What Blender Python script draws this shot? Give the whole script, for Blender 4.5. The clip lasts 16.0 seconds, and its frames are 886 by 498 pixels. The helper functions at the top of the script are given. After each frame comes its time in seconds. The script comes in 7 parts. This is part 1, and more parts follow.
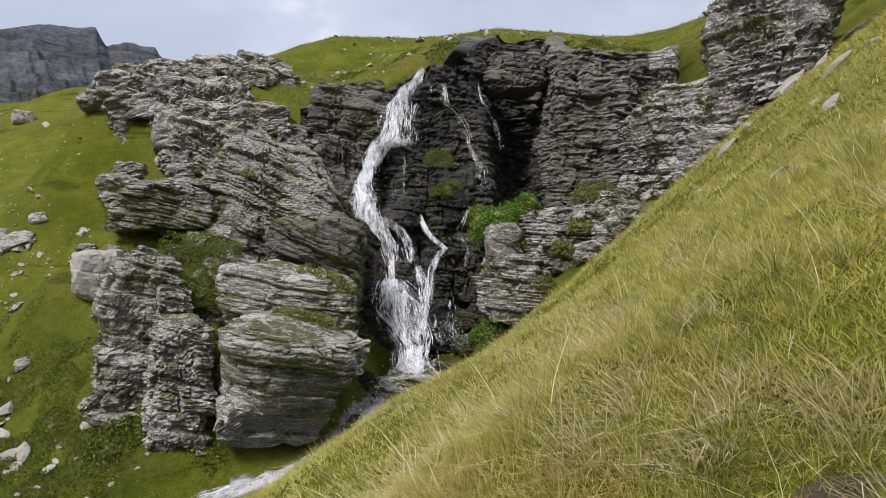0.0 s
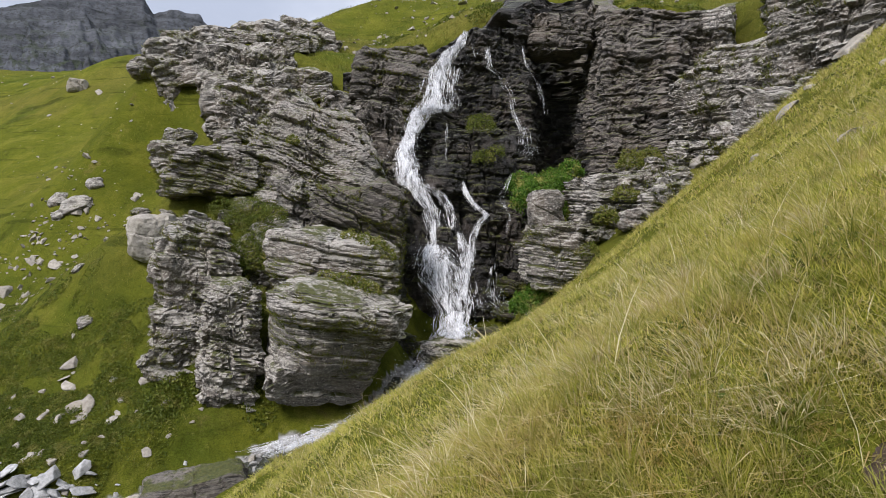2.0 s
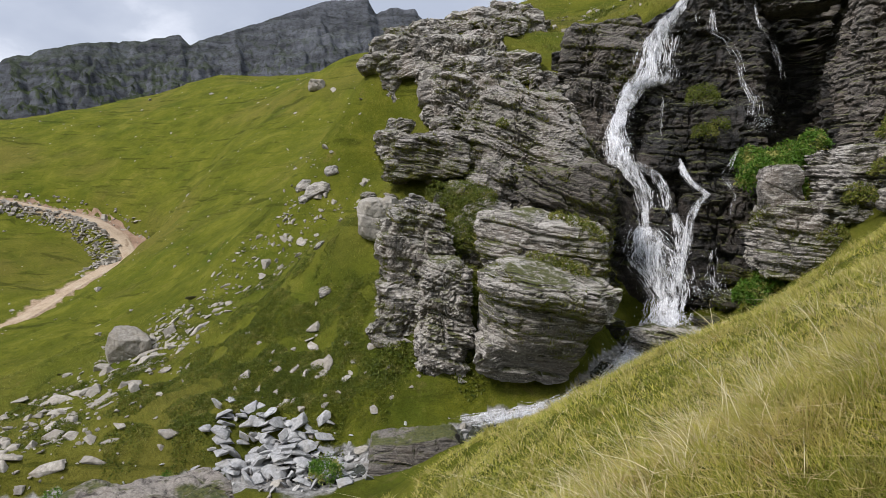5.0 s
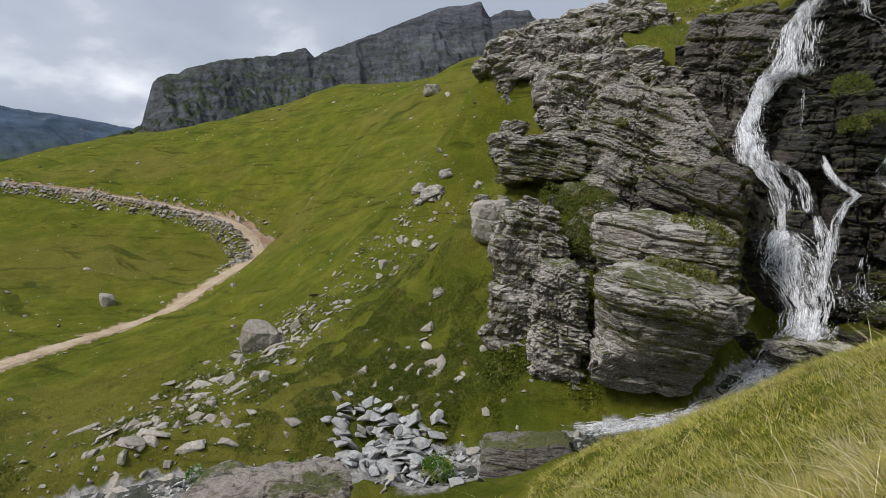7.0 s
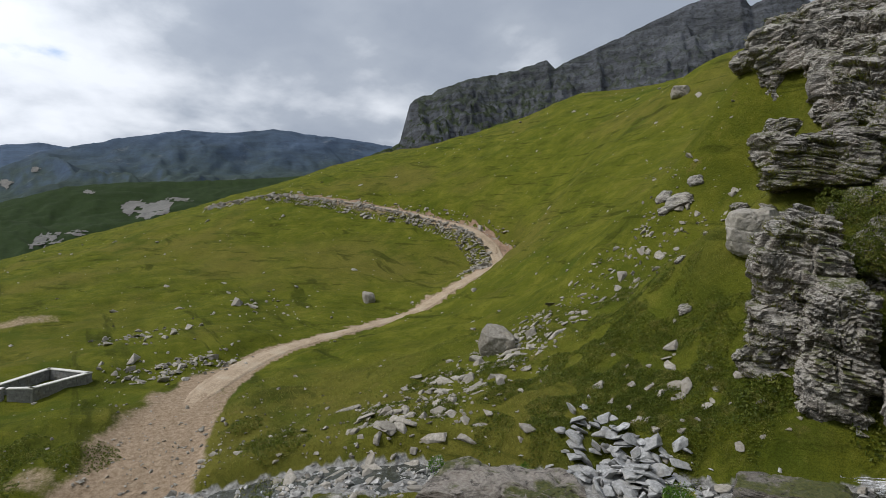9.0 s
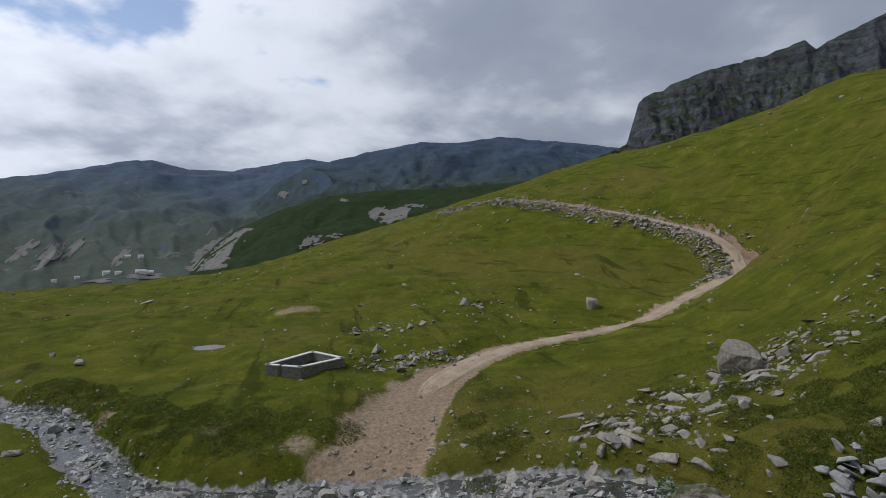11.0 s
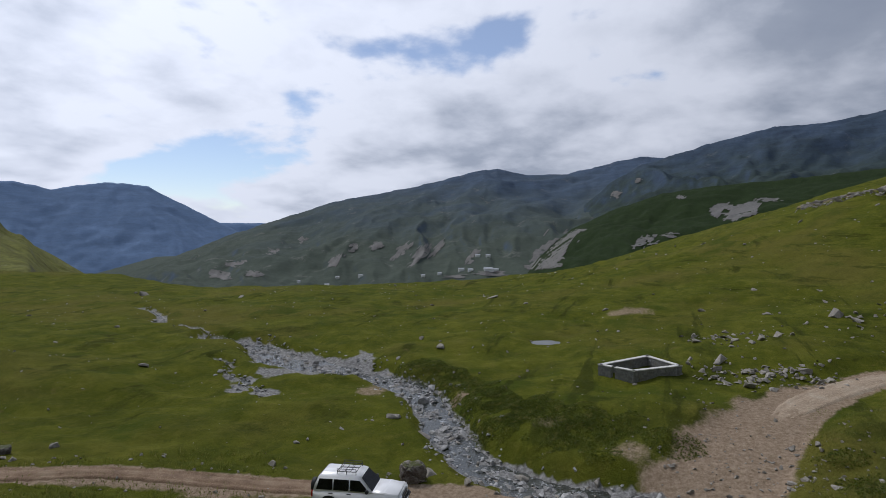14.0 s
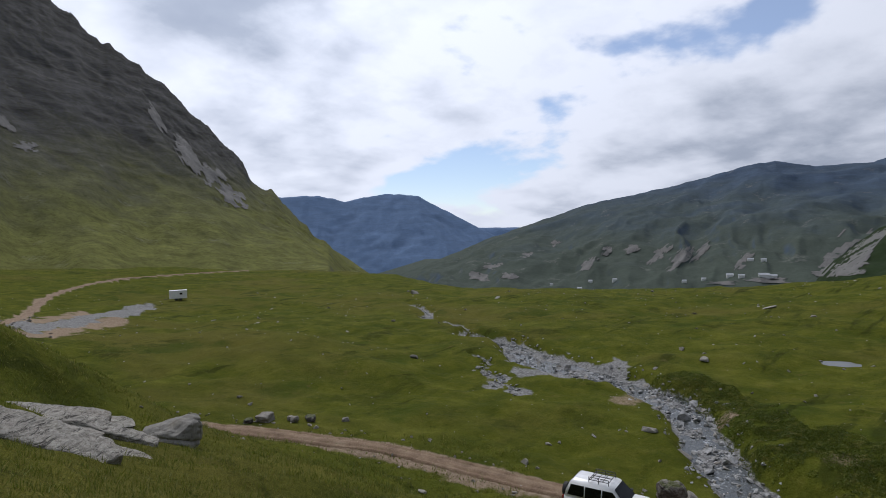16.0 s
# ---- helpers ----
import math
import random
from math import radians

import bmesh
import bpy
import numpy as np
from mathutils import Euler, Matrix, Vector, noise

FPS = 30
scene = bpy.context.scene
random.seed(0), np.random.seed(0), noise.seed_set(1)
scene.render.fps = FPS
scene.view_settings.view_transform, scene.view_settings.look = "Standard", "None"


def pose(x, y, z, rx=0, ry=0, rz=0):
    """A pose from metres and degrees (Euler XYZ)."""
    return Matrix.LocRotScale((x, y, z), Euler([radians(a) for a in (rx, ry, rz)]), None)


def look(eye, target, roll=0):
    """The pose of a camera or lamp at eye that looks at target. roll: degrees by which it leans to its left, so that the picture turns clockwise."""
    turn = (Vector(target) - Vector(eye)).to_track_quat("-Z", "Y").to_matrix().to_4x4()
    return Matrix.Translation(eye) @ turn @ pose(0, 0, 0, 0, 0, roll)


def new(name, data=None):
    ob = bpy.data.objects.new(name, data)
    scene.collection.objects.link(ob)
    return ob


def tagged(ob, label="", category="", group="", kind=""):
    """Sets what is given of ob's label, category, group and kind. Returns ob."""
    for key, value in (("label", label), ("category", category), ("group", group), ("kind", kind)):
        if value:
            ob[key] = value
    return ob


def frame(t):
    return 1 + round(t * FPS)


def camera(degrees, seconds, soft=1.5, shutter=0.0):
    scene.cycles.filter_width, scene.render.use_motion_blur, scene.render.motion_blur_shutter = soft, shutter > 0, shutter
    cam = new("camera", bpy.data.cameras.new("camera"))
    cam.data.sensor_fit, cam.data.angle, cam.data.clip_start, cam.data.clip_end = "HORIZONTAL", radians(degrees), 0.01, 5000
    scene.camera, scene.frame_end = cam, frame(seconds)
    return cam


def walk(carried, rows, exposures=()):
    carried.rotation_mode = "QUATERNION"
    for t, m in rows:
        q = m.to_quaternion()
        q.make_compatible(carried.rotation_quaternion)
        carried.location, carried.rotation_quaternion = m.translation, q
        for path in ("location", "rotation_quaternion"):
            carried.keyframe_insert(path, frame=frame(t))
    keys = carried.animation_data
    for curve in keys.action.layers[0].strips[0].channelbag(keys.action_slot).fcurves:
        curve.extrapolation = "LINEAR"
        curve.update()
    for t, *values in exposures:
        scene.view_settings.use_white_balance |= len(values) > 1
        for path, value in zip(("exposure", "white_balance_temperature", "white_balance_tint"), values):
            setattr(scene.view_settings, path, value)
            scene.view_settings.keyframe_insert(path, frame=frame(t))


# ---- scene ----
from mathutils.bvhtree import BVHTree

cam = camera(73.58, 16.0, 0.85)
PATH = [
    (0, pose(-0.000, 0.000, 1.600, 91.80, 0.00, 0.00)),
    (0.5, pose(-0.017, -0.006, 1.591, 90.88, -0.17, 0.60)),
    (1, pose(-0.036, -0.007, 1.573, 89.87, -0.37, 1.52)),
    (1.5, pose(-0.061, -0.014, 1.564, 89.14, -0.47, 2.57)),
    (2, pose(-0.089, -0.026, 1.565, 88.61, -0.53, 3.87)),
    (2.5, pose(-0.117, -0.042, 1.566, 88.33, -0.64, 5.80)),
    (3, pose(-0.142, -0.061, 1.560, 87.89, -0.73, 8.24)),
    (3.5, pose(-0.171, -0.084, 1.547, 87.36, -0.66, 11.92)),
    (4, pose(-0.204, -0.137, 1.547, 87.09, -0.58, 16.28)),
    (6.5, pose(-0.324, -0.222, 1.567, 86.51, -0.49, 31.27)),
    (7, pose(-0.370, -0.239, 1.562, 86.77, -0.57, 34.06)),
    (7.5, pose(-0.394, -0.239, 1.556, 87.04, -0.74, 37.64)),
    (8, pose(-0.435, -0.254, 1.552, 87.42, -0.79, 42.09)),
    (8.5, pose(-0.483, -0.255, 1.536, 87.60, -0.97, 48.92)),
    (9, pose(-0.554, -0.252, 1.525, 87.40, -1.00, 56.57)),
    (9.5, pose(-0.611, -0.265, 1.520, 87.47, -0.96, 62.01)),
    (10, pose(-0.674, -0.290, 1.504, 87.55, -1.02, 67.50)),
    (12.5, pose(-0.750, -0.363, 1.505, 87.23, -0.32, 91.69)),
    (13, pose(-0.834, -0.378, 1.508, 87.21, -0.14, 96.38)),
    (13.5, pose(-0.916, -0.371, 1.516, 87.19, 0.13, 102.29)),
    (14, pose(-1.003, -0.353, 1.524, 87.36, 0.54, 109.22)),
    (14.5, pose(-1.022, -0.358, 1.525, 87.56, 0.93, 116.52)),
    (15, pose(-1.050, -0.346, 1.531, 87.83, 1.25, 123.88)),
    (15.5, pose(-1.073, -0.326, 1.544, 88.02, 1.44, 129.04)),
    (16, pose(-1.094, -0.318, 1.557, 88.12, 1.54, 133.29)),
]
EXPOSURES = [(0.0, 0.56, 6350, 14), (3.0, 0.6, 6350, 15), (7.0, 0.2, 6450, 11), (9.5, -0.15, 6350, 10), (12.5, -0.68, 6030, 14), (16.0, -0.58, 6080, 14)]
walk(cam, PATH, EXPOSURES)

# ---- sky and sun ----
SUN_AZ, SUN_EL = 150.0, 48.0          # azimuth counted to the left of +y
SUN_FROM = Vector((-math.sin(radians(SUN_AZ)) * math.cos(radians(SUN_EL)), math.cos(radians(SUN_AZ)) * math.cos(radians(SUN_EL)), math.sin(radians(SUN_EL))))
world = bpy.data.worlds.new("sky")
scene.world = world
world.use_nodes = True
wn, wl = world.node_tree.nodes, world.node_tree.links
wn.clear()
w_out = wn.new("ShaderNodeOutputWorld")
w_bg = wn.new("ShaderNodeBackground")
w_bg.inputs["Strength"].default_value = 0.085
sky = wn.new("ShaderNodeTexSky")
sky.sky_type = "NISHITA"
sky.sun_disc = False
sky.sun_elevation = radians(SUN_EL)
sky.sun_rotation = radians(-SUN_AZ)
sky.altitude = 2000
w_co = wn.new("ShaderNodeTexCoord")
w_sep = wn.new("ShaderNodeSeparateXYZ")
wl.new(w_co.outputs["Generated"], w_sep.inputs[0])


def w_math(op, a, b=None, c=None):
    n = wn.new("ShaderNodeMath")
    n.operation = op
    for i, v in enumerate((a, b, c)):
        if v is None:
            continue
        if isinstance(v, (int, float)):
            n.inputs[i].default_value = v
        else:
            wl.new(v, n.inputs[i])
    return n.outputs[0]


# cloud layer: broken cumulus on a flat sheet overhead
w_comb = wn.new("ShaderNodeVectorMath")
w_comb.operation = "DIVIDE"
wl.new(w_co.outputs["Generated"], w_comb.inputs[0])
w_depth = w_math("ADD", w_math("MAXIMUM", w_sep.outputs[2], 0.0), 0.3)
w_den = wn.new("ShaderNodeCombineXYZ")
wl.new(w_depth, w_den.inputs[0])
wl.new(w_depth, w_den.inputs[1])
w_den.inputs[2].default_value = 1000.0
wl.new(w_den.outputs[0], w_comb.inputs[1])


def w_noise(scale, detail, rough, dist, shift):
    s = wn.new("ShaderNodeVectorMath")
    s.operation = "ADD"
    s.inputs[1].default_value = shift
    wl.new(w_comb.outputs[0], s.inputs[0])
    n = wn.new("ShaderNodeTexNoise")
    n.inputs["Scale"].default_value = scale
    n.inputs["Detail"].default_value = detail
    n.inputs["Roughness"].default_value = rough
    n.inputs["Distortion"].default_value = dist
    wl.new(s.outputs[0], n.inputs["Vector"])
    return n.outputs["Fac"]


def w_range(v, a, b, c, d):
    n = wn.new("ShaderNodeMapRange")
    n.interpolation_type = "SMOOTHSTEP"
    for k, x in enumerate((a, b, c, d)):
        n.inputs[1 + k].default_value = x
    wl.new(v, n.inputs[0])
    return n.outputs[0]


w_big = w_noise(0.6, 2, 0.5, 0.0, (4.3, 3.9, 1.0))
w_puff = w_noise(1.7, 7, 0.5, 0.1, (7.3, 2.1, 5.0))
w_fluff = w_noise(5.0, 6, 0.55, 0.2, (1.9, 8.1, 3.0))
w_dot = wn.new("ShaderNodeVectorMath")
w_dot.operation = "DOT_PRODUCT"
w_dot.inputs[1].default_value = tuple(SUN_FROM)
wl.new(w_co.outputs["Generated"], w_dot.inputs[0])
# the cover closes away from the sun
w_close = w_math("SUBTRACT", w_range(w_dot.outputs["Value"], 0.25, 0.85, 0.035, 0.0), w_math("MULTIPLY", w_range(w_sep.outputs[2], 0.02, 0.24, 0.05, 0.0), w_range(w_dot.outputs["Value"], 0.5, 0.7, 0.0, 1.0)))
w_thick = w_math("ADD", w_math("ADD", w_math("MULTIPLY_ADD", w_big, 0.65, -0.16), w_math("MULTIPLY", w_puff, 0.8)), w_math("ADD", w_close, w_range(w_sep.outputs[2], 0.2, 0.42, 0.0, 0.11)))
w_cov = w_range(w_math("ADD", w_thick, w_math("MULTIPLY", w_fluff, 0.08)), 0.44, 0.51, 0.0, 1.0)
# thin rims are white, thick bellies grey
w_belly = w_range(w_thick, 0.48, 0.80, 0.0, 1.0)
w_fac = w_math("SUBTRACT", w_belly, w_math("MULTIPLY", w_math("SUBTRACT", w_fluff, 0.5), 0.5))
w_shade = wn.new("ShaderNodeValToRGB")
w_shade.color_ramp.elements[0].position = 0.0
w_shade.color_ramp.elements[0].color = (14.2, 14.8, 15.8, 1)
w_shade.color_ramp.elements[1].position = 0.62
w_shade.color_ramp.elements[1].color = (7.2, 8.0, 9.3, 1)
w_dark = w_shade.color_ramp.elements.new(1.0)
w_dark.color = (6.0, 6.8, 8.2, 1)
wl.new(w_fac, w_shade.inputs[0])
w_mix = wn.new("ShaderNodeMix")
w_mix.data_type = "RGBA"
wl.new(w_cov, w_mix.inputs["Factor"])
w_blue = wn.new("ShaderNodeVectorMath")
w_blue.operation = "SCALE"
w_blue.inputs["Scale"].default_value = 1.3
wl.new(sky.outputs[0], w_blue.inputs[0])
w_veil = wn.new("ShaderNodeVectorMath")
w_veil.operation = "ADD"
w_veil.inputs[1].default_value = (2.8, 3.1, 3.6)
wl.new(w_blue.outputs[0], w_veil.inputs[0])
wl.new(w_veil.outputs[0], w_mix.inputs[6])
# clouds are brighter towards the hidden sun
w_glow = w_math("ADD", w_math("MULTIPLY", w_math("POWER", w_math("MAXIMUM", w_dot.outputs["Value"], 0.0), 2.4), 0.72), 0.70)
w_lit = wn.new("ShaderNodeVectorMath")
w_lit.operation = "SCALE"
wl.new(w_shade.outputs[0], w_lit.inputs[0])
wl.new(w_glow, w_lit.inputs["Scale"])
wl.new(w_lit.outputs[0], w_mix.inputs[7])
wl.new(w_mix.outputs[2], w_bg.inputs["Color"])
wl.new(w_bg.outputs[0], w_out.inputs["Surface"])

sun = new("sun", bpy.data.lights.new("sun", "SUN"))
sun.data.energy = 2.8
sun.data.angle = radians(14)
sun.data.color = (1.0, 0.95, 0.88)
sun.matrix_world = look(SUN_FROM * 100, (0, 0, 0))

# ---- noise in numpy ----


def hash3(i, j, k, seed=0):
    h = (i.astype(np.int64) * 374761393 + j.astype(np.int64) * 668265263 + k.astype(np.int64) * 2147483647 + seed * 1274126177) & 0xFFFFFFFF
    h = ((h ^ (h >> 13)) * 1274126177) & 0xFFFFFFFF
    h = ((h ^ (h >> 16)) * 2246822519) & 0xFFFFFFFF
    return ((h ^ (h >> 15)) & 0xFFFFFF) / float(0xFFFFFF)


def vnoise(p, seed=0):
    """Value noise of points (n, 3), 0 to 1."""
    f = np.floor(p)
    w = p - f
    w = w * w * w * (w * (w * 6 - 15) + 10)
    i, j, k = f[:, 0], f[:, 1], f[:, 2]
    out = 0
    for a in (0, 1):
        for b in (0, 1):
            for c in (0, 1):
                wt = (w[:, 0] if a else 1 - w[:, 0]) * (w[:, 1] if b else 1 - w[:, 1]) * (w[:, 2] if c else 1 - w[:, 2])
                out = out + wt * hash3(i + a, j + b, k + c, seed)
    return out


def fbm(p, octaves=4, seed=0, gain=0.5):
    """Layered noise, about -1 to 1."""
    out, amp, tot = 0, 1.0, 0
    for o in range(octaves):
        out = out + amp * (vnoise(p * (2.03 ** o) + 17.3 * o, seed + o) * 2 - 1)
        tot += amp
        amp *= gain
    return out / tot


def smooth(a, b, x):
    t = np.clip((x - a) / (b - a), 0, 1)
    return t * t * (3 - 2 * t)


# ---- materials ----


def material(name):
    m = bpy.data.materials.new(name)
    m.use_nodes = True
    nt = m.node_tree
    return m, nt, nt.nodes["Principled BSDF"]


def noise_node(nt, scale, detail=4, rough=0.55, vec=None, dist=0.0):
    n = nt.nodes.new("ShaderNodeTexNoise")
    n.inputs["Scale"].default_value = scale
    n.inputs["Detail"].default_value = detail
    n.inputs["Roughness"].default_value = rough
    n.inputs["Distortion"].default_value = dist
    if vec is not None:
        nt.links.new(vec, n.inputs["Vector"])
    return n.outputs["Fac"]


def coords(nt, scale=(1, 1, 1), rot=(0, 0, 0)):
    c = nt.nodes.new("ShaderNodeNewGeometry")
    m = nt.nodes.new("ShaderNodeMapping")
    m.inputs["Scale"].default_value = scale
    m.inputs["Rotation"].default_value = [radians(a) for a in rot]
    nt.links.new(c.outputs["Position"], m.inputs["Vector"])
    return m.outputs["Vector"]


def ramp(nt, fac, stops):
    r = nt.nodes.new("ShaderNodeValToRGB")
    e = r.color_ramp.elements
    while len(e) < len(stops):
        e.new(0.5)
    for el, (p, c) in zip(e, stops):
        el.position = p
        el.color = (*c, 1)
    nt.links.new(fac, r.inputs[0])
    return r.outputs[0]


def rgb_mix(nt, fac, a, b, blend="MIX"):
    m = nt.nodes.new("ShaderNodeMix")
    m.data_type = "RGBA"
    m.blend_type = blend
    for v, s in ((fac, m.inputs[0]), (a, m.inputs[6]), (b, m.inputs[7])):
        if isinstance(v, (int, float)):
            s.default_value = v
        elif isinstance(v, tuple):
            s.default_value = (*v, 1)
        else:
            nt.links.new(v, s)
    return m.outputs[2]


def mapr(nt, v, a, b, c=0.0, d=1.0):
    m = nt.nodes.new("ShaderNodeMapRange")
    m.interpolation_type = "SMOOTHSTEP"
    for i, x in enumerate((a, b, c, d)):
        m.inputs[1 + i].default_value = x
    nt.links.new(v, m.inputs[0])
    return m.outputs[0]


def math_node(nt, op, a, b):
    n = nt.nodes.new("ShaderNodeMath")
    n.operation = op
    for i, v in enumerate((a, b)):
        if isinstance(v, (int, float)):
            n.inputs[i].default_value = v
        else:
            nt.links.new(v, n.inputs[i])
    return n.outputs[0]


def bump(nt, bsdf, height, strength=0.5, dist=0.05):
    b = nt.nodes.new("ShaderNodeBump")
    b.inputs["Strength"].default_value = strength
    b.inputs["Distance"].default_value = dist
    nt.links.new(height, b.inputs["Height"])
    nt.links.new(b.outputs[0], bsdf.inputs["Normal"])


def up_facing(nt):
    g = nt.nodes.new("ShaderNodeNewGeometry")
    s = nt.nodes.new("ShaderNodeSeparateXYZ")
    nt.links.new(g.outputs["Normal"], s.inputs[0])
    return s.outputs[2]


def meadow_material():
    m, nt, b = material("alpine_turf")
    v = coords(nt)
    big = noise_node(nt, 0.035, 4, 0.6, v)
    mid = noise_node(nt, 0.30, 5, 0.65, v)
    fine = noise_node(nt, 5.0, 6, 0.75, v)
    green = ramp(nt, mid, [(0.3, (0.054, 0.066, 0.007)), (0.55, (0.104, 0.112, 0.012)), (0.75, (0.165, 0.16, 0.024))])
    dry = ramp(nt, fine, [(0.3, (0.09, 0.075, 0.016)), (0.7, (0.2, 0.16, 0.045))])
    c = rgb_mix(nt, mapr(nt, big, 0.47, 0.66, 0, 0.6), green, dry)
    c = rgb_mix(nt, mapr(nt, fine, 0.35, 0.7, 0.0, 0.55), c, rgb_mix(nt, 0.5, c, (0.1, 0.12, 0.02)))
    steps = noise_node(nt, 1.0, 5, 0.65, coords(nt, (0.12, 0.12, 1.6)))
    c = rgb_mix(nt, mapr(nt, steps, 0.33, 0.43, 0.6, 0.0), c, (0.026, 0.034, 0.005))
    tuft = noise_node(nt, 0.9, 5, 0.75, v)
    c = rgb_mix(nt, mapr(nt, tuft, 0.52, 0.72, 0.0, 0.6), c, (0.165, 0.155, 0.03))
    lush = noise_node(nt, 0.12, 4, 0.6, coords(nt, rot=(0, 0, 40)))
    c = rgb_mix(nt, mapr(nt, lush, 0.55, 0.72, 0, 0.7), c, (0.048, 0.072, 0.008))
    heath = noise_node(nt, 1.0, 6, 0.7, coords(nt, (0.05, 0.16, 0.3), (0, 0, 25)), 0.4)
    c = rgb_mix(nt, mapr(nt, heath, 0.57, 0.66, 0, 0.5), c, ramp(nt, fine, [(0.35, (0.024, 0.032, 0.005)), (0.7, (0.055, 0.064, 0.01))]))
    rims = noise_node(nt, 1.0, 5, 0.6, coords(nt, (0.035, 0.32, 0.3), (0, 0, 42)), 0.5)
    c = rgb_mix(nt, mapr(nt, rims, 0.60, 0.68, 0, 0.6), c, (0.022, 0.03, 0.005))
    ochre = noise_node(nt, 0.45, 6, 0.75, coords(nt, rot=(0, 0, 70)))
    c = rgb_mix(nt, mapr(nt, ochre, 0.6, 0.72, 0, 0.5), c, ramp(nt, fine, [(0.35, (0.11, 0.08, 0.025)), (0.7, (0.24, 0.18, 0.075))]))
    c = rgb_mix(nt, mapr(nt, noise_node(nt, 22, 3, 0.6, v), 0.35, 0.6, 0.45, 0.0), c, (0.012, 0.02, 0.004))
    crumb = noise_node(nt, 2.4, 6, 0.85, v)
    c = rgb_mix(nt, mapr(nt, crumb, 0.30, 0.44, 0.55, 0.0), c, (0.02, 0.028, 0.005))
    c = rgb_mix(nt, mapr(nt, crumb, 0.58, 0.70, 0.0, 0.45), c, (0.2, 0.185, 0.05))
    for nm, lo, hi, cols in (("soil", 0.25, 0.75, ((0.2, 0.143, 0.092), (0.36, 0.28, 0.2))), ("gravel", 0.3, 0.7, ((0.09, 0.087, 0.08), (0.36, 0.355, 0.34)))):
        at = nt.nodes.new("ShaderNodeAttribute")
        at.attribute_name = nm
        f2 = noise_node(nt, 3.5, 6, 0.75, v)
        edge = math_node(nt, "ADD", at.outputs["Fac"], math_node(nt, "MULTIPLY", math_node(nt, "SUBTRACT", f2, 0.5), 0.6 if nm == "soil" else 0.25))
        c = rgb_mix(nt, mapr(nt, edge, lo, hi), c, ramp(nt, f2, [(0.35, cols[0]), (0.65, cols[1])]))
    nt.links.new(c, b.inputs["Base Color"])
    b.inputs["Roughness"].default_value = 1.0
    b.inputs["Specular IOR Level"].default_value = 0.03
    h = math_node(nt, "ADD", math_node(nt, "MULTIPLY", mid, 2.0), fine)
    bump(nt, b, h, 0.8, 0.18)
    return m


def rock_material(name, dark, light, lichen, moss, dip=(0, -14, 0), wet=0.0):
    """Bedded schist: paler up-facing tops and convex edges, brown joint faces, dark partings with crevice shade painted
    in, turf where it lies flat.
    """
    m, nt, b = material(name)
    layered = coords(nt, (0.5, 0.5, 6.0), dip)
    v = coords(nt)
    band = noise_node(nt, 1.0, 6, 0.7, layered, 0.25)
    blotch = noise_node(nt, 0.8, 5, 0.65, v)
    grain = noise_node(nt, 9.0, 5, 0.7, v)
    half = tuple((p + q) / 2 for p, q in zip(dark, light))
    # bed bands; their dark stop also puts crevice shade into the colour
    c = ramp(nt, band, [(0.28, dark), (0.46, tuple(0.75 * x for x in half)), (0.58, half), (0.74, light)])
    c = rgb_mix(nt, mapr(nt, noise_node(nt, 0.45, 5, 0.65, v), 0.44, 0.64, 0.0, 0.55 * (1 - 0.6 * wet)), c, (0.17, 0.125, 0.088))
    c = rgb_mix(nt, mapr(nt, blotch, 0.42, 0.66, 0.0, 0.6), c, tuple(0.7 * x for x in dark))
    # up-facing parts are mixed towards the pale lichen colour
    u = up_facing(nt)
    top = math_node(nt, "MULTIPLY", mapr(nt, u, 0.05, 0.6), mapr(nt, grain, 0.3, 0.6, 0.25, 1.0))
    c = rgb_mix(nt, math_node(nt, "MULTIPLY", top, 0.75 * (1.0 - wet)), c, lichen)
    c = rgb_mix(nt, math_node(nt, "MULTIPLY", mapr(nt, grain, 0.52, 0.68), 0.7 * (1.0 - wet)), c, lichen)
    # thin dark lines along the beds paint in the shade of cracks
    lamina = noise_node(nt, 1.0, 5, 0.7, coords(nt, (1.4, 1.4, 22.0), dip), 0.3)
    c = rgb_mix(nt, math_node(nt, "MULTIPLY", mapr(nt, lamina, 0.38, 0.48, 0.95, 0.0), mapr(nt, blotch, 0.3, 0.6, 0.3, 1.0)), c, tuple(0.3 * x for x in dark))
    # convex edges are mixed towards a paler tone
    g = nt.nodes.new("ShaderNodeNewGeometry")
    edge_pale = mapr(nt, g.outputs["Pointiness"], 0.515, 0.57)
    c = rgb_mix(nt, math_node(nt, "MULTIPLY", edge_pale, 0.55 * (1.0 - 0.7 * wet)), c, tuple(1.15 * x for x in lichen))
    speck = noise_node(nt, 26.0, 3, 0.7, v)
    c = rgb_mix(nt, mapr(nt, speck, 0.56, 0.66, 0.0, 0.5 * (1 - wet)), c, tuple(min(0.7, 1.25 * x) for x in lichen))
    green = math_node(nt, "MULTIPLY", mapr(nt, u, 0.62, 0.9), mapr(nt, noise_node(nt, 0.6, 5, 0.7, v), 0.52 - 0.12 * moss, 0.62 - 0.12 * moss))
    c = rgb_mix(nt, green, c, ramp(nt, grain, [(0.35, (0.035, 0.05, 0.008)), (0.7, (0.12, 0.115, 0.025))]))
    nt.links.new(c, b.inputs["Base Color"])
    b.inputs["Roughness"].default_value = 0.88 - 0.5 * wet
    h = math_node(nt, "ADD", math_node(nt, "MULTIPLY", math_node(nt, "ADD", band, lamina), 1.4), grain)
    bump(nt, b, h, 1.0, 0.12)
    return m


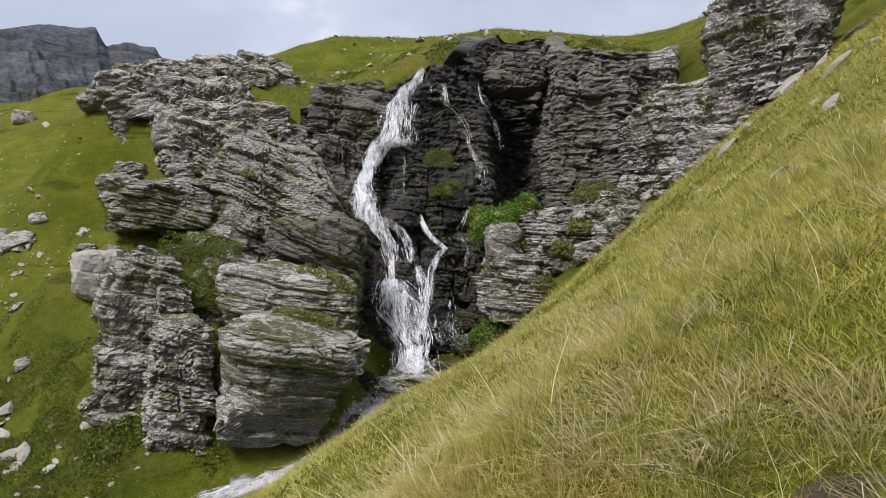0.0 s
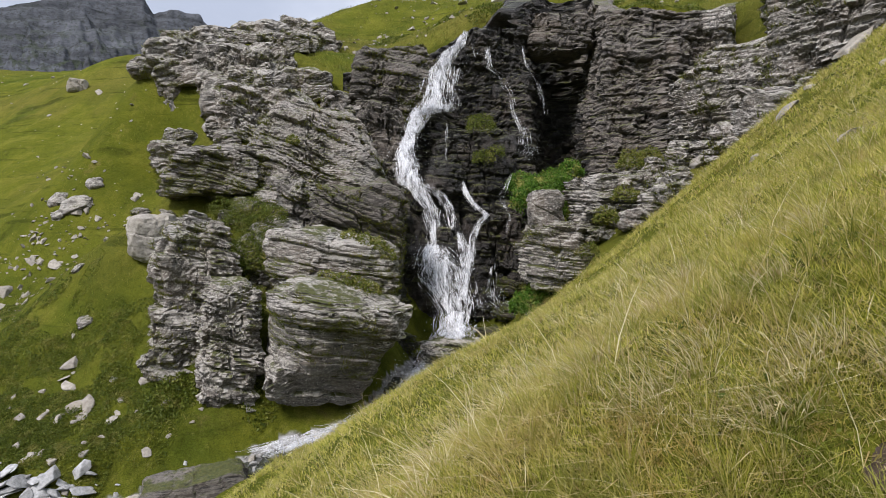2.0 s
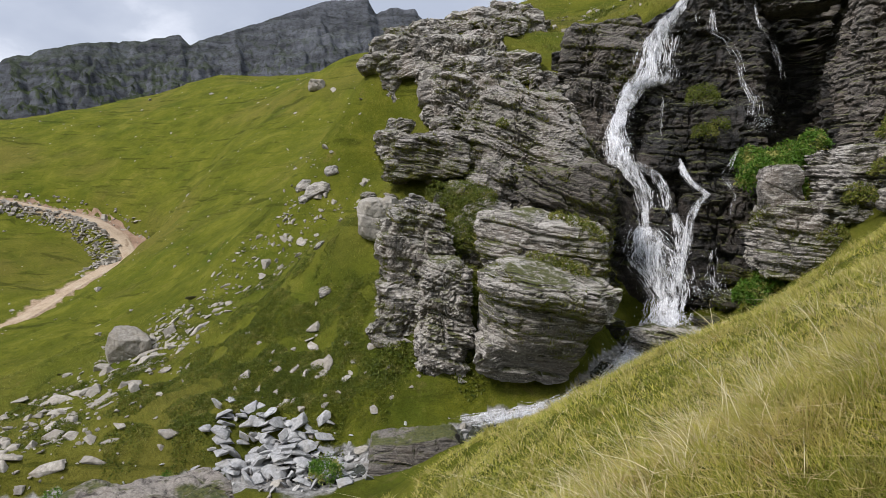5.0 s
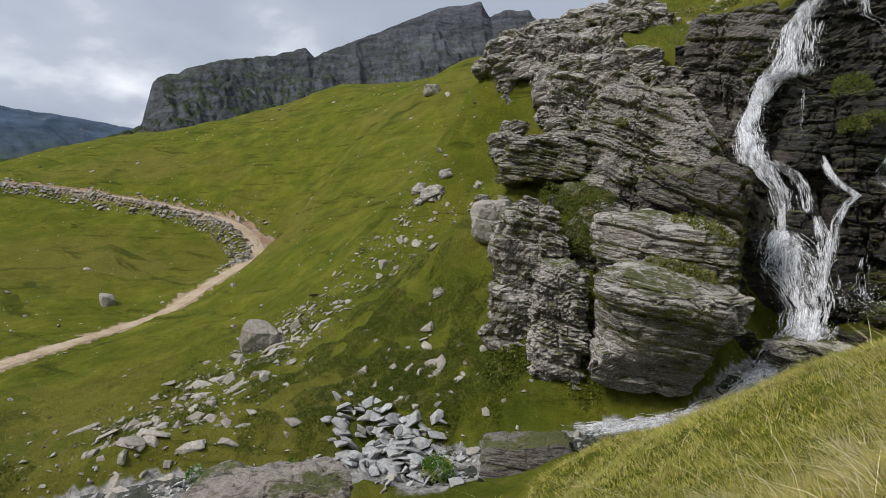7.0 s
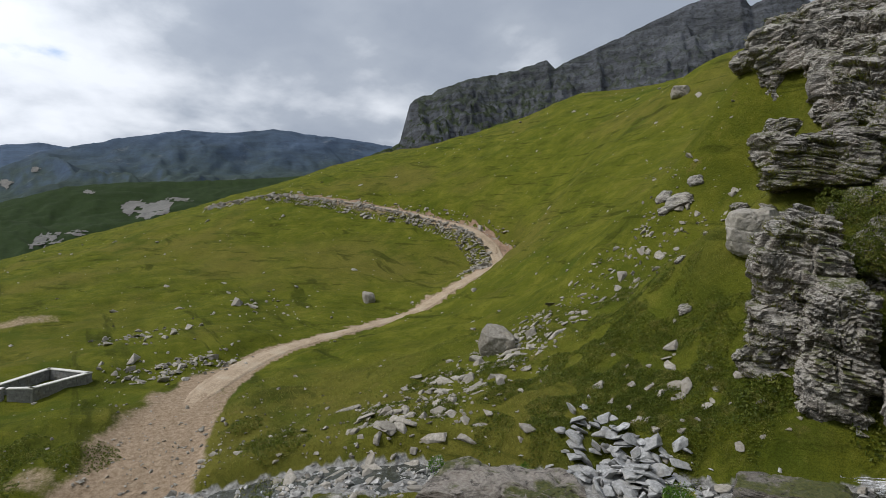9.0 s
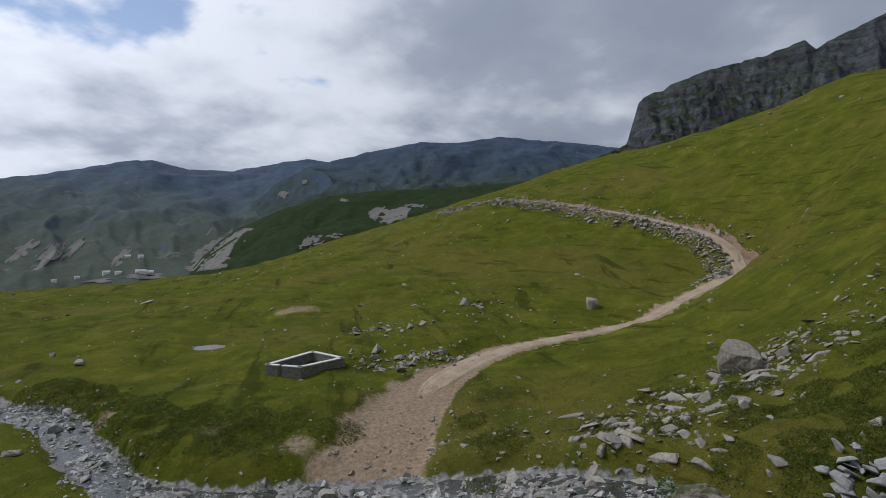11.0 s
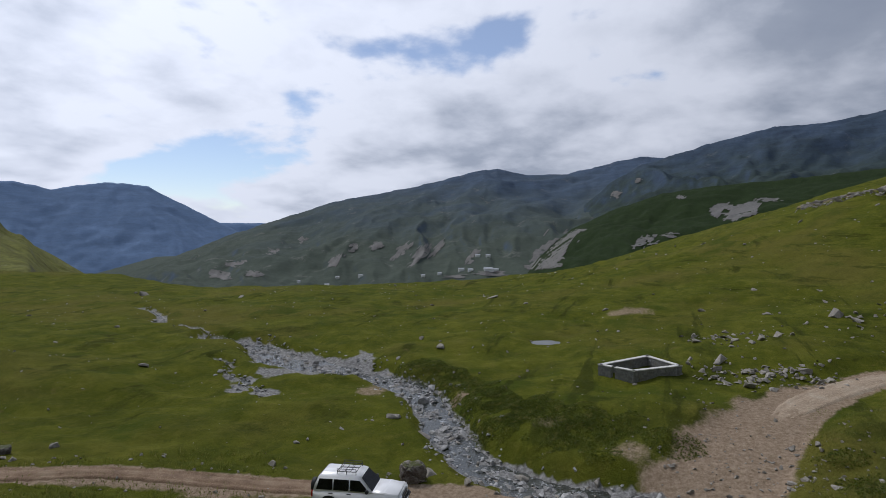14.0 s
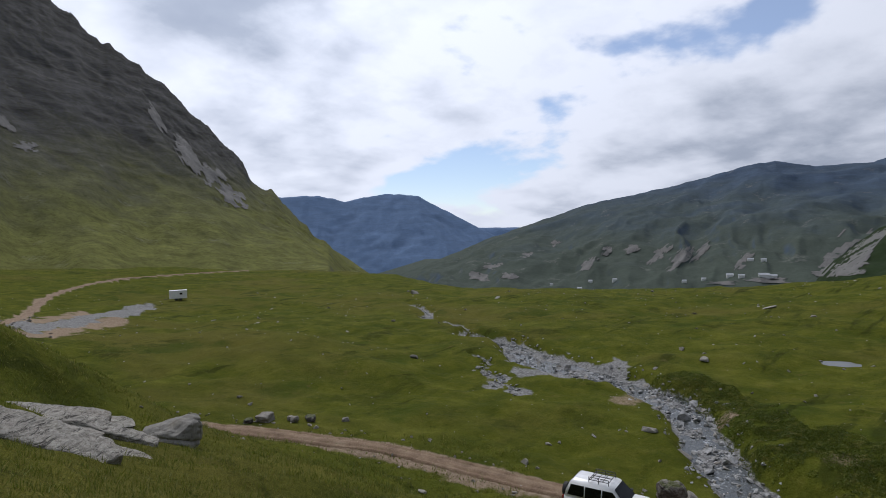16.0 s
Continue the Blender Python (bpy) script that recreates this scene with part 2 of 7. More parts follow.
def dirt_material(name, a, b_, c_, scale=1.0):
    m, nt, b = material(name)
    v = coords(nt)
    n1 = noise_node(nt, 0.5 * scale, 5, 0.65, v)
    n2 = noise_node(nt, 7 * scale, 5, 0.75, v)
    c = ramp(nt, n1, [(0.3, a), (0.5, b_), (0.7, c_)])
    c = rgb_mix(nt, mapr(nt, n2, 0.45, 0.7, 0, 0.6), c, tuple(min(1, 1.6 * x) for x in c_))
    nt.links.new(c, b.inputs["Base Color"])
    b.inputs["Roughness"].default_value = 0.95
    bump(nt, b, n2, 0.8, 0.06)
    return m


def stone_material(name, dark, light):
    m, nt, b = material(name)
    v = coords(nt)
    oi = nt.nodes.new("ShaderNodeObjectInfo")
    g = nt.nodes.new("ShaderNodeNewGeometry")
    rnd = math_node(nt, "FRACT", math_node(nt, "ADD", oi.outputs["Random"], g.outputs["Random Per Island"]), 0)
    n = noise_node(nt, 6, 6, 0.7, v)
    n3 = noise_node(nt, 1.3, 4, 0.6, v)
    c = ramp(nt, n, [(0.3, dark), (0.7, light)])
    c = rgb_mix(nt, mapr(nt, rnd, 0.0, 1.0, 0.0, 0.4), c, tuple(0.7 * x for x in dark))
    c = rgb_mix(nt, mapr(nt, n3, 0.5, 0.7, 0, 0.4), c, (0.2, 0.17, 0.12))
    nt.links.new(c, b.inputs["Base Color"])
    b.inputs["Roughness"].default_value = 0.85
    bump(nt, b, n, 0.6, 0.03)
    return m


def plain(name, color, rough=0.5, metal=0.0, var=0.12, scale=8.0):
    m, nt, b = material(name)
    n = noise_node(nt, scale, 4, 0.6, coords(nt))
    c = ramp(nt, n, [(0.3, tuple(x * (1 - var) for x in color)), (0.7, tuple(min(1, x * (1 + var)) for x in color))])
    nt.links.new(c, b.inputs["Base Color"])
    b.inputs["Roughness"].default_value = rough
    b.inputs["Metallic"].default_value = metal
    return m


def white_water_material():
    m, nt, b = material("white_water")
    n = noise_node(nt, 1.0, 5, 0.7, coords(nt, (24, 24, 0.8)))
    n2 = noise_node(nt, 9.0, 4, 0.7, coords(nt))
    nt.links.new(ramp(nt, n2, [(0.3, (0.62, 0.65, 0.7)), (0.6, (0.9, 0.91, 0.93))]), b.inputs["Base Color"])
    b.inputs["Roughness"].default_value = 0.45
    patch = noise_node(nt, 1.0, 4, 0.65, coords(nt, (2.6, 2.6, 0.9)))
    nt.links.new(math_node(nt, "MULTIPLY", mapr(nt, n, 0.40, 0.60, 0.03, 0.92), mapr(nt, patch, 0.38, 0.58, 0.15, 1.0)), b.inputs["Alpha"])
    bump(nt, b, n2, 0.7, 0.05)
    return m


def stream_material():
    m, nt, b = material("stream_water")
    v = coords(nt)
    n = noise_node(nt, 2.2, 5, 0.7, v, 0.6)
    c = ramp(nt, n, [(0.5, (0.03, 0.033, 0.028)), (0.6, (0.075, 0.08, 0.072)), (0.72, (0.6, 0.62, 0.65))])
    nt.links.new(c, b.inputs["Base Color"])
    b.inputs["Roughness"].default_value = 0.12
    bump(nt, b, noise_node(nt, 5, 4, 0.6, v), 0.5, 0.08)
    return m


def blade_material(name, stops, dry=0.6, mixed=0.0):
    m, nt, b = material(name)
    g = nt.nodes.new("ShaderNodeNewGeometry")
    c = ramp(nt, g.outputs["Random Per Island"], stops)
    patch = noise_node(nt, 1.7, 5, 0.6, coords(nt))
    c = rgb_mix(nt, mapr(nt, patch, 0.5, 0.66, 0, dry), c, (0.44, 0.37, 0.12))
    if mixed:
        c = rgb_mix(nt, mapr(nt, noise_node(nt, 2.9, 5, 0.65, coords(nt, rot=(0, 0, 30))), 0.52, 0.64, 0, mixed), c, (0.13, 0.17, 0.025))
        c = rgb_mix(nt, mapr(nt, noise_node(nt, 3.7, 5, 0.7, coords(nt, rot=(0, 0, 75))), 0.56, 0.68, 0, mixed), c, (0.4, 0.25, 0.1))
    nt.links.new(c, b.inputs["Base Color"])
    b.inputs["Roughness"].default_value = 0.6
    b.inputs["Specular IOR Level"].default_value = 0.25
    tr = nt.nodes.new("ShaderNodeBsdfTranslucent")
    nt.links.new(c, tr.inputs[0])
    mx = nt.nodes.new("ShaderNodeMixShader")
    mx.inputs[0].default_value = 0.4
    nt.links.new(b.outputs[0], mx.inputs[1])
    nt.links.new(tr.outputs[0], mx.inputs[2])
    nt.links.new(mx.outputs[0], nt.nodes["Material Output"].inputs["Surface"])
    return m


def mountain_material(name, rock, green, green_lo, green_hi, steep=(0.62, 0.8), scar=0.0, scale=1.0, relief=0.8, tone=1.0):
    """Far slopes: bare rock where it is high or steep, thin turf on the gentler and lower parts."""
    m, nt, b = material(name)
    v = coords(nt, (scale, scale, scale))
    n1 = noise_node(nt, 0.006, 7, 0.65, v)
    n2 = noise_node(nt, 0.035, 8, 0.75, v)
    n3 = noise_node(nt, 1.0, 7, 0.7, coords(nt, (0.014 * scale, 0.014 * scale, 0.06 * scale)), 0.5)
    c = ramp(nt, n3, [(0.3, tuple((1 - 0.6 * tone) * x for x in rock)), (0.5, rock), (0.7, tuple((1 + 0.6 * tone) * x for x in rock))])
    g = nt.nodes.new("ShaderNodeNewGeometry")
    s = nt.nodes.new("ShaderNodeSeparateXYZ")
    nt.links.new(g.outputs["Position"], s.inputs[0])
    low = mapr(nt, math_node(nt, "ADD", s.outputs[2], math_node(nt, "MULTIPLY", n1, 260.0 / scale)), green_lo, green_hi, 1.0, 0.0)
    flat = mapr(nt, math_node(nt, "ADD", up_facing(nt), math_node(nt, "MULTIPLY", math_node(nt, "SUBTRACT", n2, 0.5), 0.4)), steep[0], steep[1])
    gc = ramp(nt, n2, [(0.3, tuple((1 - 0.5 * tone) * x for x in green)), (0.5, green), (0.7, tuple((1 + 0.5 * tone) * x for x in green))])
    n4 = noise_node(nt, 0.16, 8, 0.8, v)
    c = rgb_mix(nt, math_node(nt, "MULTIPLY", low, flat), c, gc)
    c = rgb_mix(nt, mapr(nt, n4, 0.36, 0.52, 0.55 * tone, 0.0), c, tuple(0.4 * x for x in green))
    if scar:
        rill = noise_node(nt, 1.0, 6, 0.7, coords(nt, (0.02 * scale, 0.02 * scale, 0.012 * scale), (0, 25, 0)), 0.3)
        c = rgb_mix(nt, math_node(nt, "MULTIPLY", mapr(nt, rill, 0.58, 0.68, 0, 0.8 * scar), mapr(nt, n4, 0.42, 0.58)), c, (0.23, 0.22, 0.2))
    nt.links.new(c, b.inputs["Base Color"])
    b.inputs["Roughness"].default_value = 1.0
    b.inputs["Specular IOR Level"].default_value = 0.05
    bump(nt, b, math_node(nt, "ADD", n2, math_node(nt, "MULTIPLY", n4, 0.5)), relief, 6.0 / scale)
    return m


M_TURF = meadow_material()
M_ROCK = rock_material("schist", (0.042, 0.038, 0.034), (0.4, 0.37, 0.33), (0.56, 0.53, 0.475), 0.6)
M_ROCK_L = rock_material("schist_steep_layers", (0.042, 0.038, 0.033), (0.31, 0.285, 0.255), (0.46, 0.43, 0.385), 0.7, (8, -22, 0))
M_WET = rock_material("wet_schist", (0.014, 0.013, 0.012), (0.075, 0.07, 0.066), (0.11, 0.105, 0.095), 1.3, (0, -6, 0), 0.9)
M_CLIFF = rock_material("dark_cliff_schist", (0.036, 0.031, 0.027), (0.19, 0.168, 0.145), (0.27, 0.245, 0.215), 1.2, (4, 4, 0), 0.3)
M_STONE = stone_material("loose_stone", (0.15, 0.132, 0.105), (0.39, 0.365, 0.32))
M_PALE = stone_material("pale_slab_stone", (0.15, 0.152, 0.152), (0.46, 0.462, 0.46))
M_COBBLE = stone_material("stream_stone", (0.17, 0.168, 0.16), (0.56, 0.55, 0.53))
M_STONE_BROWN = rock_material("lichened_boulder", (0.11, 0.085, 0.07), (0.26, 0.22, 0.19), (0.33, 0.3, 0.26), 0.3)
M_ROAD = dirt_material("packed_earth", (0.2, 0.14, 0.085), (0.3, 0.225, 0.15), (0.36, 0.3, 0.22))
M_CUT = dirt_material("raw_red_earth", (0.09, 0.055, 0.032), (0.17, 0.105, 0.066), (0.25, 0.175, 0.12), 2)
M_HUMUS = dirt_material("dark_humus", (0.05, 0.034, 0.022), (0.085, 0.058, 0.04), (0.12, 0.085, 0.06), 9)
M_SOIL = dirt_material("bare_soil", (0.11, 0.065, 0.035), (0.19, 0.12, 0.07), (0.26, 0.19, 0.12), 2)
M_FOAM = white_water_material()
M_WATER = stream_material()
M_GRASS = blade_material("grass_blades", [(0.0, (0.19, 0.22, 0.03)), (0.4, (0.37, 0.37, 0.055)), (0.7, (0.55, 0.49, 0.12)), (0.9, (0.6, 0.5, 0.2)), (1.0, (0.7, 0.58, 0.34))], 0.6, 0.6)
M_TUFT = blade_material("tussock_blades", [(0.0, (0.15, 0.18, 0.02)), (0.45, (0.29, 0.29, 0.04)), (0.75, (0.45, 0.4, 0.11)), (1.0, (0.62, 0.52, 0.28))], 0.55, 0.45)
M_BANK = blade_material("meadow_blades", [(0.0, (0.07, 0.1, 0.012)), (0.6, (0.14, 0.16, 0.02)), (1.0, (0.24, 0.22, 0.06))], 0.3)
M_STRAW = blade_material("dry_straw", [(0.0, (0.34, 0.26, 0.12)), (0.5, (0.64, 0.55, 0.32)), (1.0, (0.82, 0.75, 0.52))], 0.0)
M_THATCH = blade_material("dead_grass", [(0.0, (0.19, 0.13, 0.05)), (0.5, (0.42, 0.32, 0.14)), (1.0, (0.64, 0.53, 0.3))], 0.0)
M_LEAF = blade_material("shrub_leaves", [(0.0, (0.045, 0.065, 0.008)), (0.5, (0.085, 0.115, 0.012)), (1.0, (0.15, 0.17, 0.025))], 0.3)
M_FERN = blade_material("bright_green_herbs", [(0.0, (0.04, 0.1, 0.01)), (0.5, (0.075, 0.16, 0.015)), (1.0, (0.12, 0.22, 0.025))])
# ---- building helpers ----


def mesh_ob(name, verts, faces, mat, parent=None, flat=False):
    me = bpy.data.meshes.new(name)
    me.from_pydata([tuple(map(float, v)) for v in verts], [], [tuple(map(int, f)) for f in faces])
    me.materials.append(mat)
    if not flat:
        me.polygons.foreach_set("use_smooth", [True] * len(me.polygons))
    ob = new(name, me)
    if parent is not None:
        ob.parent = parent
    return ob


def part(name, bm, mat, parent, label="", smooth_faces=False):
    """Links a bmesh as one mesh object under a thing or a part."""
    bmesh.ops.recalc_face_normals(bm, faces=bm.faces)
    me = bpy.data.meshes.new(name)
    bm.to_mesh(me)
    bm.free()
    me.materials.append(mat)
    if smooth_faces:
        me.polygons.foreach_set("use_smooth", [True] * len(me.polygons))
    ob = new(name, me)
    ob.parent = parent
    if label:
        ob["label"] = label
    return ob


def box_bm(x0, x1, y0, y1, z0, z1, bevel=0.0):
    bm = bmesh.new()
    bmesh.ops.create_cube(bm, size=1, matrix=Matrix.Translation(((x0 + x1) / 2, (y0 + y1) / 2, (z0 + z1) / 2)) @ Matrix.Diagonal((x1 - x0, y1 - y0, z1 - z0, 1)))
    if bevel:
        bmesh.ops.bevel(bm, geom=bm.edges[:], offset=bevel, segments=2, affect="EDGES")
    return bm


def rod_bm(a, b, radius, sides=8):
    bm = bmesh.new()
    a, b = Vector(a), Vector(b)
    m = Matrix.Translation((a + b) / 2) @ (b - a).to_track_quat("Z", "Y").to_matrix().to_4x4()
    bmesh.ops.create_cone(bm, cap_ends=True, segments=sides, radius1=radius, radius2=radius, depth=(b - a).length, matrix=m)
    return bm


def grid_faces(rows, cols, wrap=False):
    r, c = np.meshgrid(np.arange(rows - 1), np.arange(cols if wrap else cols - 1), indexing="ij")
    r, c = r.ravel(), c.ravel()
    c2 = (c + 1) % cols
    return np.stack([r * cols + c, r * cols + c2, (r + 1) * cols + c2, (r + 1) * cols + c], 1)


def fast_mesh(name, verts, quads, mat, smooth_faces=True):
    me = bpy.data.meshes.new(name)
    n, f = len(verts), len(quads)
    k = quads.shape[1]
    me.vertices.add(n)
    me.vertices.foreach_set("co", np.asarray(verts, np.float32).ravel())
    me.loops.add(f * k)
    me.loops.foreach_set("vertex_index", np.asarray(quads, np.int32).ravel())
    me.polygons.add(f)
    me.polygons.foreach_set("loop_start", np.arange(0, f * k, k, dtype=np.int32))
    me.polygons.foreach_set("use_smooth", np.full(f, smooth_faces))
    me.update(calc_edges=True)
    me.materials.append(mat)
    return new(name, me)


# ---- the lie of the land ----
# heights of the turf at chosen spots: x, y, z
VALLEY = [(-26.0, -13.0, -12.0), (-30.5, 3.3, -11.6), (-49.0, 12.4, -10.7), (-50.6, -1.6, -11.4), (-68.0, -11.0, -11.9), (-60.0, 9.0, -10.0),
          (-45.2, -19.2, -12.5), (-57.0, -37.0, -12.6), (-74.0, -72.0, -13.2), (-167.0, -34.0, -14.0), (-123.0, -86.0, -14.2), (-124.0, -131.0, -14.2),
          (-151.0, -187.0, -14.4), (-98.0, -242.0, -9.8), (-27.7, -127.6, -12.0), (-58.2, -139.0, -13.2), (-24.7, -32.6, -11.6), (-13.0, -36.0, -9.6),
          (-82.0, -50.4, -12.6), (-37.4, -60.2, -11.2), (-10.0, -60.0, -9.5), (10.0, -120.0, -3.0), (-37.0, -10.5, -12.9), (-40.0, 1.8, -11.0), (-42.5, -6.0, -11.3)]
HILLSIDE = [(-62.2, 37.0, -9.3), (-70.5, 56.4, -4.6), (-90.9, 58.9, 1.6), (-131.0, 41.5, 6.6), (-75.0, 41.0, -7.0), (-53.8, 84.3, 27.0), (-104.6, 107.7, 32.8),
            (-162.0, 89.8, 23.6), (-189.0, 66.0, 14.0), (-143.8, 44.7, 8.6), (-190.0, -3.0, -7.5), (-59.4, 60.9, 7.9), (-29.3, 22.8, -6.9), (-22.3, 33.2, 0.9),
            (-38.0, 34.0, -4.0), (-110.0, 20.0, -5.0), (-46.0, 50.0, 2.5), (-40.0, 66.0, 14.0), (-30.0, 48.0, 8.5), (-35.0, 95.0, 30.0), (-120.0, 160.0, 34.0)]
GULLY = [(-18.4, 18.5, -7.4), (-24.5, 11.8, -9.0), (-14.0, 23.1, -5.0), (-15.0, 18.2, -7.3), (-9.5, 20.9, -6.6), (-4.1, 24.0, -5.6), (-1.6, 31.0, -4.4), (-1.6, 38.0, -3.0),
         (3.0, 31.0, -2.0), (-1.0, 45.4, 16.9), (-4.5, 45.0, 14.8), (3.0, 46.0, 18.0), (7.0, 48.0, 19.0), (11.0, 44.2, 18.0), (15.5, 44.6, 17.6), (8.3, 74.5, 32.0), (-17.4, 59.5, 22.5), (-12.9, 68.8, 28.0), (-9.5, 40.0, 9.5), (-12.0, 31.0, 3.0), (-10.0, 27.5, -1.0),
         (-18.0, 27.0, -1.0), (-18.3, 28.9, 1.5), (10.0, 50.0, 20.5), (18.0, 48.5, 19.0), (20.0, 70.0, 28.6), (20.0, 56.6, 23.0), (26.0, 73.5, 28.0), (25.7, 54.2, 25.4), (33.5, 70.5, 31.4), (10.0, 110.0, 37.0), (35.0, 108.0, 39.0), (-8.0, 50.0, 17.0), (-25.0, 62.0, 21.0)]
BAND = [(-22.6, 41.2, 13.9), (-20.8, 47.6, 17.0), (-18.7, 54.9, 20.1), (-24.5, 39.0, 9.8), (-17.7, 38.1, 8.9), (-21.5, 38.4, 7.1), (-13.1, 60.6, 21.4)]
NEAR = [(0.0, 0.0, 0.0), (-1.0, -0.4, -0.15), (0.0, 2.7, 0.75), (-0.5, 3.1, 0.3), (0.6, 2.8, 1.2), (1.2, 3.6, 1.4), (2.4, 4.0, 2.1), (0.3, 1.6, 0.75),
        (-2.2, 6.8, -1.3), (-1.2, 11.5, -2.0), (4.6, 15.3, 2.2), (7.5, 15.2, 5.0), (10.9, 14.3, 7.6), (0.8, 16.0, -1.2), (-2.6, 9.7, -2.0), (11.2, 31.0, 5.6),
        (14.0, 25.0, 9.0), (-6.0, 5.0, -4.4), (-12.0, 6.0, -8.0), (-8.0, -3.0, -4.5), (-16.0, -6.0, -9.0), (-3.4, -12.6, -2.2), (-10.5, -22.2, -5.6), (-13.6, -16.0, -6.6), (-5.6, -25.4, -1.6), (-6.5, -23.0, -3.6), (-19.0, -21.0, -10.4), (-6.0, -36.0, -7.0),
        (4.0, -6.0, 2.0), (14.0, 0.0, 9.0), (30.0, 10.0, 22.0), (10.0, -30.0, 3.0), (40.0, 40.0, 30.0), (40.0, -60.0, 20.0), (-5.0, 14.0, -4.3), (-5.1, 9.8, -4.6), (-5.8, 8.2, -5.2), (-9.2, 13.1, -7.2), (-11.0, 11.0, -7.6), (-4.0, 12.0, -3.7), (-12.5, 14.3, -8.5), (-10.3, 15.5, -8.0), (-15.5, 12.0, -8.8)]
SPOTS = np.array(VALLEY + HILLSIDE + GULLY + BAND + NEAR)


def kernel(d2):
    return -np.sqrt(d2 + 4.0)


def spot_weights():
    p = SPOTS[:, :2]
    d2 = ((p[:, None] - p[None]) ** 2).sum(2)
    n = len(p)
    a = np.zeros((n + 3, n + 3))
    a[:n, :n] = kernel(d2) - np.eye(n) * 0.05
    a[:n, n] = a[n, :n] = 1
    a[:n, n + 1:] = p / 50
    a[n + 1:, :n] = (p / 50).T
    return np.linalg.solve(a, np.concatenate([SPOTS[:, 2], np.zeros(3)]))


WEIGHTS = spot_weights()


def base_height(x, y):
    out = np.empty_like(x)
    n = len(SPOTS)
    for i in range(0, len(x), 20000):
        s = slice(i, i + 20000)
        d2 = (x[s, None] - SPOTS[None, :, 0]) ** 2 + (y[s, None] - SPOTS[None, :, 1]) ** 2
        out[s] = kernel(d2) @ WEIGHTS[:n] + WEIGHTS[n] + (x[s] * WEIGHTS[n + 1] + y[s] * WEIGHTS[n + 2]) / 50
    return out


def dense(line, step=0.7):
    """A smooth plan line through the points: Catmull-Rom, about evenly spaced."""
    p = [Vector(q) for q in line]
    p = [p[0] * 2 - p[1]] + p + [p[-1] * 2 - p[-2]]
    out = []
    for i in range(1, len(p) - 2):
        n = max(2, int((p[i + 1] - p[i]).length / step))
        for k in range(n):
            t = k / n
            out.append(0.5 * (2 * p[i] + (p[i + 1] - p[i - 1]) * t + (2 * p[i - 1] - 5 * p[i] + 4 * p[i + 1] - p[i + 2]) * t * t + (3 * p[i] - p[i - 1] - 3 * p[i + 1] + p[i + 2]) * t ** 3))
    out.append(p[-2])
    return np.array([tuple(q) for q in out])


ROAD = dense([(-31.0, 2.4), (-37.0, 4.9), (-43.4, 7.9), (-49.4, 12.2), (-54.0, 18.0), (-58.0, 27.0), (-62.2, 37.0), (-66.8, 50.0), (-70.2, 56.0), (-79.0, 59.6), (-91.0, 59.2), (-108.3, 53.2), (-132.0, 42.4), (-150, 33)])
TRACK = dense([(-31.0, 2.4), (-30.6, -4.0), (-29.6, -10.0), (-28.4, -15.0), (-27.0, -20.0), (-26.0, -24.0), (-24.4, -28.0), (-22.2, -31.0), (-20.0, -35.0), (-16.0, -43.0), (-12, -58), (-13, -78), (-20, -104), (-28, -132), (-40.0, -161.0), (-60.0, -186.0), (-84, -197), (-112, -206)])
STREAM = dense([(-1.6, 33.5), (-2.4, 29.0), (-3.2, 25.8), (-5.0, 23.0), (-9.5, 20.6), (-13.3, 18.0), (-16.3, 16.3), (-18.9, 14.8), (-25.3, 9.6), (-30.0, 1.5), (-32.0, -5.5), (-37.0, -11.5), (-47.5, -18.3),
                (-53.0, -25.0), (-57.0, -39.0), (-63.1, -47.6), (-62.0, -55.2), (-67.8, -57.7), (-70.6, -65.1), (-73.8, -73.3), (-80.3, -79.4), (-86.9, -91.2)])
BROOK = dense([(-42.4, -31.0), (-44.6, -32.6), (-44.9, -35.2), (-47.8, -36.6), (-48.2, -39.8), (-51.2, -41.0), (-52.8, -44.5)])


SHOAL = dense([(-14.0, -88.0), (-18.0, -93.0), (-25.0, -102.0), (-33.0, -112.0), (-42.0, -123.0), (-47.0, -130.0)])


def nearest(x, y, line):
    """Distance to a plan line, and the index of its nearest point."""
    d = np.full(len(x), 1e9)
    idx = np.zeros(len(x), int)
    box = (x > line[:, 0].min() - 15) & (x < line[:, 0].max() + 15) & (y > line[:, 1].min() - 15) & (y < line[:, 1].max() + 15)
    w = np.nonzero(box)[0]
    for i in range(0, len(w), 8000):
        s = w[i:i + 8000]
        d2 = (x[s, None] - line[None, :, 0]) ** 2 + (y[s, None] - line[None, :, 1]) ** 2
        idx[s] = d2.argmin(1)
        d[s] = np.sqrt(d2.min(1))
    return d, idx


def swell(x, y):
    """Broad humps of the meadow."""
    r = np.hypot(x, y)
    q = np.stack([x, y, np.zeros_like(x)], 1)
    amp = smooth(3, 40, r)
    return fbm(q * 0.055, 3, 3) * 1.0 * amp + fbm(q * 0.15, 3, 13) * 0.4 * amp * smooth(40, 60, r)


def run_heights(line, window, humps=0.0):
    x, y = line[:, 0].copy(), line[:, 1].copy()
    z = base_height(x, y) + humps * swell(x, y) * smooth(38, 52, np.hypot(x, y))
    k = np.ones(window) / window
    return np.convolve(np.pad(z, window // 2, mode="edge"), k, "valid")[:len(z)]


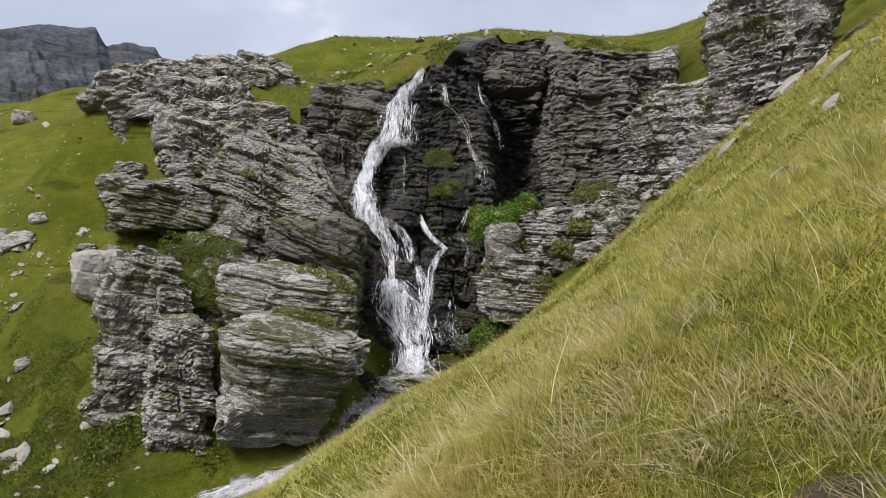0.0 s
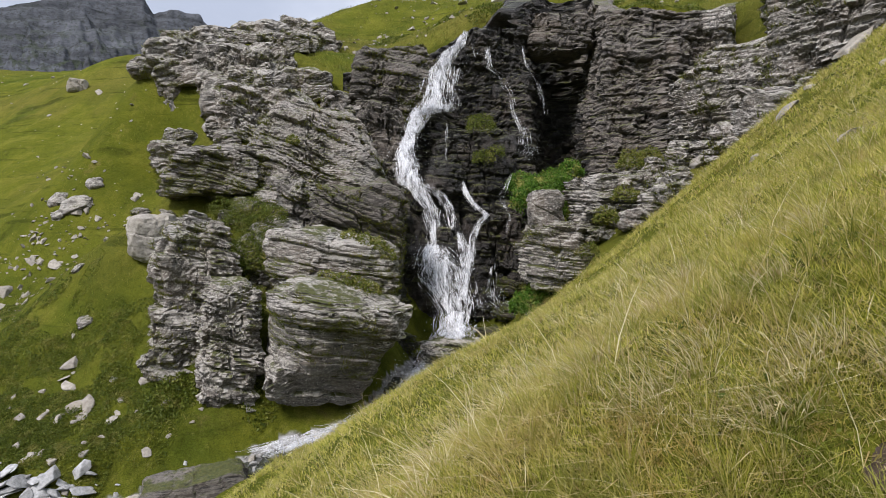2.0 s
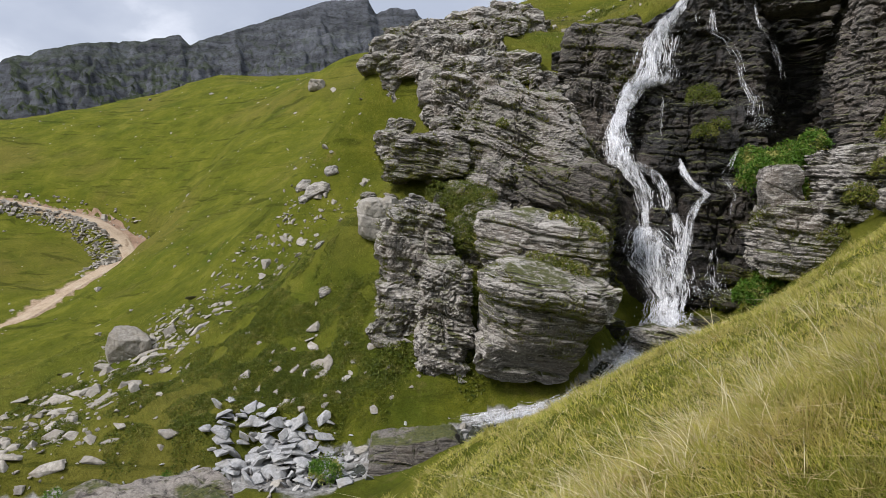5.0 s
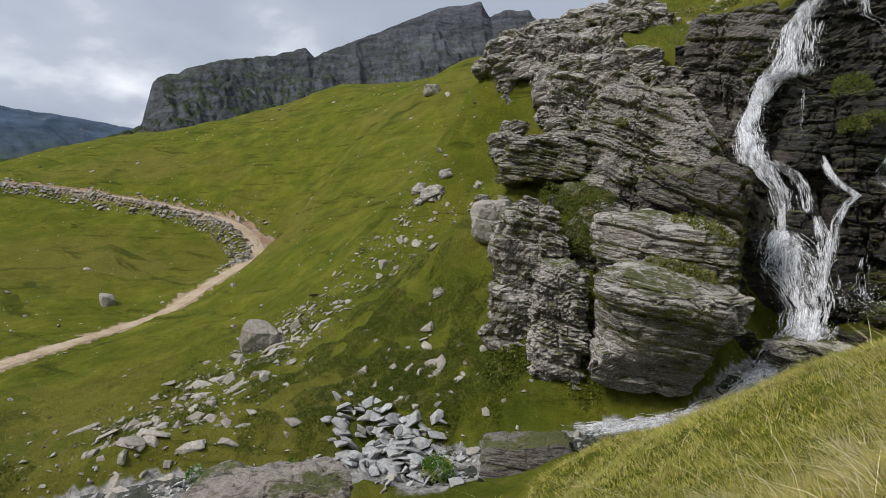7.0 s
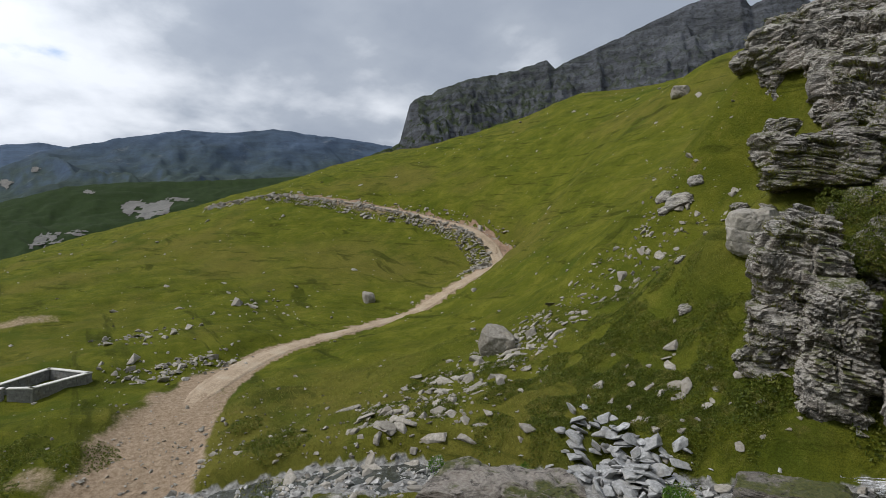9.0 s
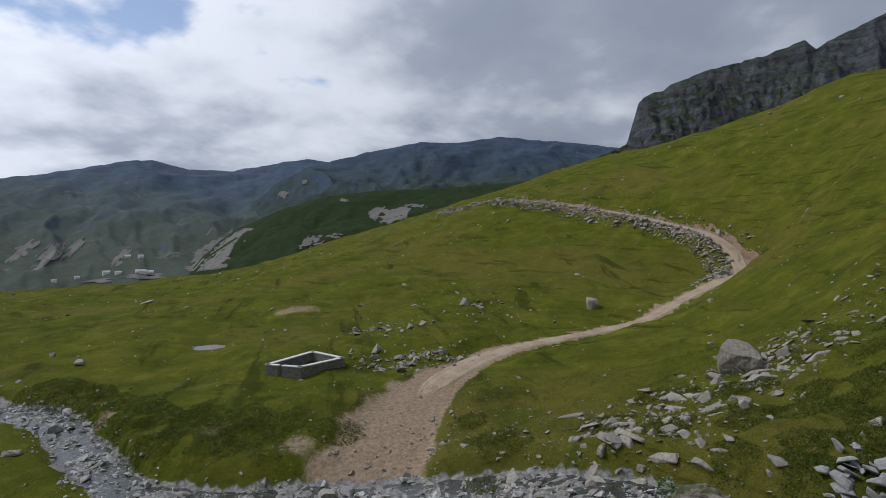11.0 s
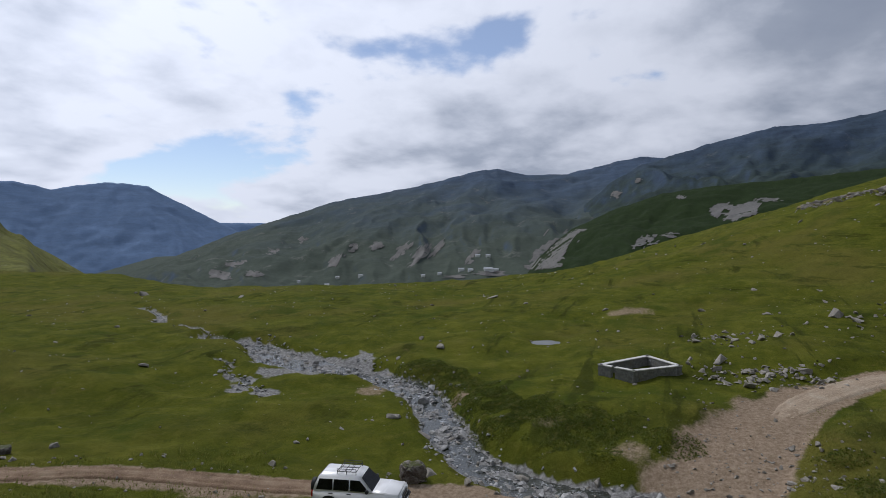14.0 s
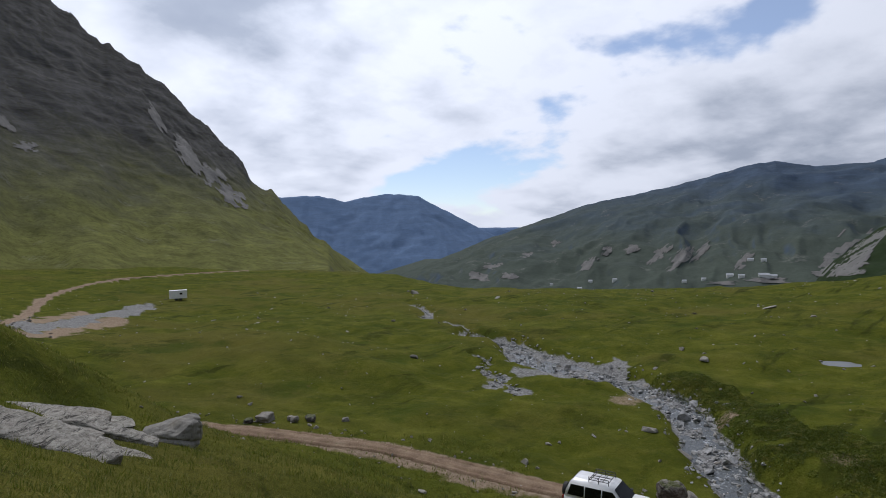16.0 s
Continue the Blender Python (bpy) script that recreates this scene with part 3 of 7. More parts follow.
ROAD_Z = run_heights(ROAD, 9)
TRACK_Z = run_heights(TRACK, 9)
STREAM_Z = np.minimum.accumulate(run_heights(STREAM, 5, 1.0)) - 0.55
BROOK_Z = np.minimum.accumulate(run_heights(BROOK, 5, 1.0)) - 0.15
ROAD_W = np.interp(np.linspace(0, 1, len(ROAD)), [0, 0.08, 0.16, 0.25, 0.45, 0.55, 1.0], [2.8, 2.3, 1.45, 1.1, 1.25, 1.5, 1.7])
STREAM_W = np.interp(np.linspace(0, 1, len(STREAM)), [0, 0.07, 0.14, 0.22, 0.33, 0.44, 0.50, 0.58, 0.66, 0.72, 1], [1.9, 1.3, 1.1, 1.8, 1.6, 1.6, 1.6, 3.2, 1.5, 0.35, 0.3])


POND = (-68.4, -11.2)
POND_Z = float((base_height(np.array([POND[0]]), np.array([POND[1]])) + swell(np.array([POND[0]]), np.array([POND[1]])))[0]) - 0.12
CLIFF_X = [-9.0, -5.5, -1.5, 1.9, 2.2, 2.5, 8.7, 9.0, 11.0, 14.0, 16.0, 18.0, 20.0]
CLIFF_Y = [41.3, 42.3, 42.9, 43.1, 43.2, 50.4, 50.4, 42.4, 41.6, 41.4, 42.2, 44.5, 47.0]


def height(x, y):
    x, y = np.asarray(x, float).ravel(), np.asarray(y, float).ravel()
    r = np.hypot(x, y)
    z = base_height(x, y)
    az = np.degrees(np.arctan2(-x, y))
    near_rim = 230 - 85 * smooth(78, 100, az) * (1 - smooth(130, 143, az))     # the valley floor falls away sooner
    far = smooth(near_rim, 520 - 0.8 * (230 - near_rim), r)
    z = z * (1 - far) + far * (-62 - 0.12 * np.maximum(r - 520, 0))
    q = np.stack([x, y, np.zeros_like(x)], 1)
    amp = smooth(3, 40, r)
    z = z + swell(x, y) * (1 - far) + fbm(q * 0.33, 3, 11) * (0.10 + 0.28 * amp) + fbm(q * 1.3, 2, 21) * (0.05 + 0.07 * amp)
    # the hollow in front of the cliff
    yc = np.interp(x, CLIFF_X, CLIFF_Y)
    front = yc + 2.4 - y
    floor = np.interp(x, [-7, -4, 0, 4, 7.5, 12, 17], [6, 1.5, 0, 2.0, 4.6, 6.0, 8.0]) - np.interp(x, [-4, 4, 10], [0.45, 0.35, 0.2]) * (front - 2.4)
    w = smooth(-0.6, 0.8, front) * (1 - smooth(7, 11, 43.5 - y)) * smooth(-8, -5.5, x) * (1 - smooth(16, 19, x))
    z = z - w * np.maximum(z - floor, 0)
    for line, lz, half, soft, sink in ((ROAD, ROAD_Z, 1.9, 2.2, 0.14), (TRACK, TRACK_Z, 1.5, 1.8, 0.14)):
        d, i = nearest(x, y, line)
        w = 1 - smooth(half, half + soft, d)
        z = z * (1 - w) + w * (lz[i] - sink)
    dp = np.hypot((x - POND[0]) / 1.3, (y - POND[1]) / 1.7) + fbm(q * 0.7, 2, 41) * 0.25
    w = 1 - smooth(0.75, 1.5, dp)
    z = z * (1 - w) + w * (POND_Z - 0.14)
    for line, lz, width, bank in ((STREAM, STREAM_Z, STREAM_W, 1.6), (BROOK, BROOK_Z, np.full(len(BROOK), 0.2), 0.6)):
        d, i = nearest(x, y, line)
        w = 1 - smooth(0, bank, d - 0.8 * width[i] - fbm(q * 0.5, 3, 37) * 0.5)
        z = z * (1 - w) + w * (lz[i] - 0.16 + fbm(q * 1.1, 3, 31) * 0.26)
    return z


def h1(x, y):
    return float(height([x], [y])[0])


def ground_sheet():
    az = np.radians(np.concatenate([np.arange(-50, 182, 0.42), np.arange(182, 310, 2.0)]))
    rad = np.concatenate([[0.02], np.geomspace(0.5, 6, 34), np.geomspace(6.15, 60, 170), np.geomspace(60.8, 300, 90), np.geomspace(310, 4700, 26)])
    a, r = np.meshgrid(az, rad)
    x, y = (-np.sin(a) * r).ravel(), (np.cos(a) * r).ravel()
    z = height(x, y)
    ob = fast_mesh("ground", np.stack([x, y, z], 1), grid_faces(len(rad), len(az), True), M_TURF)
    bm = bmesh.new()
    bm.from_mesh(ob.data)
    bm.verts.ensure_lookup_table()
    bm.faces.new([bm.verts[k] for k in range(len(az))])
    bm.to_mesh(ob.data)
    bm.free()
    q = np.stack([x, y, 0 * x], 1)
    nz = fbm(q * 0.6, 4, 51)
    soil = np.zeros_like(x)
    for line, half, soft in ((ROAD, ROAD_W * 0.9, np.interp(np.linspace(0, 1, len(ROAD)), [0, 0.12, 0.2, 0.5, 0.58, 1], [2.4, 1.5, 0.4, 0.7, 2.4, 2.2])), (TRACK, np.full(len(TRACK), 0.9), np.full(len(TRACK), 1.1))):
        d, i = nearest(x, y, line)
        t = np.gradient(line, axis=0)[i]
        right = (x - line[i, 0]) * t[:, 1] - (y - line[i, 1]) * t[:, 0] > 0
        rim = np.where(right, 0.3, 1.0)             # the turf ends in a clean edge on the uphill side
        soil = np.maximum(soil, 1 - np.clip((d + nz * 1.2 * rim - half[i]) / (soft[i] * rim), 0, 1))
    gap = np.hypot((x + 36.0) / 5.0, (y - 3.6) / 2.6)
    soil = np.maximum(soil, 1 - smooth(0.6, 1.1, gap + nz * 0.4))
    for cx, cy, rx, ry, top in ((-46.4, -15.2, 1.8, 1.1, 0.9), (-47.8, -23.5, 3.4, 2.0, 0.6), (-83.5, -3.5, 2.4, 5.0, 0.6), (-35.0, -1.0, 1.6, 2.0, 0.55), (-38.6, -6.2, 1.2, 2.2, 0.5)):
        soil = np.maximum(soil, top * (1 - smooth(0.4, 1.1, np.hypot((x - cx) / rx, (y - cy) / ry) + nz * 0.5)))
    gravel = np.zeros_like(x)
    nz2 = fbm(q * 2.1, 3, 57)
    for line, lz, width in ((STREAM, STREAM_Z, STREAM_W), (BROOK, BROOK_Z, np.full(len(BROOK), 0.3))):
        d, i = nearest(x, y, line)
        over = z - lz[i] + 0.06 * nz
        gravel = np.maximum(gravel, (1 - smooth(-0.02, 0.12, over)) * (1 - smooth(0.4, 1.6, d - 1.1 * width[i])))
    d, i = nearest(x, y, SHOAL)
    gravel = np.maximum(gravel, 1 - smooth(0, 2.4, d - 2.0 + nz * 2.5 + nz2))
    soil = np.maximum(soil, 0.8 * (1 - smooth(0, 3.0, np.abs(d - 5.0) - 1.5 + nz * 3.0)) * (x > -36))
    fan = np.hypot((x + 55) / 6, (y + 34) / 7)
    gravel = np.maximum(gravel, 1 - smooth(0.5, 1.1, fan + nz * 0.8))
    for nm, val in (("soil", soil), ("gravel", gravel)):
        at = ob.data.attributes.new(nm, "FLOAT", "POINT")
        at.data.foreach_set("value", val.astype(np.float32))
    return tagged(ob, "uneven alpine turf in mixed green and ochre", "ground", kind="structure")


ground_sheet()


def strip(name, line, lz, half, mat, lift=0.0, cols=7, dive=0.0, rough=0.0, seed=0, wob=0.3, rut=0.0):
    t = np.gradient(line, axis=0)
    n = np.stack([-t[:, 1], t[:, 0]], 1) / np.linalg.norm(t, axis=1)[:, None]
    u = np.linspace(-1, 1, cols)
    half = np.broadcast_to(half, (len(line),))
    k = np.arange(len(line)) * 0.35
    edge = 1 + wob * fbm(np.stack([k, 0 * k, 0 * k], 1), 3, seed)
    xy = line[:, None, :] + n[:, None, :] * (u[None, :, None] * (half * edge)[:, None, None])
    q = np.concatenate([xy.reshape(-1, 2), np.zeros((len(line) * cols, 1))], 1)
    z = (lz[:, None] + lift - dive * smooth(0.6, 1.0, np.abs(u))[None] - rut * np.exp(-((np.abs(u) - 0.42) / 0.13) ** 2)[None]).ravel() + rough * fbm(q * 1.7, 3, seed + 5)
    v = np.concatenate([xy.reshape(-1, 2), z[:, None]], 1)
    return fast_mesh(name, v, grid_faces(len(line), cols)[:, ::-1], mat)


tagged(strip("road", ROAD[16:], ROAD_Z[16:] - 0.25 * np.exp(-np.arange(len(ROAD) - 16) / 3.0), ROAD_W[16:] * (1 - 0.9 * np.exp(-np.arange(len(ROAD) - 16) / 6.0)), M_ROAD, 0.0, 17, 0.30, 0.05, 3, 0.1, 0.06), "pale dirt road winding up the grassy hillside", "road", kind="structure")
tagged(strip("track", TRACK[20:], TRACK_Z[20:] - 0.5 * np.exp(-np.arange(len(TRACK) - 20) / 2.0), 0.95, M_SOIL, 0.0, 17, 0.30, 0.06, 8, 0.2, 0.08), "brown dirt track with worn wheel ruts", "track", kind="structure")
tagged(strip("stream", STREAM, STREAM_Z, STREAM_W * 0.8 + 0.7, M_WATER, -0.13, 13, 0.0, 0.05, 12, 0.0), "shallow mountain stream running over stones", "stream", kind="structure")
tagged(strip("brook", BROOK, BROOK_Z, 0.45, M_WATER, -0.12, 9, 0.0, 0.03, 14, 0.0), "narrow side branch of the mountain stream", "stream", kind="structure")



def road_cut(a, b, reach, seed):
    """The raw cut bank on the uphill side of the road, under the edge of the turf."""
    line, half = ROAD[a:b], ROAD_W[a:b]
    t = np.gradient(line, axis=0)
    n = np.stack([t[:, 1], -t[:, 0]], 1) / np.linalg.norm(t, axis=1)[:, None]
    k = np.arange(len(line)) * 0.3
    wide = reach * (0.75 + 0.6 * fbm(np.stack([k, 0 * k, 0 * k], 1), 3, seed)) * np.clip(np.minimum(k, k[::-1]) / 1.2, 0.1, 1)
    u = np.linspace(0, 1, 9)
    xy = line[:, None] + n[:, None] * (half[:, None] * 0.85 + u[None] * wide[:, None])[:, :, None]
    x, y = xy[:, :, 0].ravel(), xy[:, :, 1].ravel()
    lift = np.interp(u, [0, 0.2, 0.75, 0.9, 1], [-0.08, 0.05, 0.22, 0.2, -0.15])[None] + 0 * k[:, None]
    z = height(x, y) + lift.ravel() + 0.10 * fbm(np.stack([x, y, 0 * x], 1) * 1.6, 3, seed + 2)
    tagged(fast_mesh("road_cut", np.stack([x, y, z], 1), grid_faces(len(line), 9), M_CUT, False), "raw reddish earth bank cut beside the road", "bank", kind="structure")


road_cut(int(len(ROAD) * 0.44), int(len(ROAD) * 0.93), 1.7, 71)

# ---- far mountains ----


def mountain(name, label, skyline, r_top, r_foot, z_foot, mat, seed, feat=40.0, rough=0.3, crag=0.2, bulge=0.0, rows=120, step=0.14, jag=0.2, bands=0.0, top=0.0):
    """A slope that rises to a skyline given as (azimuth, elevation) pairs; feat is the width of its ribs in metres."""
    s = sorted(skyline)
    az = np.arange(s[0][0], s[-1][0] + 1e-6, step)
    el = np.interp(az, [p[0] for p in s], [p[1] for p in s])
    o = np.zeros_like(az)
    el = el + jag * fbm(np.stack([az * 1.1, o, o], 1), 5, seed + 1, 0.6)
    v = np.linspace(0, 1, rows)[:, None]
    a = np.radians(az)[None, :]
    zt = np.tan(np.radians(el))[None, :] * r_top + 1.6
    wob = fbm(np.stack([az * 0.12, o, o], 1), 3, seed)[None, :]
    r = r_foot + (r_top - r_foot) * v + wob * (r_top - r_foot) * 0.12 * (1 - v)
    win = int(2.5 / step)
    zs = np.convolve(np.pad(zt[0], win, mode="edge"), np.ones(2 * win + 1) / (2 * win + 1), "valid")[None]
    zf = np.minimum(z_foot, zs - 6)
    z = zf + (zs - zf) * (v ** (1.0 + bulge)) + (zt - zs) * v ** 5
    arc = np.broadcast_to(a * 0.5 * (r_top + r_foot), z.shape)
    down = np.broadcast_to(v * (r_top - r_foot) * 1.3, z.shape)
    q = np.stack([arc.ravel() / feat, down.ravel() / (feat * 3.2), 0 * arc.ravel()], 1)
    q = q + 0.5 * np.stack([fbm(q * 0.8 + 11 * k, 3, seed + 5 + k) for k in range(3)], 1)
    ribs = 1 - 2.2 * np.abs(fbm(q, 4, seed + 3, 0.5))
    q3 = np.stack([arc.ravel() / feat, down.ravel() / feat, z.ravel() / feat], 1) * 2.3
    broken = 1 - 2.2 * np.abs(fbm(q3, 4, seed + 9, 0.6))
    fade = np.sin(np.pi * np.clip(v * 0.94 + 0.03, 0, 1)) ** 0.6
    z = z + feat * (rough * (ribs - 0.4).reshape(z.shape) + crag * (1 + top * smooth(0.4, 0.85, v)) * (broken - 0.3).reshape(z.shape)) * fade
    if bands:
        # cliff bands: the slope steepens and eases by turns
        ph = (z + 0.25 * arc + feat * 0.5 * fbm(q, 3, seed + 13).reshape(z.shape)) / (feat * 0.55)
        z = z + bands * feat * 0.55 / (2 * np.pi) * np.sin(2 * np.pi * ph) * fade
    # nothing on the slope may stand over the skyline
    z = np.minimum(z, zt * (r / r_top) - 0.004 * r * (1 - v))
    x, y = -np.sin(a) * r, np.cos(a) * r
    xb, yb = -np.sin(a) * r_top * 1.25, np.cos(a) * r_top * 1.25
    x, y, z = np.vstack([x, xb]), np.vstack([y, yb]), np.vstack([z, zf + 0 * xb])
    ob = fast_mesh(name, np.stack([x.ravel(), y.ravel(), z.ravel()], 1), grid_faces(rows + 1, len(az)), mat)
    return tagged(ob, label, "mountain", kind="structure")


M_MT_ROCK = mountain_material("far_grey_rock", (0.066, 0.07, 0.079), (0.034, 0.045, 0.02), 130, 290, (0.48, 0.75), 0.0, 2.0, 0.7, 1.2)
# valley slopes and spur: distance haze is painted in as a bluish base colour
M_MT_BLUE = mountain_material("haze_blue_slopes", (0.06, 0.086, 0.128), (0.068, 0.083, 0.066), 60, 300, (0.45, 0.9), 0.5, 1.0, 0.2, 0.4)
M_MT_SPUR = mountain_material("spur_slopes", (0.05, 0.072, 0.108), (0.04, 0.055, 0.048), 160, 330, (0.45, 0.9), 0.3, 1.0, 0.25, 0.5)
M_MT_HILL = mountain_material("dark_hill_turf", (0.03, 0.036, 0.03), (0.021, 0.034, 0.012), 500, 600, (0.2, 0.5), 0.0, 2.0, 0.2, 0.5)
# turf green is raised so the foot looks sunlit; that light is in the colour
M_MT_DARK = mountain_material("dark_scree_slopes", (0.07, 0.068, 0.066), (0.125, 0.128, 0.036), 50, 185, (0.36, 0.62), 0.35, 2.0, 0.3)
# farthest ridges carry the most haze blue in rock and turf colours
M_MT_HAZE = mountain_material("haze_blue_ridge", (0.12, 0.18, 0.285), (0.115, 0.17, 0.255), -100, 100, (0.5, 0.9), 0.0, 0.6, 0.1, 0.3)

mountain("crag_mountain", "grey craggy mountain with a notched summit", [(63.8, 6.1), (60.9, 7.5), (60.0, 11.2), (57.3, 12.5), (54.0, 13.5), (50.1, 14.1), (49.1, 14.4), (47.1, 15.1), (46.3, 14.3), (43.0, 15.7), (38.7, 17.4),
         (34.5, 18.9), (30.7, 19.4), (29.9, 18.2), (28.1, 18.7), (26.2, 18.6), (25.0, 17.5), (22.3, 16.0), (10, 12)], 620, 470, 10, M_MT_ROCK, 5, 26.0, 0.5, 0.32, 0.1, 120, 0.13, 0.16, 0.8)
VALLEY_FAR = mountain("valley_mountain", "long mountainside tinted grey-blue for haze, with pale scars", [(150, -8), (146, -6.4), (140, -5.0), (134, -3.0), (128.5, -0.8), (125.5, 0.1), (119.5, 2.0), (111.7, 3.4), (106.8, 4.6), (104.0, 5.1), (101.1, 4.3), (97.3, 4.4), (93.6, 5.3), (90.8, 5.8),
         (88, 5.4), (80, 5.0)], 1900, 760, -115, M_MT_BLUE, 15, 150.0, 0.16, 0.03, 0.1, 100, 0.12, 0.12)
VALLEY_NEAR = mountain("valley_spur", "dark green mountain spur under cliffs tinted blue for haze", [(102, -8), (99.5, -3), (96.5, 0.8), (93.5, 3.4), (91, 4.9), (90.0, 5.2), (85.4, 6.5), (80.2, 7.6), (76.6, 7.6), (72.6, 8.2), (67.9, 7.9), (62.3, 7.2), (52, 6.0)], 1450, 620, -95, M_MT_SPUR, 18, 130.0, 0.26, 0.05, 0.2, 100, 0.12, 0.12)
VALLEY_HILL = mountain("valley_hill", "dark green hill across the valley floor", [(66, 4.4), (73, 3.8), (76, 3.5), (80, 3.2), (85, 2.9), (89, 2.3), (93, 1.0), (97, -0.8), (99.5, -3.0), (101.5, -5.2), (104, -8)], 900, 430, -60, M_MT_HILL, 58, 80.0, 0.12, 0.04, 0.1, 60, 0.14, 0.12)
SCREE_SIDE = mountain("scree_mountain", "steep dark mountain flank with scree and grass foot", [(200, 30), (180, 26), (169.2, 21.5), (165.8, 18.4), (161.8, 15.6), (157.6, 12.8), (155.4, 10.4), (151.7, 6.5), (151.0, 4.7), (149.3, 3.9), (145.4, -0.4), (141.2, -3.6), (139, -6), (136, -9)],
         900, 330, -24, M_MT_DARK, 25, 90.0, 0.07, 0.012, 0.6, 150, 0.16, 0.55, 0.0, 5.0)
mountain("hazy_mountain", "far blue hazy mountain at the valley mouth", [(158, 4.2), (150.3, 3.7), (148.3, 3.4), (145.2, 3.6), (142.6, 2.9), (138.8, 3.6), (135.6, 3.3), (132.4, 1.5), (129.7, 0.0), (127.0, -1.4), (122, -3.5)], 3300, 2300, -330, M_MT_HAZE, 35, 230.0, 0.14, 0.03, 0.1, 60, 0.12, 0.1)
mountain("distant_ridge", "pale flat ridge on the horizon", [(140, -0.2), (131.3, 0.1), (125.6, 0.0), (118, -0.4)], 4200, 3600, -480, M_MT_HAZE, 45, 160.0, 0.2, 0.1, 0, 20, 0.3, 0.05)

# ---- rock masses ----


def cube_sphere(n):
    """Directions on the faces of a cube, welded by rounding."""
    t = np.tan(np.linspace(-1, 1, n + 1) * np.pi / 4)
    u, v = np.meshgrid(t, t, indexing="ij")
    u, v, w = u.ravel(), v.ravel(), np.ones(u.size)
    faces = grid_faces(n + 1, n + 1)
    sides = [(w, u, v), (-w, v, u), (v, w, u), (u, -w, v), (u, v, w), (v, u, -w)]
    allv = np.concatenate([np.stack(s, 1) for s in sides])
    allf = np.concatenate([faces + i * (n + 1) ** 2 for i in range(6)])
    key = np.round(allv * 1e5).astype(np.int64)
    _, first, inv = np.unique(key, axis=0, return_index=True, return_inverse=True)
    return allv[first], inv.ravel()[allf]


def cells(q, s, layer, size, seed):
    """Broken beds: for each point a random step in or out, constant over a bed and a block of it, and the recess of the joints."""
    i = np.floor(s)
    fr = s - i
    th = 0.5 + hash3(i, i * 0 + 3, i * 0, seed) * 1.4              # blocks are longer in some beds
    u = q[:, 0] / (size * th) + hash3(i, i * 0 + 5, i * 0, seed) * 9
    v = q[:, 1] / (size * th) + hash3(i, i * 0 + 7, i * 0, seed) * 9
    w = fbm(q * 1.3, 2, seed + 1) * 0.22
    u, v = u + w, v - w
    iu, iv = np.floor(u), np.floor(v)
    step = hash3(i, iu, iv, seed + 2) - 0.5
    edge = np.minimum(np.minimum(fr, 1 - fr) * layer, np.minimum(np.minimum(u - iu, 1 - u + iu), np.minimum(v - iv, 1 - v + iv)) * size * th)
    return step, 1 - smooth(0.0, 0.075, edge)


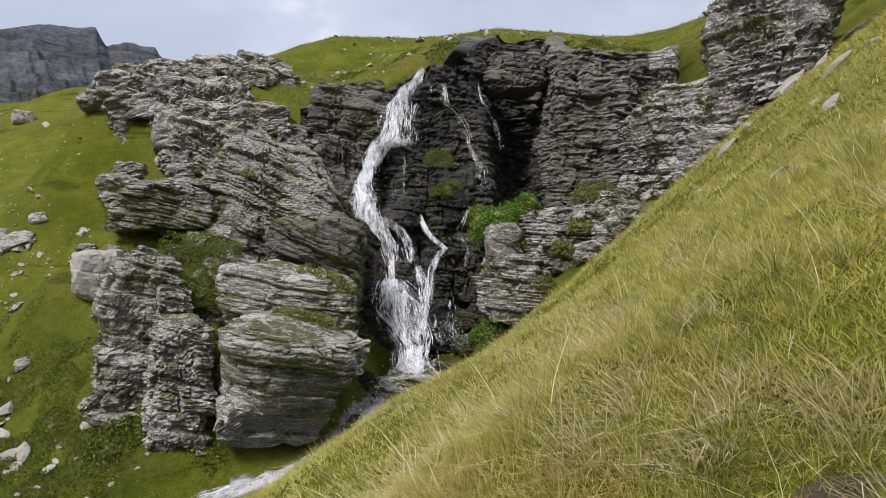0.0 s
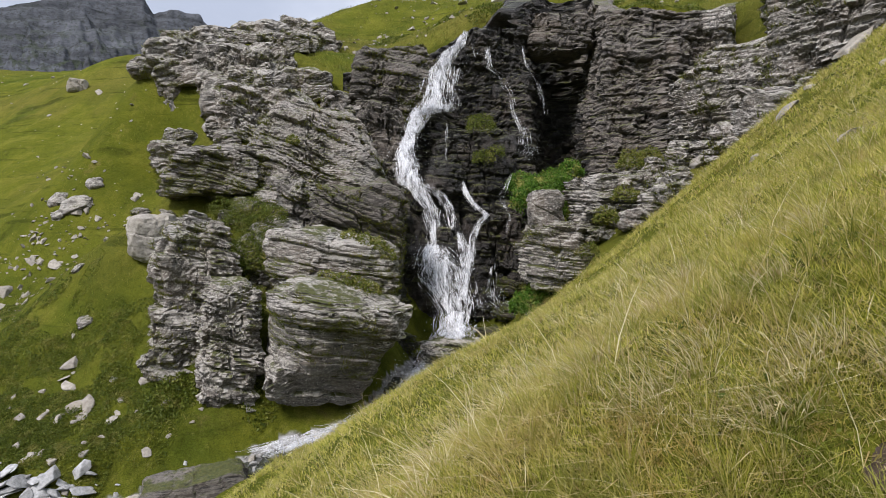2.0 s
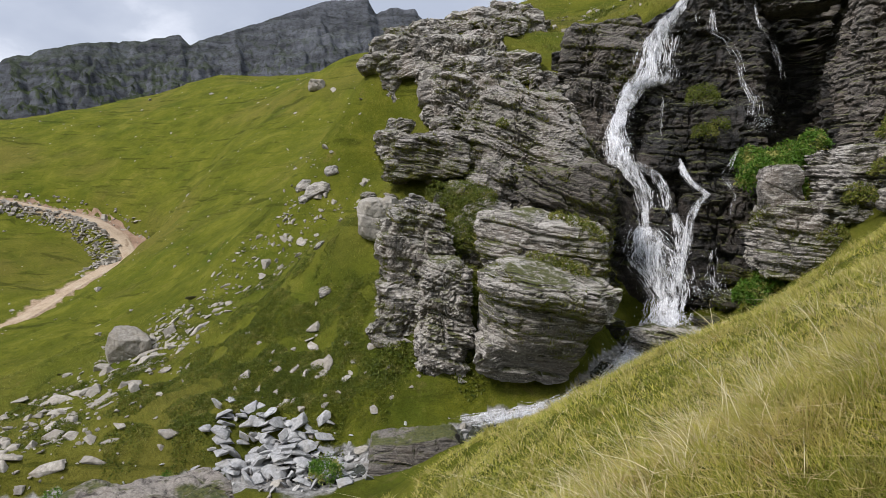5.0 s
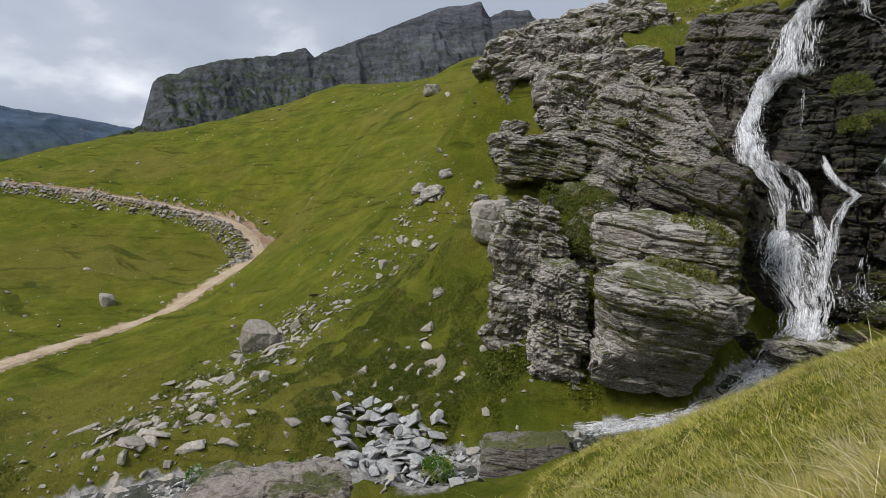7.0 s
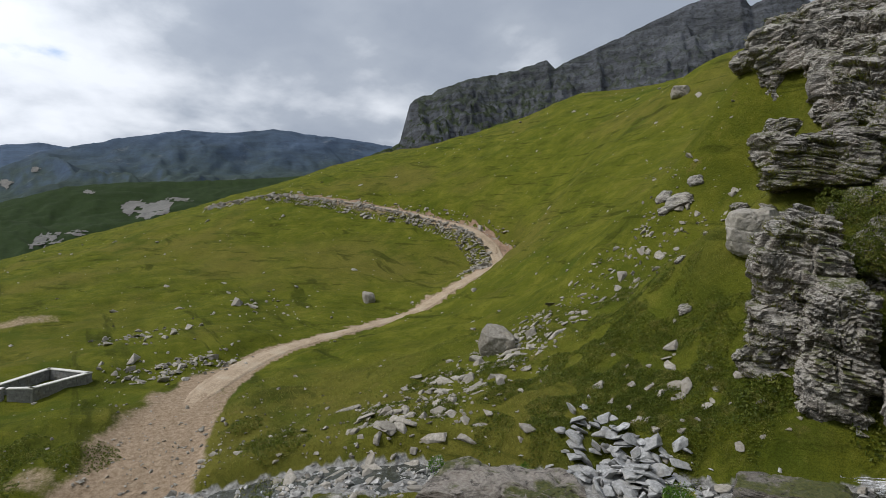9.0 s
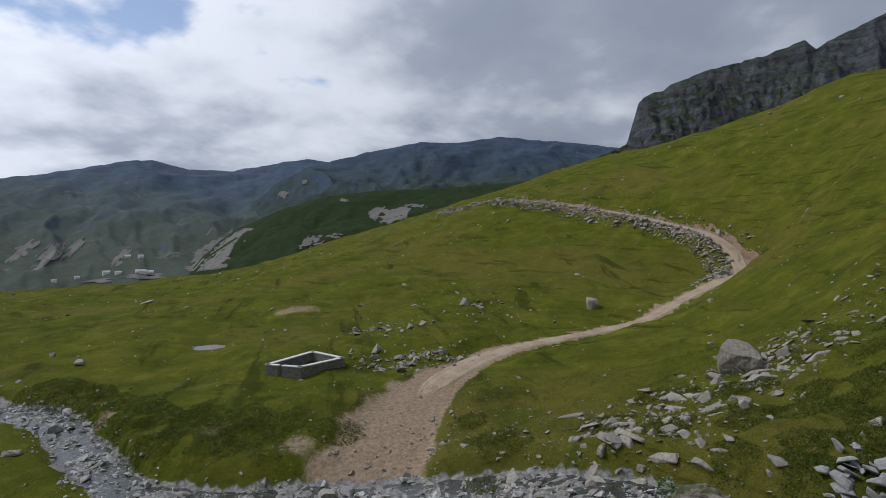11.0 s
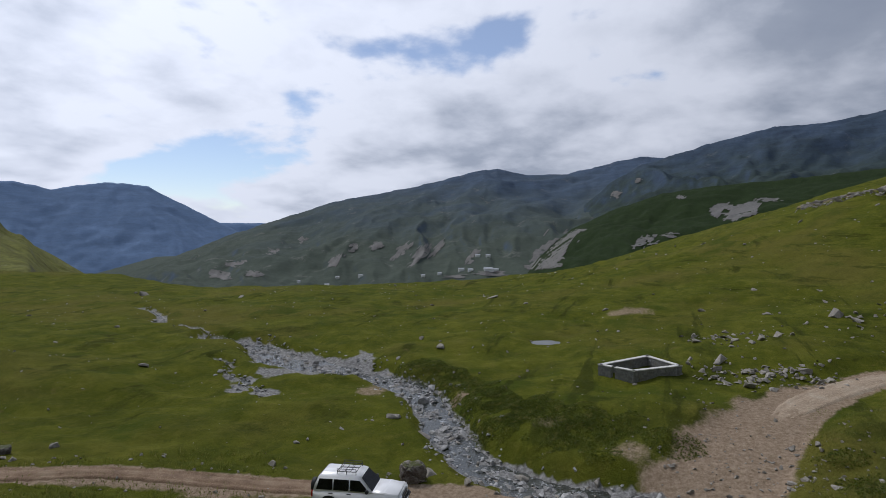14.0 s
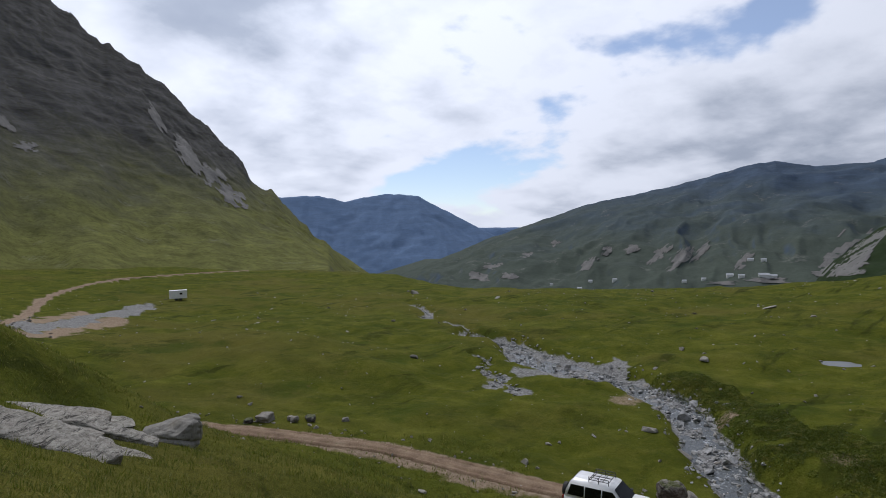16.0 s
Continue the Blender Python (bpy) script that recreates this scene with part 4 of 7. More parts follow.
def rock_mass(name, label, centre, size, az, mat, seed, dip=(0.0, 12.0), layer=0.22, ledge=0.28, n=56, square=0.4, lump=0.22, lean=(0, 0), taper=0.0, roof=(0, 0), category="rock", planes=12, cut=0.8, bed=0.9, under=0.0):
    """A stratified block: size is across, deep, high; az turns its face to that azimuth; roof tilts its top."""
    d, f = cube_sphere(n)
    d = d / np.linalg.norm(d, axis=1)[:, None]
    e = square
    k = (np.abs(d) ** (2 / e)).sum(1) ** (-e / 2)
    p = d * k[:, None]
    q = p * np.array(size) * 0.5
    s0 = min(size)
    lump_v = np.stack([fbm(q / (0.55 * s0) + 9.1 * i, 3, seed + 40 * i) for i in range(3)], 1)
    q = q + lump_v * lump * s0 * np.array([1, 1, 0.6])
    # fracture planes shear off the rounding
    rng = np.random.default_rng(seed)
    for _ in range(planes):
        nv = rng.normal(0, 1, 3) * np.array([1, 1, 0.55])
        nv /= np.linalg.norm(nv)
        reach = np.abs(nv * np.array(size) * 0.5).sum() * rng.uniform(cut * 0.82, cut * 1.05)
        over = np.maximum(q @ nv - reach, 0)
        q = q - (over * 0.92)[:, None] * nv
    hz = q[:, 2] / size[2] + 0.5
    q[:, :2] *= (1 - taper * np.clip(hz, 0, 1.2))[:, None]
    if under:
        low = under * np.clip(1 - hz, 0, 1.2) ** 1.3
        q[:, 0] = np.where(q[:, 0] > 0, q[:, 0] * (1 - low), q[:, 0])
        q[:, 1] = np.where(q[:, 1] < 0, q[:, 1] * (1 - 0.7 * low * smooth(-0.5, 0.5, q[:, 0] / size[0])), q[:, 1])
    q[:, 2] += (q[:, 0] * math.tan(radians(roof[0])) + q[:, 1] * math.tan(radians(roof[1]))) * np.clip(hz, 0, 1)
    q[:, 0] += lean[0] * hz
    q[:, 1] += lean[1] * hz
    nx, nz, ny = math.sin(radians(dip[1])), math.cos(radians(dip[1])), math.sin(radians(dip[0]))
    s = q[:, 0] * nx + q[:, 1] * ny + q[:, 2] * nz + fbm(q * 0.35, 3, seed + 7) * 0.3
    fine, j1 = cells(q, s / layer, layer, bed * 0.55, seed + 11)
    coarse, j2 = cells(q, s / (layer * 3.3), layer * 3.3, bed * 1.7, seed + 17)
    rough = fbm(q * np.array([1.2, 1.2, 3.5]), 4, seed + 23, 0.6)
    out = p.copy()
    out[:, 2] *= 0.3
    out /= np.linalg.norm(out, axis=1)[:, None] + 1e-9
    side = 1 - smooth(0.6, 0.97, np.abs(d[:, 2]))
    show = 0.35 + 0.9 * smooth(-0.25, 0.35, fbm(q * 0.5 + 3.3, 3, seed + 71))
    amount = (ledge * (show * (0.6 * fine - 0.34 * j1) + 1.35 * coarse - 0.85 * j2 * show) + 0.26 * ledge * rough) * (0.35 + 0.65 * side)
    q = q + out * amount[:, None] + np.stack([fbm(q * 2.6 + 5 * j, 3, seed + 60 + j) for j in range(3)], 1) * 0.05
    a = radians(az)
    c, sn = math.cos(a), math.sin(a)
    w = np.stack([q[:, 0] * c - q[:, 1] * sn, q[:, 0] * sn + q[:, 1] * c, q[:, 2]], 1)
    ob = fast_mesh(name, w, f, mat, False)
    ob.location = centre
    return tagged(ob, label, category)


def cliff_wall(name, label, plan, z0, mats, x_split, seed, layer=0.3, ledge=0.5, lean=2.0, rise=3.0, du=0.14, dv=0.14):
    """A cliff that follows a plan line, layered, with its top running back under the turf."""
    line = dense(plan, du)
    m = len(line)
    t = np.gradient(line, axis=0)
    nrm = np.stack([t[:, 1], -t[:, 0]], 1) / np.linalg.norm(t, axis=1)[:, None]
    u = np.linspace(0, 1, m)
    zb = np.interp(u, np.linspace(0, 1, len(z0)), z0)
    zt = base_height(line[:, 0].copy(), line[:, 1] + 2.4) - 0.2
    rows = int((zt.max() - min(z0)) / dv)
    v = np.linspace(0, 1, rows)[:, None]
    x = line[None, :, 0] - nrm[None, :, 0] * lean * v
    y = line[None, :, 1] - nrm[None, :, 1] * lean * v
    z = zb[None] + (zt - zb)[None] * v + 0 * x
    q = np.stack([x.ravel(), y.ravel(), z.ravel()], 1)
    big = fbm(q * np.array([0.30, 0.30, 0.10]), 4, seed) * 1.1
    s = q[:, 2] + 0.10 * q[:, 0] + fbm(q * 0.4, 3, seed + 7) * 0.4
    fine, j1 = cells(q, s / layer, layer, 0.7, seed + 11)
    coarse, j2 = cells(q, s / (layer * 4.1), layer * 4.1, 2.2, seed + 17)
    pillar = fbm(q * np.array([0.55, 0.55, 0.05]) + 31, 3, seed + 27)
    amt = big + ledge * (0.6 * fine + 1.3 * coarse - 0.25 * j1 - 0.5 * j2) + 0.6 * pillar + fbm(q * np.array([1.2, 1.2, 3.0]), 4, seed + 19, 0.6) * 0.28
    amt = amt.reshape(x.shape)
    x = x + nrm[None, :, 0] * amt
    y = y + nrm[None, :, 1] * amt
    zz = z + fbm(q * 0.5, 3, seed + 23).reshape(x.shape) * 0.5 * v
    back = np.linspace(0.08, 1, 14)[:, None]
    xb = x[-1][None] - nrm[None, :, 0] * rise * back
    yb = y[-1][None] - nrm[None, :, 1] * rise * back
    qb = np.stack([xb.ravel(), yb.ravel(), 0 * xb.ravel()], 1)
    zbk = zz[-1][None] + 0.25 * np.sin(back * 2.2) * vnoise(qb * 0.35, seed + 29).reshape(xb.shape) - 2.0 * smooth(0.3, 1, back)
    x, y, zz = np.vstack([x, xb]), np.vstack([y, yb]), np.vstack([zz, zbk])
    f = grid_faces(len(x), m)
    ob = fast_mesh(name, np.stack([x.ravel(), y.ravel(), zz.ravel()], 1), f, mats[0], False)
    ob.data.materials.append(mats[1])
    border = x_split + 0.6 * fbm(np.stack([0 * x.ravel(), 0 * x.ravel(), zz.ravel() * 0.4], 1), 3, seed)
    ob.data.polygons.foreach_set("material_index", (x.ravel() > border)[f[:, 0]].astype(np.int32))
    return tagged(ob, label, "cliff", kind="structure")


M_SMOOTH = stone_material("smooth_pale_rock", (0.15, 0.138, 0.115), (0.34, 0.32, 0.28))
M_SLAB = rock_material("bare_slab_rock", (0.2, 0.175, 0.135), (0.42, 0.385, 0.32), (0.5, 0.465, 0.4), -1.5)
# the amphitheatre behind the falls
cliff_wall("cliff", "dark wet cliff behind the fall passing into brown-grey layered rock", [(-10.0, 41.2), (-5.5, 42.3), (-1.5, 42.9), (2.0, 43.1), (3.6, 43.6), (4.0, 45.0), (4.4, 48.0), (5.2, 50.6), (6.6, 50.8), (7.2, 48.0), (7.5, 44.6), (8.2, 42.6), (10.5, 41.8), (13.5, 41.4), (16.0, 42.2), (18.0, 44.5), (20, 47)], [0, 0, 0, 0, 2, 2, 3, 4, 5, 6], (M_WET, M_CLIFF), 7.3, 3, 0.34, 0.5, 1.2)

ROCKS = "grey layered schist outcrop with lichen and ledges"
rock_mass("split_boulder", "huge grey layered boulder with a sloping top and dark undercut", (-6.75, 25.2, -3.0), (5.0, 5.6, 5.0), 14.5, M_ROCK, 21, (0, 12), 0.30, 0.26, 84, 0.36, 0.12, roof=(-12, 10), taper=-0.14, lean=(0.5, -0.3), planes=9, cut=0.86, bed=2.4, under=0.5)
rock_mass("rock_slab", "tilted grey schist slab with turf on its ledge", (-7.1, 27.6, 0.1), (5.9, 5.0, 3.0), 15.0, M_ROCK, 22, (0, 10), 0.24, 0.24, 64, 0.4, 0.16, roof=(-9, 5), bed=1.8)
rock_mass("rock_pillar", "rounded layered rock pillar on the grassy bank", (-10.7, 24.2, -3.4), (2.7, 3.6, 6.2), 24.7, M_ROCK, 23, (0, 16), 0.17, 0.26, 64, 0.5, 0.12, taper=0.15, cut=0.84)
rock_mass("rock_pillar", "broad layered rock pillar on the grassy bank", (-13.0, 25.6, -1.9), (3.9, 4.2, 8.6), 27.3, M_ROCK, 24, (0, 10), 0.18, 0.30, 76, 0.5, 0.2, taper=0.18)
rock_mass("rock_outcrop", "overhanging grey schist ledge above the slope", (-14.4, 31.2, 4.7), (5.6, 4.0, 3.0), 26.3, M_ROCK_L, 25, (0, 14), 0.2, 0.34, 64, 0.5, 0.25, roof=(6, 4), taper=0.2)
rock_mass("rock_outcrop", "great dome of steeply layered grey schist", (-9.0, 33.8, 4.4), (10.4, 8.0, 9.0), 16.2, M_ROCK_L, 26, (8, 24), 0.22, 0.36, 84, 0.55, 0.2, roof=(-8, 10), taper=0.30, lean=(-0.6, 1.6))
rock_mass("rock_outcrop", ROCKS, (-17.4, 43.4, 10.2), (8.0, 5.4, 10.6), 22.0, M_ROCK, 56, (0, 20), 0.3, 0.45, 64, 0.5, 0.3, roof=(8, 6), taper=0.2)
rock_mass("rock_outcrop", "broken pale crag beside the tower", (16.4, 39.8, 11.4), (4.4, 4.0, 5.4), -22, M_ROCK, 59, (0, 4), 0.3, 0.4, 52, 0.45, 0.25, roof=(6, 8))
rock_mass("wet_rock", "black wet rock parting the lower strands", (-2.35, 35.3, 1.2), (1.2, 1.0, 1.7), 4, M_WET, 64, (0, 6), 0.3, 0.2, 24, 0.5, 0.2)
rock_mass("wet_rock", "dark rounded rock beside the middle step", (-2.5, 37.0, 5.2), (2.4, 1.8, 2.2), 4, M_WET, 65, (0, 10), 0.3, 0.2, 28, 0.55, 0.2)
rock_mass("overhang_block", "dark rock brow roofing the cleft in the cliff", (5.7, 47.2, 17.0), (5.4, 4.4, 3.2), 0, M_CLIFF, 55, (0, 4), 0.4, 0.4, 36, 0.45, 0.2)
rock_mass("rock_outcrop", ROCKS, (-6.9, 31.6, 1.5), (6.0, 4.0, 5.6), 13.6, M_CLIFF, 27, (6, 24), 0.24, 0.3, 70, 0.5, 0.2)
rock_mass("rock_outcrop", ROCKS, (-21.3, 43.3, 11.2), (6.4, 6.4, 8.6), 27.0, M_ROCK, 28, (0, 20), 0.34, 0.45, 64, 0.45, 0.28)
rock_mass("rock_outcrop", ROCKS, (-18.0, 50.0, 14.4), (11.0, 6.4, 8.4), 20.3, M_ROCK, 29, (0, 18), 0.34, 0.5, 72, 0.45, 0.3, roof=(4, 0))
rock_mass("rock_outcrop", ROCKS, (-14.4, 38.6, 7.2), (7.0, 5.4, 7.6), 20.7, M_ROCK, 30, (0, 16), 0.26, 0.4, 60, 0.5, 0.3, roof=(6, 0))
rock_mass("rock_outcrop", "brown-grey schist shoulder beside the fall", (-7.2, 43.2, 11.6), (6.4, 5.0, 6.6), 6.4, M_CLIFF, 31, (0, 8), 0.3, 0.4, 60, 0.5, 0.22, roof=(10, 0))
rock_mass("rock_pedestal", "dark wet mossy rock standing under the side falls", (-0.7, 40.2, 5.4), (6.4, 5.0, 6.6), 1.6, M_WET, 32, (0, 0), 0.4, 0.4, 64, 0.5, 0.22)
rock_mass("wet_rock", "black wet rock step in the waterfall", (-4.3, 38.6, 0.2), (3.8, 4.0, 9.0), 6.5, M_WET, 33, (0, 10), 0.4, 0.4, 48, 0.5, 0.22)
rock_mass("wet_rock", "stepped wet rock ledges beside the waterfall", (0.6, 38.4, -0.4), (4.2, 4.0, 8.0), -0.6, M_WET, 34, (0, 6), 0.5, 0.6, 64, 0.45, 0.2)
rock_mass("wet_rock", "black wet rock behind the lower cascade", (-2.3, 39.2, -0.2), (4.2, 4.0, 8.4), 3, M_WET, 37, (0, 6), 0.5, 0.5, 56, 0.45, 0.2)
rock_mass("rock_outcrop", "finely layered grey rock beside the cascade", (4.2, 33.6, 0.4), (4.2, 4.0, 4.0), -7.2, M_ROCK, 35, (0, 6), 0.16, 0.3, 68, 0.5, 0.2)
rock_mass("boulder", "rounded pale grey boulder among green herbs", (3.3, 33.4, 3.0), (1.9, 2.0, 2.2), -5.8, M_ROCK, 36, (0, 30), 0.4, 0.1, 36, 0.6, 0.2, category="boulder")
rock_mass("rock_outcrop", "broken grey ledges below the cliff", (8.1, 34.4, 3.3), (7.0, 5.0, 4.0), -13.7, M_ROCK, 38, (0, 4), 0.2, 0.5, 72, 0.45, 0.3, roof=(6, 4))
rock_mass("rock_buttress", "layered grey rock buttress below the brow", (13.0, 34.4, 8.0), (5.4, 6.0, 6.6), -21.7, M_ROCK, 39, (0, 2), 0.2, 0.42, 76, 0.42, 0.2, roof=(6, 8))
rock_mass("rock_tower", "tall stacked schist tower on the slope", (14.9, 26.6, 10.4), (5.0, 6.0, 8.4), -30.2, M_ROCK, 40, (0, 3), 0.2, 0.36, 76, 0.4, 0.18)
rock_mass("rock_outcrop", "pale blocky crag on the brow", (16.2, 44.5, 15.8), (3.8, 4.0, 4.0), -20.6, M_ROCK, 41, (0, 2), 0.35, 0.4, 48, 0.4, 0.25)
rock_mass("stream_rock", "water-worn grey rock ledge at the foot of the fall", (-1.0, 29.6, -4.7), (4.6, 3.4, 1.9), 2.1, M_ROCK, 42, (0, 14), 0.2, 0.3, 52, 0.5, 0.25, category="boulder")
rock_mass("stream_slab", "mossy tilted rock slab lying in the stream", (-9.7, 18.7, -7.5), (3.8, 1.8, 1.8), 26.6, M_CLIFF, 43, (0, 8), 0.4, 0.1, 40, 0.3, 0.10, roof=(8, 6), lean=(0, 0.5), category="boulder")
rock_mass("brown_boulder", "brown lichened boulder on the stream bank", (-13.2, 10.4, -6.7), (5.6, 2.8, 2.2), 50.9, M_STONE_BROWN, 44, (0, 20), 0.5, 0.12, 48, 0.55, 0.22, category="boulder")
rock_mass("scree_block", "large pale angular block on the scree", (-29.5, 23.0, -6.2), (2.3, 1.7, 2.3), 51.5, M_STONE, 45, (0, 30), 0.6, 0.04, 28, 0.3, 0.08, roof=(-14, 10), category="boulder", planes=16, cut=0.72)
rock_mass("rounded_boulder", "smooth pale boulder at the top of the scree", (-16.3, 28.2, h1(-16.3, 28.2) + 0.75), (2.3, 2.0, 2.2), 31.6, M_SMOOTH, 46, (0, 10), 0.6, 0.06, 32, 0.6, 0.18, category="boulder")
for cx, cy, w, dp, hh, tilt, turn, sd in ((-3.9, -14.6, 3.8, 1.3, 0.72, 27, 158, 47), (-5.3, -15.5, 2.7, 0.5, 0.4, 28, 158, 48), (-4.7, -16.4, 2.4, 0.7, 0.45, 24, 160, 49), (-5.4, -19.6, 3.2, 1.0, 0.5, 16, 164, 50), (-6.9, -21.4, 2.6, 0.8, 0.42, 16, 164, 51), (-6.2, -17.4, 2.5, 0.7, 0.6, 26, 156, 61), (-5.6, -18.3, 1.6, 0.8, 0.5, 20, 150, 62)):
    slab = rock_mass("slope_slab", "long grey slab of bedrock breaking through turf", (cx, cy, h1(cx, cy) - 0.06), (w, dp, hh), turn, M_SLAB, sd, (0, 2), 0.3, 0.05, 28, 0.34, 0.10, roof=(0, 10), planes=7, cut=0.9, bed=3.0)
    slab.rotation_euler = Matrix.Rotation(radians(tilt), 3, Vector((-0.24, -0.97, 0))).to_euler()
rock_mass("slope_boulder", "low grey boulder sunk in the grass", (-8.4, -19.3, h1(-8.4, -19.3) + 0.05), (1.9, 1.4, 0.85), 150, M_SMOOTH, 52, (10, 20), 0.2, 0.05, 32, 0.4, 0.12, roof=(14, 14), category="boulder")
rock_mass("rock_outcrop", "shaded schist wall behind the pillars", (-10.4, 28.8, 0.0), (4.2, 3.0, 4.6), 20, M_ROCK, 53, (0, 14), 0.2, 0.3, 48, 0.5, 0.2, taper=0.2)
rock_mass("wet_rock", "dark damp rock flank beside the fall", (-7.0, 39.6, 5.6), (4.6, 4.0, 9.0), 8, M_CLIFF, 54, (0, 14), 0.3, 0.4, 56, 0.5, 0.2, taper=0.15)
# ---- the waterfall ----


def ribbons(name, label, path, count, parent, seed, thick=(0.05, 0.2), spread=1.0, bow=0.45):
    """Falling strands along a path of (x, y, z, half width); each strand is a thin curved ribbon, close in the middle and loose at the rims."""
    rng = np.random.default_rng(seed)
    p = np.array(path, float)
    seg = np.concatenate([[0], np.cumsum(np.linalg.norm(np.diff(p[:, :3], axis=0), axis=1))])
    n = max(8, int(seg[-1] / 0.16))
    verts, faces = [], []
    for k in range(int(count * 3.4)):
        long = rng.uniform(0.06, 0.34)
        a = rng.uniform(-0.2, 0.97)
        a, b = max(0.0, a), min(1.0, max(a, 0.0) + long)
        t = np.linspace(a, b, max(6, int(n * (b - a)))) * seg[-1]
        c = np.stack([np.interp(t, seg, p[:, j]) for j in range(4)], 1)
        u = np.clip(rng.normal(0, 0.48), -1.15, 1.15) * spread
        w1 = fbm(np.stack([t * 0.55 + k * 9.7, 0 * t, 0 * t], 1), 3, seed) * 0.34 + fbm(np.stack([t * 0.7 + round(u * 2.5) * 5.3, 0 * t, 0 * t], 1), 2, seed + 2) * 0.3
        x = c[:, 0] + (u + w1) * c[:, 3]
        y = c[:, 1] - bow * (1 - u * u) * c[:, 3] * 0.5 - rng.uniform(0.0, 0.3)
        z = c[:, 2] + rng.normal(0, 0.05) + 0.10 * fbm(np.stack([t * 2 + k, 0 * t, 0 * t], 1), 2, seed + 3)
        half = rng.uniform(*thick) * 0.3 * np.sin(np.pi * np.linspace(0.0, 1.0, len(t))) ** 0.6
        half = half * (0.5 + vnoise(np.stack([t * 1.8 + k * 3.1, 0 * t, 0 * t], 1), seed + 7)) + 0.004
        o = len(verts)
        for i in range(len(t)):
            verts += [(x[i] - half[i], y[i] + 0.03, z[i]), (x[i], y[i] - half[i] * 0.5, z[i]), (x[i] + half[i], y[i] + 0.03, z[i])]
        for i in range(len(t) - 1):
            q = o + 3 * i
            faces += [(q, q + 3, q + 4, q + 1), (q + 1, q + 4, q + 5, q + 2)]
    ob = mesh_ob(name, verts, faces, M_FOAM, parent)
    if label:
        ob["label"] = label
    if name == "thread":
        ob["kind"] = "stuff"
    return ob


def drops(name, centres, count, parent, seed, size=(0.02, 0.06)):
    """Spray: small tumbling flakes of white water round the given spots (x, y, z, spread)."""
    rng = np.random.default_rng(seed)
    verts, faces = [], []
    for x, y, z, sp in centres:
        for k in range(count):
            c = np.array([x, y, z]) + rng.normal(0, 1, 3) * np.array([sp, 0.3, sp * 0.7])
            s = rng.uniform(*size)
            o = len(verts)
            for d in ((1, 0, 0), (-0.5, 0.4, 0.8), (-0.5, -0.4, -0.8), (0, -1, 0.2)):
                verts.append(tuple(c + s * np.array(d)))
            faces += [(o, o + 1, o + 2), (o, o + 1, o + 3), (o, o + 2, o + 3), (o + 1, o + 2, o + 3)]
    return mesh_ob(name, verts, faces, M_SPRAY, parent, flat=True)


M_SPRAY = plain("spray", (0.82, 0.85, 0.88), 0.4, 0, 0.08, 4)
falls = tagged(new("waterfall"), "white waterfall tumbling in steps down dark wet rock", "waterfall")
ribbons("upper_cascade", "", [(-1.48, 41.57, 15.61, 0.12), (-1.83, 41.28, 14.67, 0.25), (-2.44, 40.97, 14.05, 0.50), (-3.05, 40.65, 12.89, 0.78), (-3.26, 40.35, 11.44, 0.94), (-3.38, 40.06, 10.13, 1.12), (-3.6, 39.8, 9.7, 1.01)], 231, falls, 1, (0.03, 0.13))
ribbons("upper_strand", "", [(-1.83, 40.56, 12.86, 0.14), (-2.09, 40.25, 11.61, 0.25), (-2.34, 39.93, 10.10, 0.30)], 7, falls, 21, (0.04, 0.1))
ribbons("step_cascade", "", [(-3.2, 40.0, 10.4, 1.08), (-3.5, 39.8, 9.95, 1.08), (-4.36, 39.16, 9.41, 0.65), (-4.83, 38.50, 8.01, 0.35), (-5.04, 37.87, 7.00, 0.53), (-4.96, 37.27, 6.02, 0.70), (-4.77, 36.69, 5.10, 0.66), (-4.7, 36.5, 4.6, 0.65)], 231, falls, 2, (0.03, 0.12))
ribbons("middle_cascade", "", [(-4.9, 36.7, 5.3, 0.58), (-4.7, 36.55, 4.85, 0.58), (-4.02, 36.30, 4.23, 0.71), (-3.27, 36.00, 3.11, 0.60), (-2.99, 35.65, 1.73, 0.40), (-2.92, 35.28, 0.79, 0.41), (-2.9, 35.1, 0.3, 0.50)], 104, falls, 3, (0.03, 0.10))
ribbons("middle_strand", "", [(-3.92, 36.59, 4.67, 0.50), (-2.81, 36.29, 4.16, 0.50), (-2.16, 35.94, 3.11, 0.32), (-1.90, 35.55, 1.87, 0.24)], 44, falls, 15, (0.03, 0.09))
ribbons("lower_cascade", "", [(-2.95, 35.18, 0.93, 0.55), (-2.81, 34.77, 0.24, 1.13), (-2.62, 34.36, -0.72, 1.36), (-2.07, 33.98, -1.82, 1.11), (-1.59, 33.58, -2.80, 0.86), (-1.70, 33.16, -3.31, 0.85), (-1.7, 32.6, -4.0, 0.81)], 253, falls, 4, (0.03, 0.12))
ribbons("lower_branch", "", [(-1.45, 36.97, 4.92, 0.10), (-1.12, 36.58, 4.01, 0.17), (-0.55, 36.20, 3.29, 0.22), (0.14, 35.80, 2.76, 0.24), (-0.34, 35.40, 2.24, 0.19), (-0.67, 34.99, 1.40, 0.22), (-0.82, 34.59, 0.08, 0.26), (-1.11, 34.18, -1.20, 0.30), (-1.28, 33.78, -2.19, 0.30)], 60, falls, 5, (0.02, 0.08))
ribbons("inner_branch", "", [(-1.55, 35.37, 1.73, 0.17), (-1.20, 34.85, 0.74, 0.31), (-1.04, 34.32, -0.56, 0.31), (-1.22, 33.78, -2.12, 0.30)], 38, falls, 16, (0.02, 0.08))
